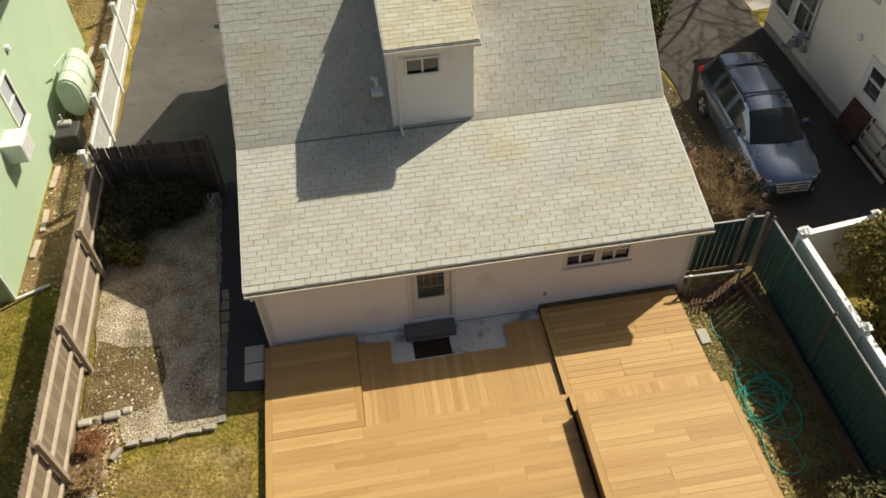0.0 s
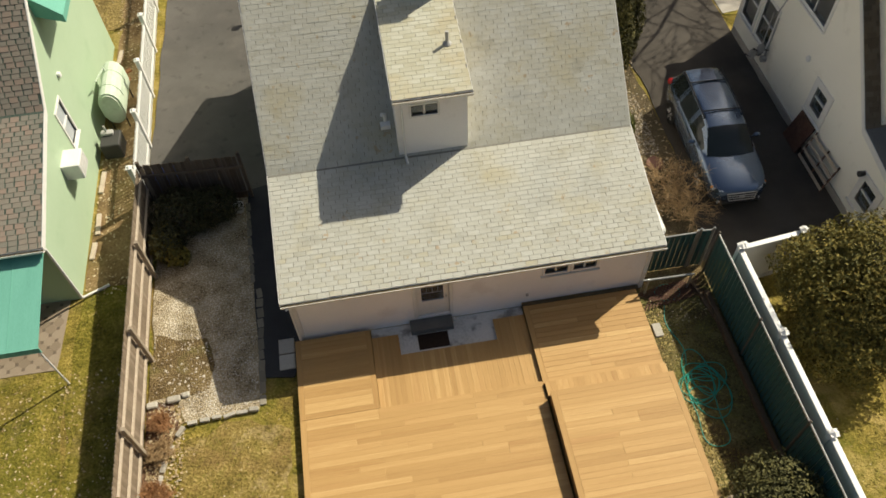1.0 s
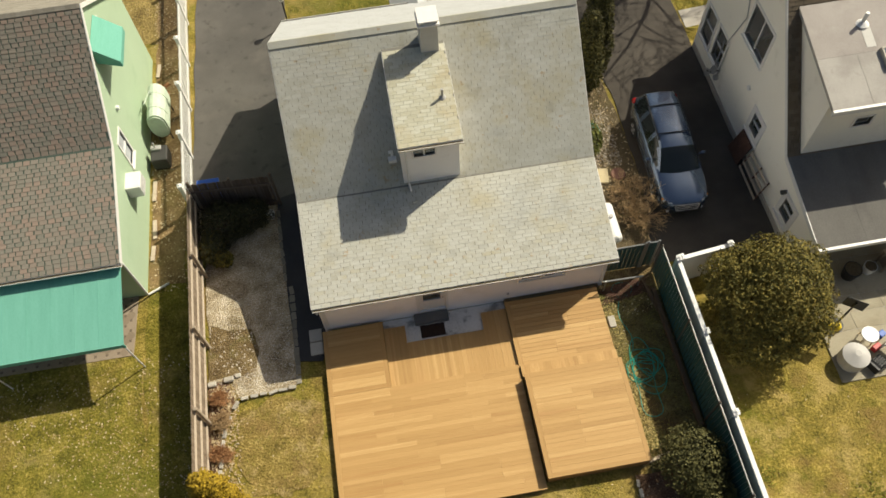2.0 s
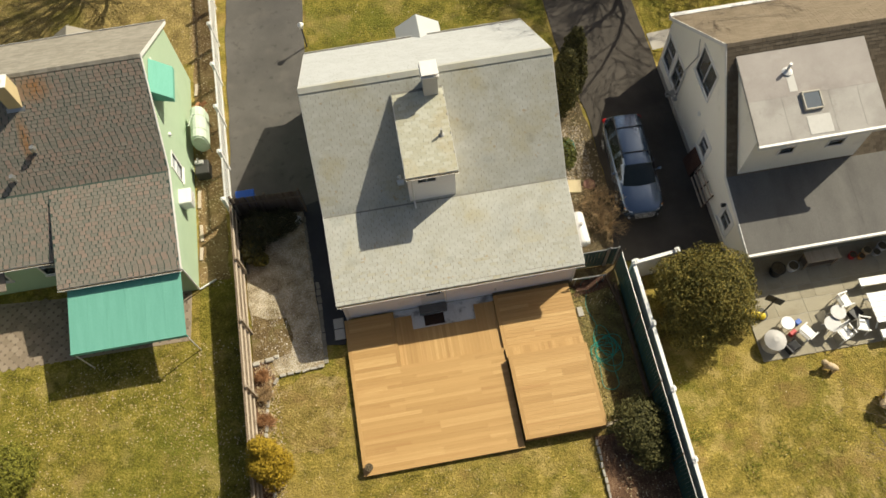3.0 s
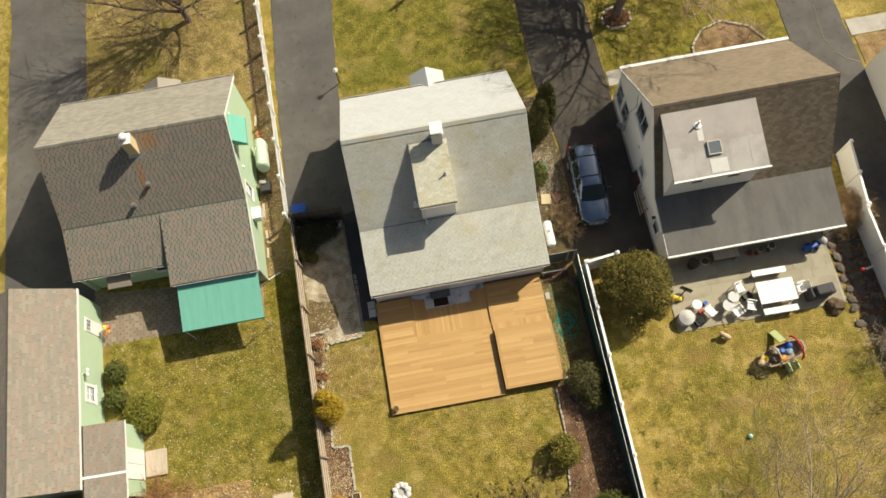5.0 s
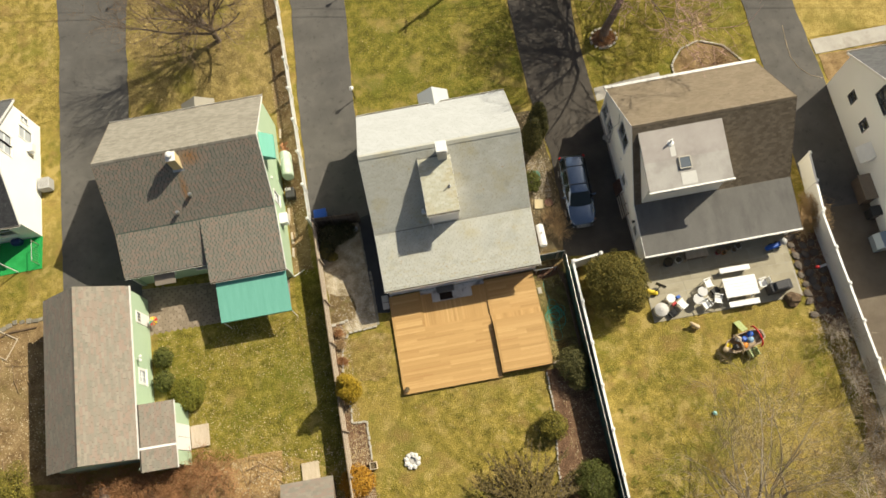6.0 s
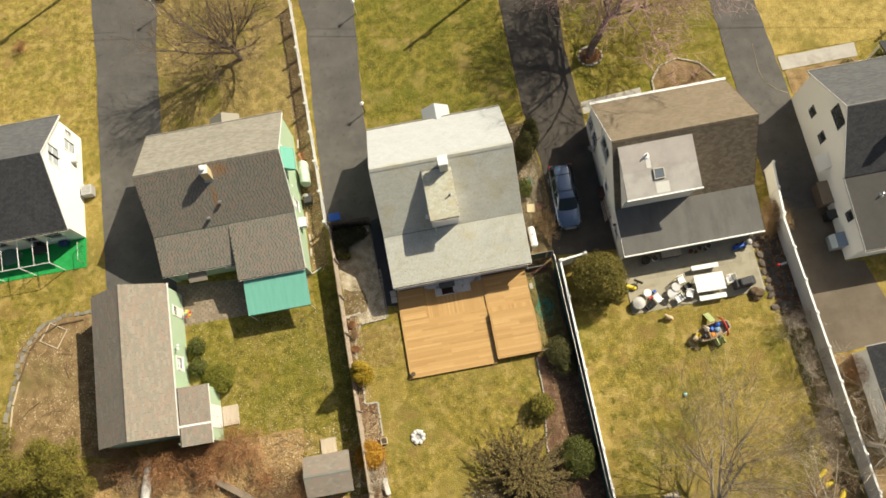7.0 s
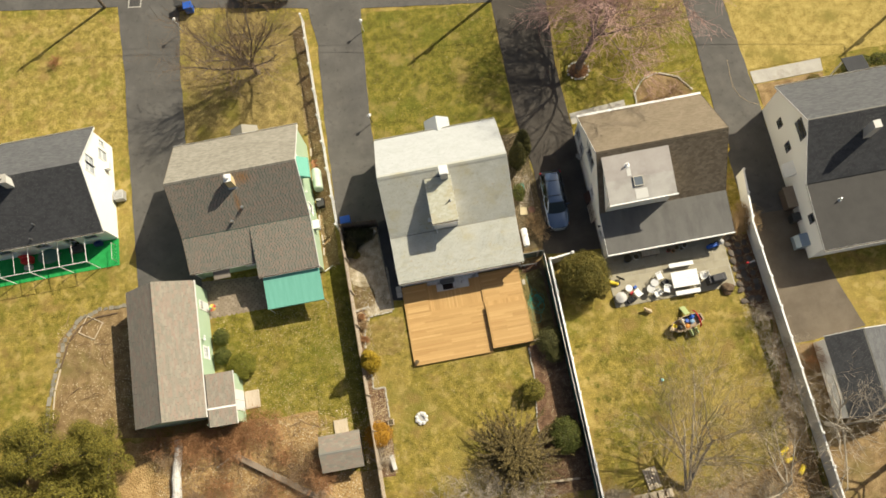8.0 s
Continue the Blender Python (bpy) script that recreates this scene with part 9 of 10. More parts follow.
part("tube", bm, YELLOW, yt)
hp = thing("toy_hoop", "small black toy basketball hoop on a pole", "basketball hoop", at=(13.42, 8.65, 0.03), turn=-35)
bm = bmesh.new()
rod(bm, (0, 0, 0), (0, 0, 1.7), 0.035, seg=8)
part("pole", bm, BLACK, hp)
bm = bmesh.new()
box(bm, -0.32, 0.32, 0.02, 0.05, 1.35, 1.85, 0.01)
part("backboard", bm, BLACK, hp)
bm = bmesh.new()
rod(bm, (0, 0, 0), (0, 0, 0.1), 0.28, 0.26, 16)
part("base", bm, BLACK, hp)
gr = thing("covered_grill", "dark grey covered barbecue grill at the patio's end", "grill", at=(20.8, 7.45, 0.055), turn=4)
bm = bmesh.new()
box(bm, -0.68, 0.68, -0.3, 0.3, 0.02, 0.95, 0.05)
box(bm, -0.42, 0.42, -0.26, 0.26, 0.94, 1.15, 0.06)
part("cover", bm, plain("dark_cover_cloth", (0.07, 0.068, 0.07), 0.85), gr)
# shelf with pots under the eaves
sh = thing("potting_bench", "grey wooden potting bench under the eaves", "bench", at=(16.36, 10.42, 0.055))
bm = bmesh.new()
box(bm, -0.7, 0.7, -0.25, 0.25, 0.78, 0.82, 0.006)
part("top", bm, WOOD_RAW, sh)
bm = bmesh.new()
box(bm, -0.66, 0.66, -0.22, 0.22, 0.25, 0.28, 0.006)
part("shelf", bm, WOOD_GREY, sh)
for x in (-0.62, 0.62):
    for y in (-0.2, 0.2):
        bm = bmesh.new()
        box(bm, x - 0.03, x + 0.03, y - 0.03, y + 0.03, 0, 0.78)
        part("leg", bm, WOOD_GREY, sh)
for i, (x, y, r, m) in enumerate(((14.6, 10.3, 0.3, BLACK), (15.3, 10.35, 0.22, WHITE_PLASTIC), (17.9, 10.4, 0.16, RED), (18.25, 10.3, 0.14, ORANGE), (18.55, 10.5, 0.18, TAN_PLASTIC), (18.9, 10.35, 0.16, GREY_PLASTIC), (19.2, 10.55, 0.2, WHITE_PLASTIC))):
    bm = bmesh.new()
    rod(bm, (0, 0, 0), (0, 0, r * 1.6), r * 0.75, r, 16)
    p = thing("plant_pot", "round plastic plant pot under the eaves", "plant pot", "pots under the eaves", at=(x, y, 0.055))
    part("pot", bm, m, p)
    bm = bmesh.new()
    rod(bm, (0, 0, r * 1.58), (0, 0, r * 1.62), r * 0.9, r * 0.9, 16)
    part("soil", bm, SOIL, p)
sc = thing("ride_on_toy", "blue ride-on toy with a pale canopy beside the patio", "toy", at=(21.55, 10.15, 0.055), turn=10)
bm = bmesh.new()
box(bm, -0.75, 0.3, -0.15, 0.15, 0.15, 0.42, 0.06)
part("body", bm, BLUE, sc)
bm = bmesh.new()
ball(bm, (0.42, 0.02, 0.5), 0.22, 0.25, 0.2)
part("hood", bm, GREY_PLASTIC, sc)
for x in (-0.28, 0.12):
    for s in (-1, 1):
        bm = bmesh.new()
        rod(bm, (x, s * 0.18, 0.12), (x, s * 0.24, 0.12), 0.12, seg=14)
        part("wheel", bm, BLACK, sc)
# toy climber on the lawn
cl = thing("toy_boat", "brown toy boat climber heaped with bright plastic toys on the lawn", "climbing toy", at=(17.7, 4.55, 0.0), turn=12)
cl.scale = (1.3, 1.3, 1.3)
bm = bmesh.new()
hull = [(-1.0, 0.0), (-0.7, 0.32), (0.0, 0.42), (0.7, 0.36), (1.05, 0.2), (1.05, -0.2), (0.7, -0.36), (0.0, -0.42), (-0.7, -0.32)]
vs_lo = [bm.verts.new((x * 0.85, y * 0.85, 0.0)) for x, y in hull]
vs_hi = [bm.verts.new((x, y, 0.5)) for x, y in hull]
vs_in = [bm.verts.new((x * 0.92, y * 0.88, 0.5)) for x, y in hull]
vs_fl = [bm.verts.new((x * 0.8, y * 0.78, 0.15)) for x, y in hull]
for A, B in ((vs_lo, vs_hi), (vs_hi, vs_in), (vs_in, vs_fl)):
    for i in range(9):
        bm.faces.new((A[i], A[(i + 1) % 9], B[(i + 1) % 9], B[i]))
bm.faces.new(vs_fl)
bmesh.ops.recalc_face_normals(bm, faces=bm.faces[:])
part("hull", bm, plain("brown_plastic", (0.34, 0.25, 0.16), 0.6), cl)
for x, y0, y1, m in ((0.65, -0.5, 0.5, RED), (-0.3, -0.42, 0.42, TAN_PLASTIC)):
    segs = []
    for k in range(8):
        a0, a1 = math.pi * k / 8, math.pi * (k + 1) / 8
        segs.append((Vector((x, y1 * math.cos(a0), 0.5 + 0.5 * math.sin(a0))), Vector((x, y1 * math.cos(a1), 0.5 + 0.5 * math.sin(a1))), 0.045, 0.045, 8))
    v, f = tube_mesh(segs)
    raw("hoop", v, f, m, cl)
bm = bmesh.new()
slope(bm, 0.15, 0.45, (1.0, 0.06), (0.44, 0.52), 0.05)
part("slide", bm, LIME, cl)
bm = bmesh.new()
for k in range(4):
    box(bm, 0.1, 0.42, -0.5 - k * 0.09, -0.45 - k * 0.09, 0.4 - k * 0.1, 0.43 - k * 0.1)
box(bm, 0.06, 0.1, -0.8, -0.42, 0.05, 0.45)
box(bm, 0.42, 0.46, -0.8, -0.42, 0.05, 0.45)
part("ladder", bm, LIME, cl)
for i, (x, y, m) in enumerate(((-0.7, 0.1, YELLOW), (-0.45, -0.1, BLACK), (0.1, 0.1, BLUE), (0.35, -0.05, plain("pale_blue_plastic", (0.25, 0.40, 0.55), 0.5)), (0.0, -0.18, ORANGE), (0.45, 0.2, BLUE), (-0.15, 0.2, GREY_PLASTIC), (-0.9, -0.02, TAN_PLASTIC))):
    bm = bmesh.new()
    ball(bm, (x, y, 0.42), 0.17, 0.14, 0.14, 2, 0.3, i)
    part("toy", bm, m, cl)
bm = bmesh.new()
ball(bm, (15.0, 0.75, 0.12), 0.13, 0.13, 0.13)
tagged(part("ball", bm, plain("pale_turquoise_plastic", (0.35, 0.65, 0.62), 0.5)), "pale turquoise ball on the lawn", "ball")
toy = thing("plastic_toy", "small tan plastic animal-shaped ride-on toy on the lawn", "toy", at=(15.24, 6.05, 0.015), turn=-35)
bm = bmesh.new()
ball(bm, (0, 0, 0.3), 0.3, 0.15, 0.15)
part("body", bm, TAN_PLASTIC, toy)
bm = bmesh.new()
ball(bm, (-0.3, 0, 0.44), 0.14, 0.11, 0.12)
part("front_knob", bm, TAN_PLASTIC, toy)
for x in (-0.18, 0.18):
    for y in (-0.09, 0.09):
        bm = bmesh.new()
        rod(bm, (x, y, 0), (x, y, 0.26), 0.04, 0.05, 8)
        part("leg", bm, TAN_PLASTIC, toy)
# rock garden
fallen_leaves("dry brown leaves in the rock garden", 22.3, 24.3, 3.8, 11.0, 1800, 0.04, LITTER, 33, 0.04)
for i, (x, y, h) in enumerate(((24.1, 11.6, 1.5), (23.6, 11.3, 1.2), (24.3, 12.1, 1.3))):
    bare_tree("bare_shrub", (x, y, 0), h, 0.02, 560 + i, STRAW, STRAW, "dry straw-brown shrub at the fence corner", (5, 6, 5), 0.22, 0.02, stems=9, spans=(0.5, 0.5, 0.35, 0.2), spread=1.1, category="bush", group="dry shrubs at the fence corner", thin=0.008)
rk = [stone_mesh(s, ROCK, 0.55) for s in (11, 12, 13)]
rng = random.Random(5)
for i in range(26):
    ob = new("rock", rk[i % 3])
    s = rng.uniform(0.5, 0.66)
    ob.matrix_basis = pose(22.6 + (i % 3) * 0.6 + rng.gauss(0, 0.08), 5.6 + (i // 3) * 0.62 + rng.gauss(0, 0.08), 0.08, 0, 0, rng.uniform(0, 360)) @ Matrix.Diagonal((s, s, s * 0.45, 1))
    tagged(ob, "dark mossy rock in the rock garden", "rock", "rocks of the rock garden")
bm = bmesh.new()
ball(bm, (21.6, 6.6, 0.15), 0.5, 0.45, 0.4, 2, 0.5, 3)
tagged(part("stump", bm, MULCH_WOOD), "low brown stump with dry stalks at the patio corner", "stump")
gs = thing("garden_ornament", "red and white garden ornament on a stake", "ornament", at=(23.5, 8.2, 0.03))
bm = bmesh.new()
rod(bm, (0, 0, 0), (0, 0, 0.7), 0.015, seg=6)
part("stake", bm, IRON, gs)
bm = bmesh.new()
ball(bm, (-0.1, 0, 0.72), 0.16, 0.1, 0.12)
part("red_end", bm, RED, gs)
bm = bmesh.new()
for k in range(3):
    ball(bm, (0.1 + k * 0.16, 0.03 * k, 0.72), 0.08, 0.08, 0.08)
part("white_end", bm, WHITE_PLASTIC, gs)
for x, y, a in ((22.3, -5.8, 30), (22.6, -6.5, 10), (23.2, -7.3, 50)):
    bm = bmesh.new()
    box(bm, -0.4, 0.4, -0.16, 0.16, 0.0, 0.25, 0.06)
    ob = tagged(part("toy_board", bm, YELLOW), "bright yellow plastic toy lying in the brush", "toy", "yellow toys in the brush")
    ob.matrix_basis = pose(x, y, 0.03, 0, 0, a)

# ---- far west patio ----
sheet("carpet", [(-38, 17.75), (-25.6, 17.7), (-25.5, 19.98), (-38, 19.98)], 0.05, TURF, "bright green outdoor carpet behind the white house", 0.01, 1.0, 41, "carpet")
pg = thing("canopy_frame", "white metal canopy frame over the green carpet", "canopy frame", at=(0, 0, 0.05))
for x in (-36.6, -34.2, -31.8, -29.4, -27.2):
    bm = bmesh.new()
    rod(bm, (x, 17.75, 0), (x, 17.75, 2.2), 0.035, seg=8)
    part("post", bm, TRIM, pg)
    bm = bmesh.new()
    rod(bm, (x, 17.75, 2.2), (x, 19.95, 2.5), 0.03, seg=8)
    part("rafter", bm, TRIM, pg)
for x in (-35.4, -33.0, -30.6, -28.3):
    bm = bmesh.new()
    rod(bm, (x, 17.75, 2.2), (x, 19.95, 2.5), 0.02, seg=8)
    part("rafter", bm, TRIM, pg)
bm = bmesh.new()
rod(bm, (-36.6, 17.75, 2.2), (-27.2, 17.75, 2.2), 0.03, seg=8)
part("beam", bm, TRIM, pg)
tb = thing("oval_table", "large oval patio table with a green glass top", "table", at=(-31.0, 19.3, 0.052))
bm = bmesh.new()
rod(bm, (0, 0, 0.70), (0, 0, 0.725), 0.5, 0.5, 32)
bm.transform(Matrix.Diagonal((1.9, 1.25, 1, 1)))
part("tabletop", bm, plain("green_tinted_glass", (0.10, 0.19, 0.15), 0.08), tb)
for x, y in ((-0.6, -0.35), (0.6, -0.35), (0.6, 0.35), (-0.6, 0.35)):
    bm = bmesh.new()
    rod(bm, (x, y, 0), (x * 0.9, y * 0.9, 0.70), 0.025, seg=8)
    part("leg", bm, STEEL, tb)
for x, y, sx, sy, h, m, nm, lab, cat in ((-33.0, 19.45, 0.9, 0.6, 0.7, RED, "covered_chair", "red covered chair on the green carpet", "chair"), (-33.0, 18.85, 0.7, 0.4, 0.4, GREY_PLASTIC, "footstool", "pale grey footstool before the red chair", "footstool"),
                                     (-28.9, 19.6, 1.1, 0.6, 0.55, IRON, "storage_box", "dark grey storage box on the green carpet", "box"), (-27.1, 19.75, 0.7, 0.4, 0.5, plain("navy_plastic", (0.01, 0.03, 0.12), 0.5), "storage_box", "navy storage box on the green carpet", "box")):
    bm = bmesh.new()
    box(bm, -sx / 2, sx / 2, -sy / 2, sy / 2, 0, h, 0.09)
    if "chair" in nm:
        box(bm, -sx / 2, sx / 2, sy / 2 - 0.2, sy / 2, h - 0.1, h + 0.35, 0.08)
    ob = tagged(part(nm, bm, m), lab, cat)
    ob.matrix_basis = pose(x, y, 0.052, 0, 0, 0)
ac = thing("air_conditioner", "grey air conditioning unit beside the white house", "air conditioner", at=(-25.0, 23.5, 0.02))
bm = bmesh.new()
box(bm, -0.4, 0.4, -0.4, 0.4, 0.05, 0.75, 0.03)
part("casing", bm, GREY_PLASTIC, ac)
bm = bmesh.new()
for r in (0.1, 0.2, 0.3):
    for k in range(16):
        a0, a1 = k * math.pi / 8, (k + 1) * math.pi / 8
        rod(bm, (r * math.cos(a0), r * math.sin(a0), 0.757), (r * math.cos(a1), r * math.sin(a1), 0.757), 0.008, seg=4)
part("fan_grille", bm, IRON, ac)
bn = thing("trash_bin", "dark grey wheeled bin standing by the street", "bin", at=(-18.4, 40.2, 0.03))
bm = bmesh.new()
box(bm, -0.3, 0.3, -0.3, 0.3, 0.05, 0.95, 0.05)
part("tub", bm, BLACK, bn)
bm = bmesh.new()
box(bm, -0.33, 0.33, -0.33, 0.33, 0.951, 1.02, 0.02)
part("lid", bm, IRON, bn)
reel = thing("hose_reel", "coiled green hose in the bed beside the house", "hose", at=(7.75, 17.75, 0.04))
seg = []
for i in range(70):
    pq = []
    for k in (i, i + 1):
        a = k * 0.42
        r = 0.2 + 0.06 * math.sin(k * 0.7)
        pq.append(Vector((r * math.cos(a), r * 1.4 * math.sin(a), 0.02 + 0.004 * k)))
    seg.append((pq[0], pq[1], 0.012, 0.012, 5))
v, f = tube_mesh(seg)
raw("hose_coil", v, f, HOSE, reel)
gt = thing("garden_gate", "low grey wire gate at the carpet's end", "gate", at=(-25.75, 18.0, 0.03), turn=90)
bm = bmesh.new()
for x in (0, 1.4):
    rod(bm, (x, 0, 0), (x, 0, 1.0), 0.025, seg=8)
rod(bm, (0, 0, 0.97), (1.4, 0, 0.97), 0.02, seg=8)
for i in range(9):
    rod(bm, (i * 0.17, 0, 0.1), (i * 0.17, 0, 0.97), 0.008, seg=5)
part("gate_frame", bm, STEEL, gt)

# ---- street side: poles, wires, lamps, vehicles ----
poles = [(-25.3, 41.9), (8.7, 35.3), (44.0, 28.6)]
for x, y in poles:
    p = thing("utility_pole", "tall brown wooden utility pole beside the street", "utility pole", "utility poles", at=(x, y, 0))
    bm = bmesh.new()
    rod(bm, (0, 0, -0.1), (0, 0, 9.3), 0.15, 0.1, 10)
    part("pole", bm, BARK, p)
    bm = bmesh.new()
    box(bm, -0.05, 0.05, -0.55, 0.55, 8.6, 8.7, 0.01, Matrix.Rotation(-0.19, 4, "Z"))
    part("crossarm", bm, BARK, p)
    bm = bmesh.new()
    rod(bm, (0.28, 0, 7.0), (0.28, 0, 7.7), 0.18, seg=12)
    part("transformer", bm, GREY_PLASTIC, p)
for (ax, ay), (bx, by) in zip(poles, poles[1:]):
    for off, z in ((-0.8, 8.75), (0.8, 8.75), (0.0, 7.6), (0.0, 6.6)):
        seg = []
        for i in range(16):
            q = []
            for f in (i / 16, (i + 1) / 16):
                q.append(Vector((ax + (bx - ax) * f + off * 0.19, ay + (by - ay) * f + off, z - 1.6 * f * (1 - f))))
            seg.append((q[0], q[1], 0.008 + 0.008 * (z < 8), 0.008 + 0.008 * (z < 8), 4))
        v, f = tube_mesh(seg)
        tagged(raw("overhead_cable", v, f, BLACK), "black overhead cable between the utility poles", "cable", "overhead cables")


def post_lamp(x, y, h, lab, head=True):
    t = thing("lamp_post", lab, "lamp post", at=(x, y, 0))
    bm = bmesh.new()
    rod(bm, (0, 0, 0), (0, 0, h), 0.035, seg=8)
    part("post", bm, IRON if not head else TRIM, t)
    bm = bmesh.new()
    rod(bm, (0, 0, h), (0, 0, h + 0.22), 0.08, 0.14, 6)
    rod(bm, (0, 0, h + 0.22), (0, 0, h + 0.34), 0.16, 0.02, 6)
    part("lantern", bm, WHITE_PLASTIC, t)
    return t


post_lamp(-18.5, 37.9, 1.9, "white garden lamp post beside the wide driveway")
post_lamp(-2.75, 34.6, 1.5, "white garden lamp post beside the driveway")
post_lamp(-3.35, 25.9, 1.35, "slim dark lamp post at the driveway's edge", False)
sg = thing("trash_bin", "blue wheeled bin standing by the street", "bin", at=(-17.6, 39.8, 0.03))
bm = bmesh.new()
box(bm, -0.35, 0.35, -0.3, 0.3, 0.08, 0.95, 0.05)
part("tub", bm, BLUE, sg)
bm = bmesh.new()
box(bm, -0.38, 0.38, -0.34, 0.34, 0.952, 1.02, 0.02)
part("lid", bm, BLUE, sg)
for s in (-1, 1):
    bm = bmesh.new()
    rod(bm, (s * 0.3, 0.28, 0.12), (s * 0.37, 0.28, 0.12), 0.12, seg=12)
    part("wheel", bm, BLACK, sg)

# ---- things by the far east house ----
cb = thing("wooden_cabinet", "old grey wooden cabinet beside the white house", "cabinet", at=(27.9, 12.6, 0.04))
bm = bmesh.new()
box(bm, -0.35, 0.35, -0.8, 0.8, 0, 1.1, 0.02)
part("body", bm, WOOD_DARK, cb)
bm = bmesh.new()
box(bm, -0.4, 0.4, -0.85, 0.85, 1.101, 1.15, 0.01)
part("top", bm, WOOD_GREY, cb)
bn = thing("trash_bin", "dark grey wheeled bin beside the white house", "bin", at=(27.95, 11.0, 0.04))
bm = bmesh.new()
box(bm, -0.3, 0.3, -0.3, 0.3, 0.05, 0.95, 0.05)
part("tub", bm, BLACK, bn)
bm = bmesh.new()
box(bm, -0.33, 0.33, -0.33, 0.33, 0.951, 1.02, 0.02)
part("lid", bm, IRON, bn)
# storm drain in the street
dr = thing("storm_drain", "square iron storm drain with a pale frame in the street", "drain", at=(-22.56, 41.75, 0.03), turn=-9)
bm = bmesh.new()
for q in ((-0.6, 0.6, -0.5, -0.4), (-0.6, 0.6, 0.4, 0.5), (-0.6, -0.5, -0.4, 0.4), (0.5, 0.6, -0.4, 0.4)):
    box(bm, *q, 0.0, 0.02)
part("frame", bm, CONCRETE, dr)
bm = bmesh.new()
for i in range(7):
    box(bm, -0.48 + i * 0.14, -0.40 + i * 0.14, -0.4, 0.4, 0.0, 0.015)
part("grate", bm, IRON, dr)


# bright pinwheel by the garage wall
pw = thing("garden_pinwheel", "rainbow cloth garden pinwheel on a stake beside the garage", "pinwheel", at=(-18.15, 12.55, 0.03))
bm = bmesh.new()
rod(bm, (0, 0, 0), (0, 0, 0.75), 0.012, seg=6)
part("stake", bm, IRON, pw)
for i, m in enumerate((RED, ORANGE, YELLOW, LIME, HOSE, RED, ORANGE, YELLOW)):
    a = i * 0.785
    bm = bmesh.new()
    extrude_poly(bm, [(0.03 * math.cos(a), 0.03 * math.sin(a), 0.72), (0.3 * math.cos(a), 0.3 * math.sin(a), 0.66), (0.3 * math.cos(a + 0.6), 0.3 * math.sin(a + 0.6), 0.74)], (0, 0, 0.008))
    part("vane", bm, m, pw)
# ---- pieces laid last: fence pickets, deck boards, roof tabs ----
for f, ln, gap, mesh, side in PICKETS:
    k = int(ln / gap)
    for i in range(k):
        ob = new("picket", mesh)
        ob.parent = f
        ob.matrix_basis = pose(gap * (i + 0.5), 0.0 if side == 1 and mesh is P_WHITE else -side * 0.0, 0.02 + 0.012 * math.sin(i * 1.7), 0, 0.2 * math.sin(i * 2.3), 0)


def lay(parent, x, y, z, length, turned):
    ob = new("board", BOARD)
    ob.parent = parent
    ob.matrix_basis = pose(x, y, z, 0, 0, 90 if turned else 0) @ Matrix.Diagonal((length, 1, 1, 1))


W = 0.142
for d, x0, x1, y0, y1, z, along, seed, edge in DECK_JOBS:
    rng = random.Random(seed)
    a0, a1, b0, b1 = x0, x1, y0, y1
    if "w" in edge:
        lay(d, x0 + W / 2, (y0 + y1) / 2, z + 0.001, y1 - y0, True)
        a0 += W
    if "e" in edge:
        lay(d, x1 - W / 2, (y0 + y1) / 2, z + 0.001, y1 - y0, True)
        a1 -= W
    if "s" in edge:
        lay(d, (a0 + a1) / 2, y0 + W / 2, z + 0.001, a1 - a0 - 0.004, False)
        b0 += W
    if "n" in edge:
        lay(d, (a0 + a1) / 2, y1 - W / 2, z + 0.001, a1 - a0 - 0.004, False)
        b1 -= W
    if along == "x":
        n = round((b1 - b0) / W)
        for i in range(n):
            y = b0 + (b1 - b0) * (i + 0.5) / n
            x = a0
            cut = rng.choice((1.2, 1.8, 2.4, 3.0))
            while x < a1 - 0.01:
                e = min(x + cut, a1)
                if a1 - e < 0.6:
                    e = a1
                lay(d, (x + e) / 2, y, z + rng.uniform(-0.002, 0.002), e - x - 0.005, False)
                x = e
                cut = rng.choice((2.4, 3.0, 3.6))
    else:
        n = round((a1 - a0) / W)
        for i in range(n):
            x = a0 + (a1 - a0) * (i + 0.5) / n
            top = b1
            if seed == 3 and -0.55 < x < 2.13:
                top = 10.58
            lay(d, x, (b0 + top) / 2, z + rng.uniform(-0.002, 0.002), top - b0 - 0.005, True)

TAB = {}
ang = math.atan2(BZ - EZ, BY - EY)
for pts in LOW_TABS:
    p = [Vector(v) for v in pts]
    wide = round((p[1] - p[0]).length, 2)
    if wide not in TAB:
        me = bpy.data.meshes.new("shingle")
        h = 0.138
        hw = (p[1] - p[0]).length / 2
        me.from_pydata([(-hw, 0, 0.009), (hw, 0, 0.009), (-hw, h, 0.003), (hw, h, 0.003), (-hw, 0, 0), (hw, 0, 0), (-hw, h, 0), (hw, h, 0)], [], [tuple(f) for f in TAB_FACES])
        me.materials.append(SHINGLE_PIECE)
        TAB[wide] = me
    ob = new("shingle", TAB[wide])
    ob.parent = roof_low
    c = (p[4] + p[5]) / 2
    ob.matrix_basis = Matrix.Translation(c) @ Matrix.Rotation(ang, 4, "X")

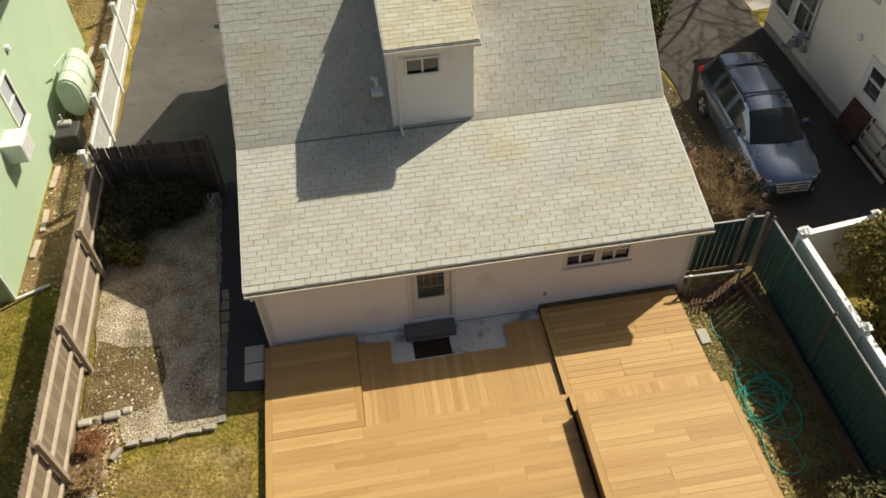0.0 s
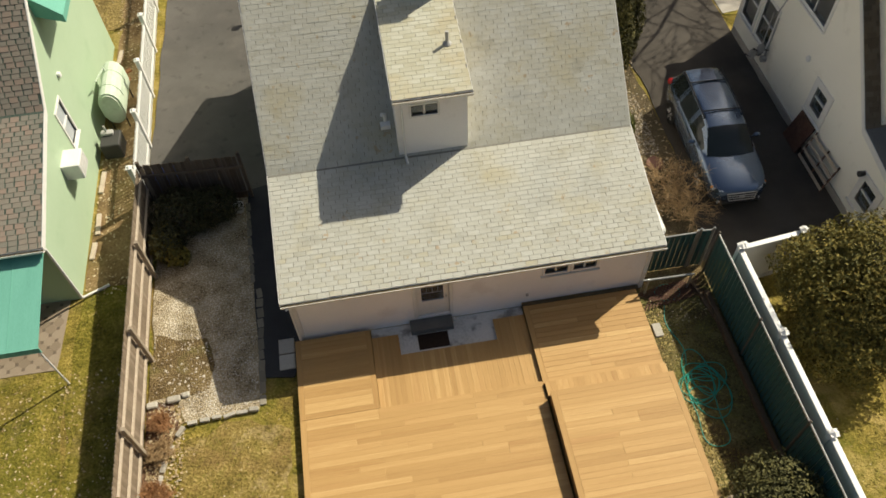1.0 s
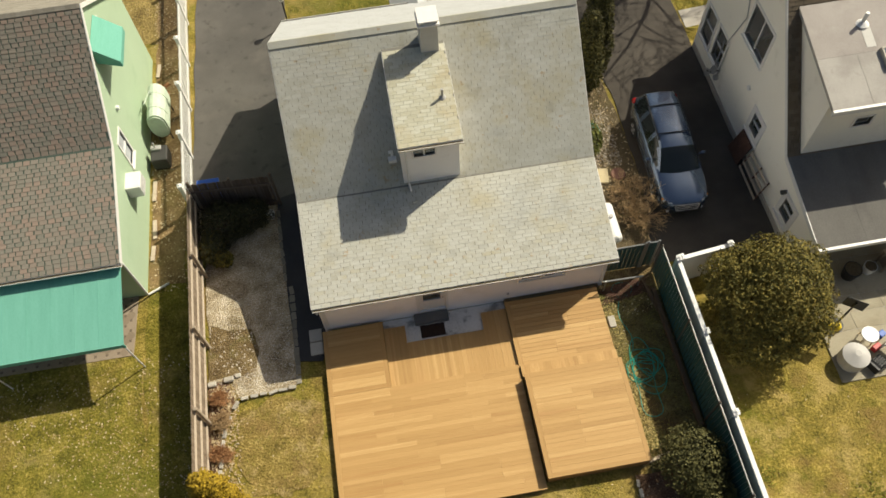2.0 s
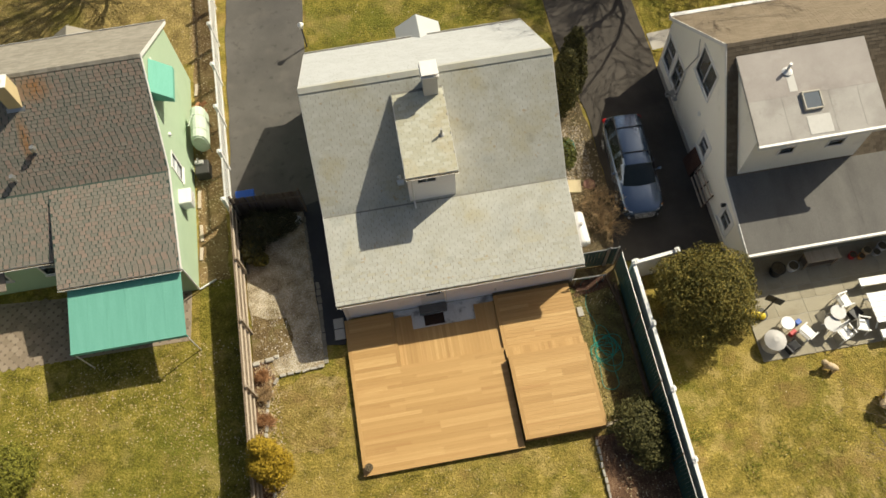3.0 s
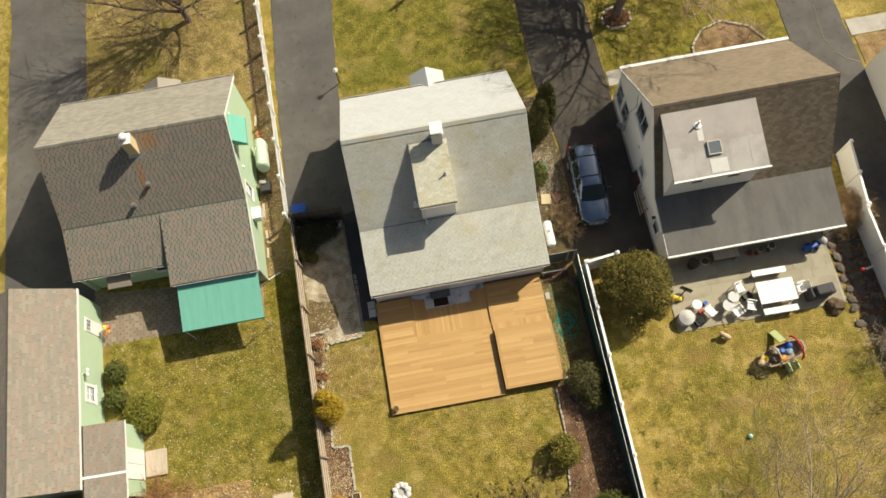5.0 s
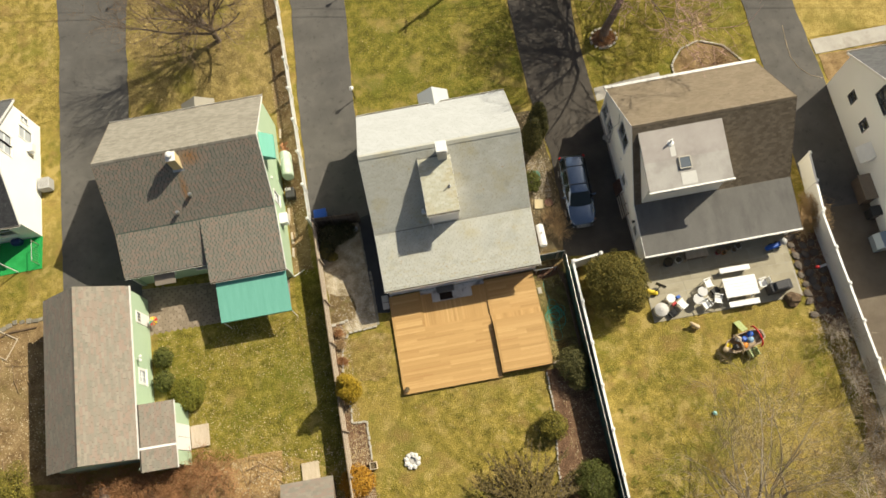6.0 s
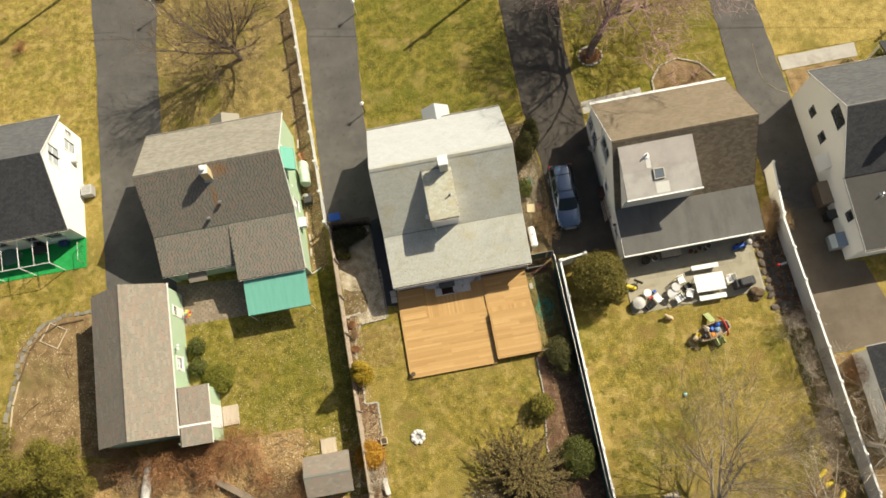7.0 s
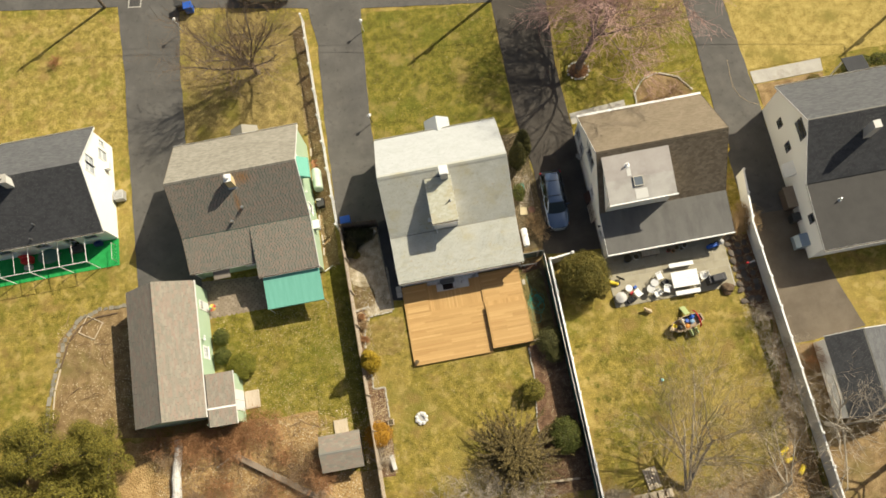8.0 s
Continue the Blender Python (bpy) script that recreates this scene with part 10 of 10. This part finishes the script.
# patio flagstones
bm = bmesh.new()
box(bm, -0.5, 0.5, -0.5, 0.5, -0.5, 0.5, 0.02)
FLAG_MESH = as_mesh("flagstone", bm, FLAG)
rng = random.Random(6)
x0, x1, y0, y1 = PATIO_BOX
y = y0
while y < y1 - 0.1:
    h = min(rng.choice((0.6, 0.75, 0.9)), y1 - y)
    x = x0
    while x < x1 - 0.1:
        w = min(rng.choice((0.6, 0.9, 1.2)), x1 - x)
        if y > 8.9 or x > 14.0 or (x - 14.0) + (y - 6.8) > -1.6:
            ob = new("flagstone", FLAG_MESH)
            ob.parent = patio
            ob.matrix_basis = pose(x + w / 2, y + h / 2, 0.04 + rng.uniform(-0.003, 0.003)) @ Matrix.Diagonal((w - 0.015, h - 0.015, 0.028, 1))
        x += w
    y += h

# octagon pavers with small dark squares between them, on the green house's patio
rng = random.Random(8)
laid, dark, p, cut = ([], []), ([], []), 0.27, 0.068
for i in range(-50, 50):
    for j in range(-50, 50):
        for pale in (True, False):
            u, w = (i + 0.5 * (not pale)) * p, (j + 0.5 * (not pale)) * p
            x, y = -14.2 + (u - w) * 0.7071, 13.3 + (u + w) * 0.7071
            if not (-19.0 < x < -9.6 and 11.85 < y < 15.0) or (y > 13.9 and x > -13.5) or y > 14.95 - (x + 19.1) * 0.08:
                continue
            h = p / 2 - 0.004
            if pale:
                oct8 = [(h, -h + cut), (h, h - cut), (h - cut, h), (-h + cut, h), (-h, h - cut), (-h, -h + cut), (-h + cut, -h), (h - cut, -h)]
            else:
                c = cut - 0.006
                oct8 = [(c, 0), (0, c), (-c, 0), (0, -c)]
            z = 0.036 + rng.uniform(-0.003, 0.003)
            vs, fs = laid if pale else dark
            k, n = len(vs), len(oct8)
            for zz in (z, 0.0):
                vs += [(x + (a - b) * 0.7071, y + (a + b) * 0.7071, zz) for a, b in oct8]
            fs.append(tuple(range(k, k + n)))
            fs += [(k + n + q, k + n + (q + 1) % n, k + (q + 1) % n, k + q) for q in range(n)]
tagged(raw("pavers", *laid, PAVER), "mottled tan octagonal pavers of the back patio", "pavers", kind="stuff")
tagged(raw("pavers", *dark, PAVER_DARK), "small dark square pavers between the tan ones", "pavers", kind="stuff")
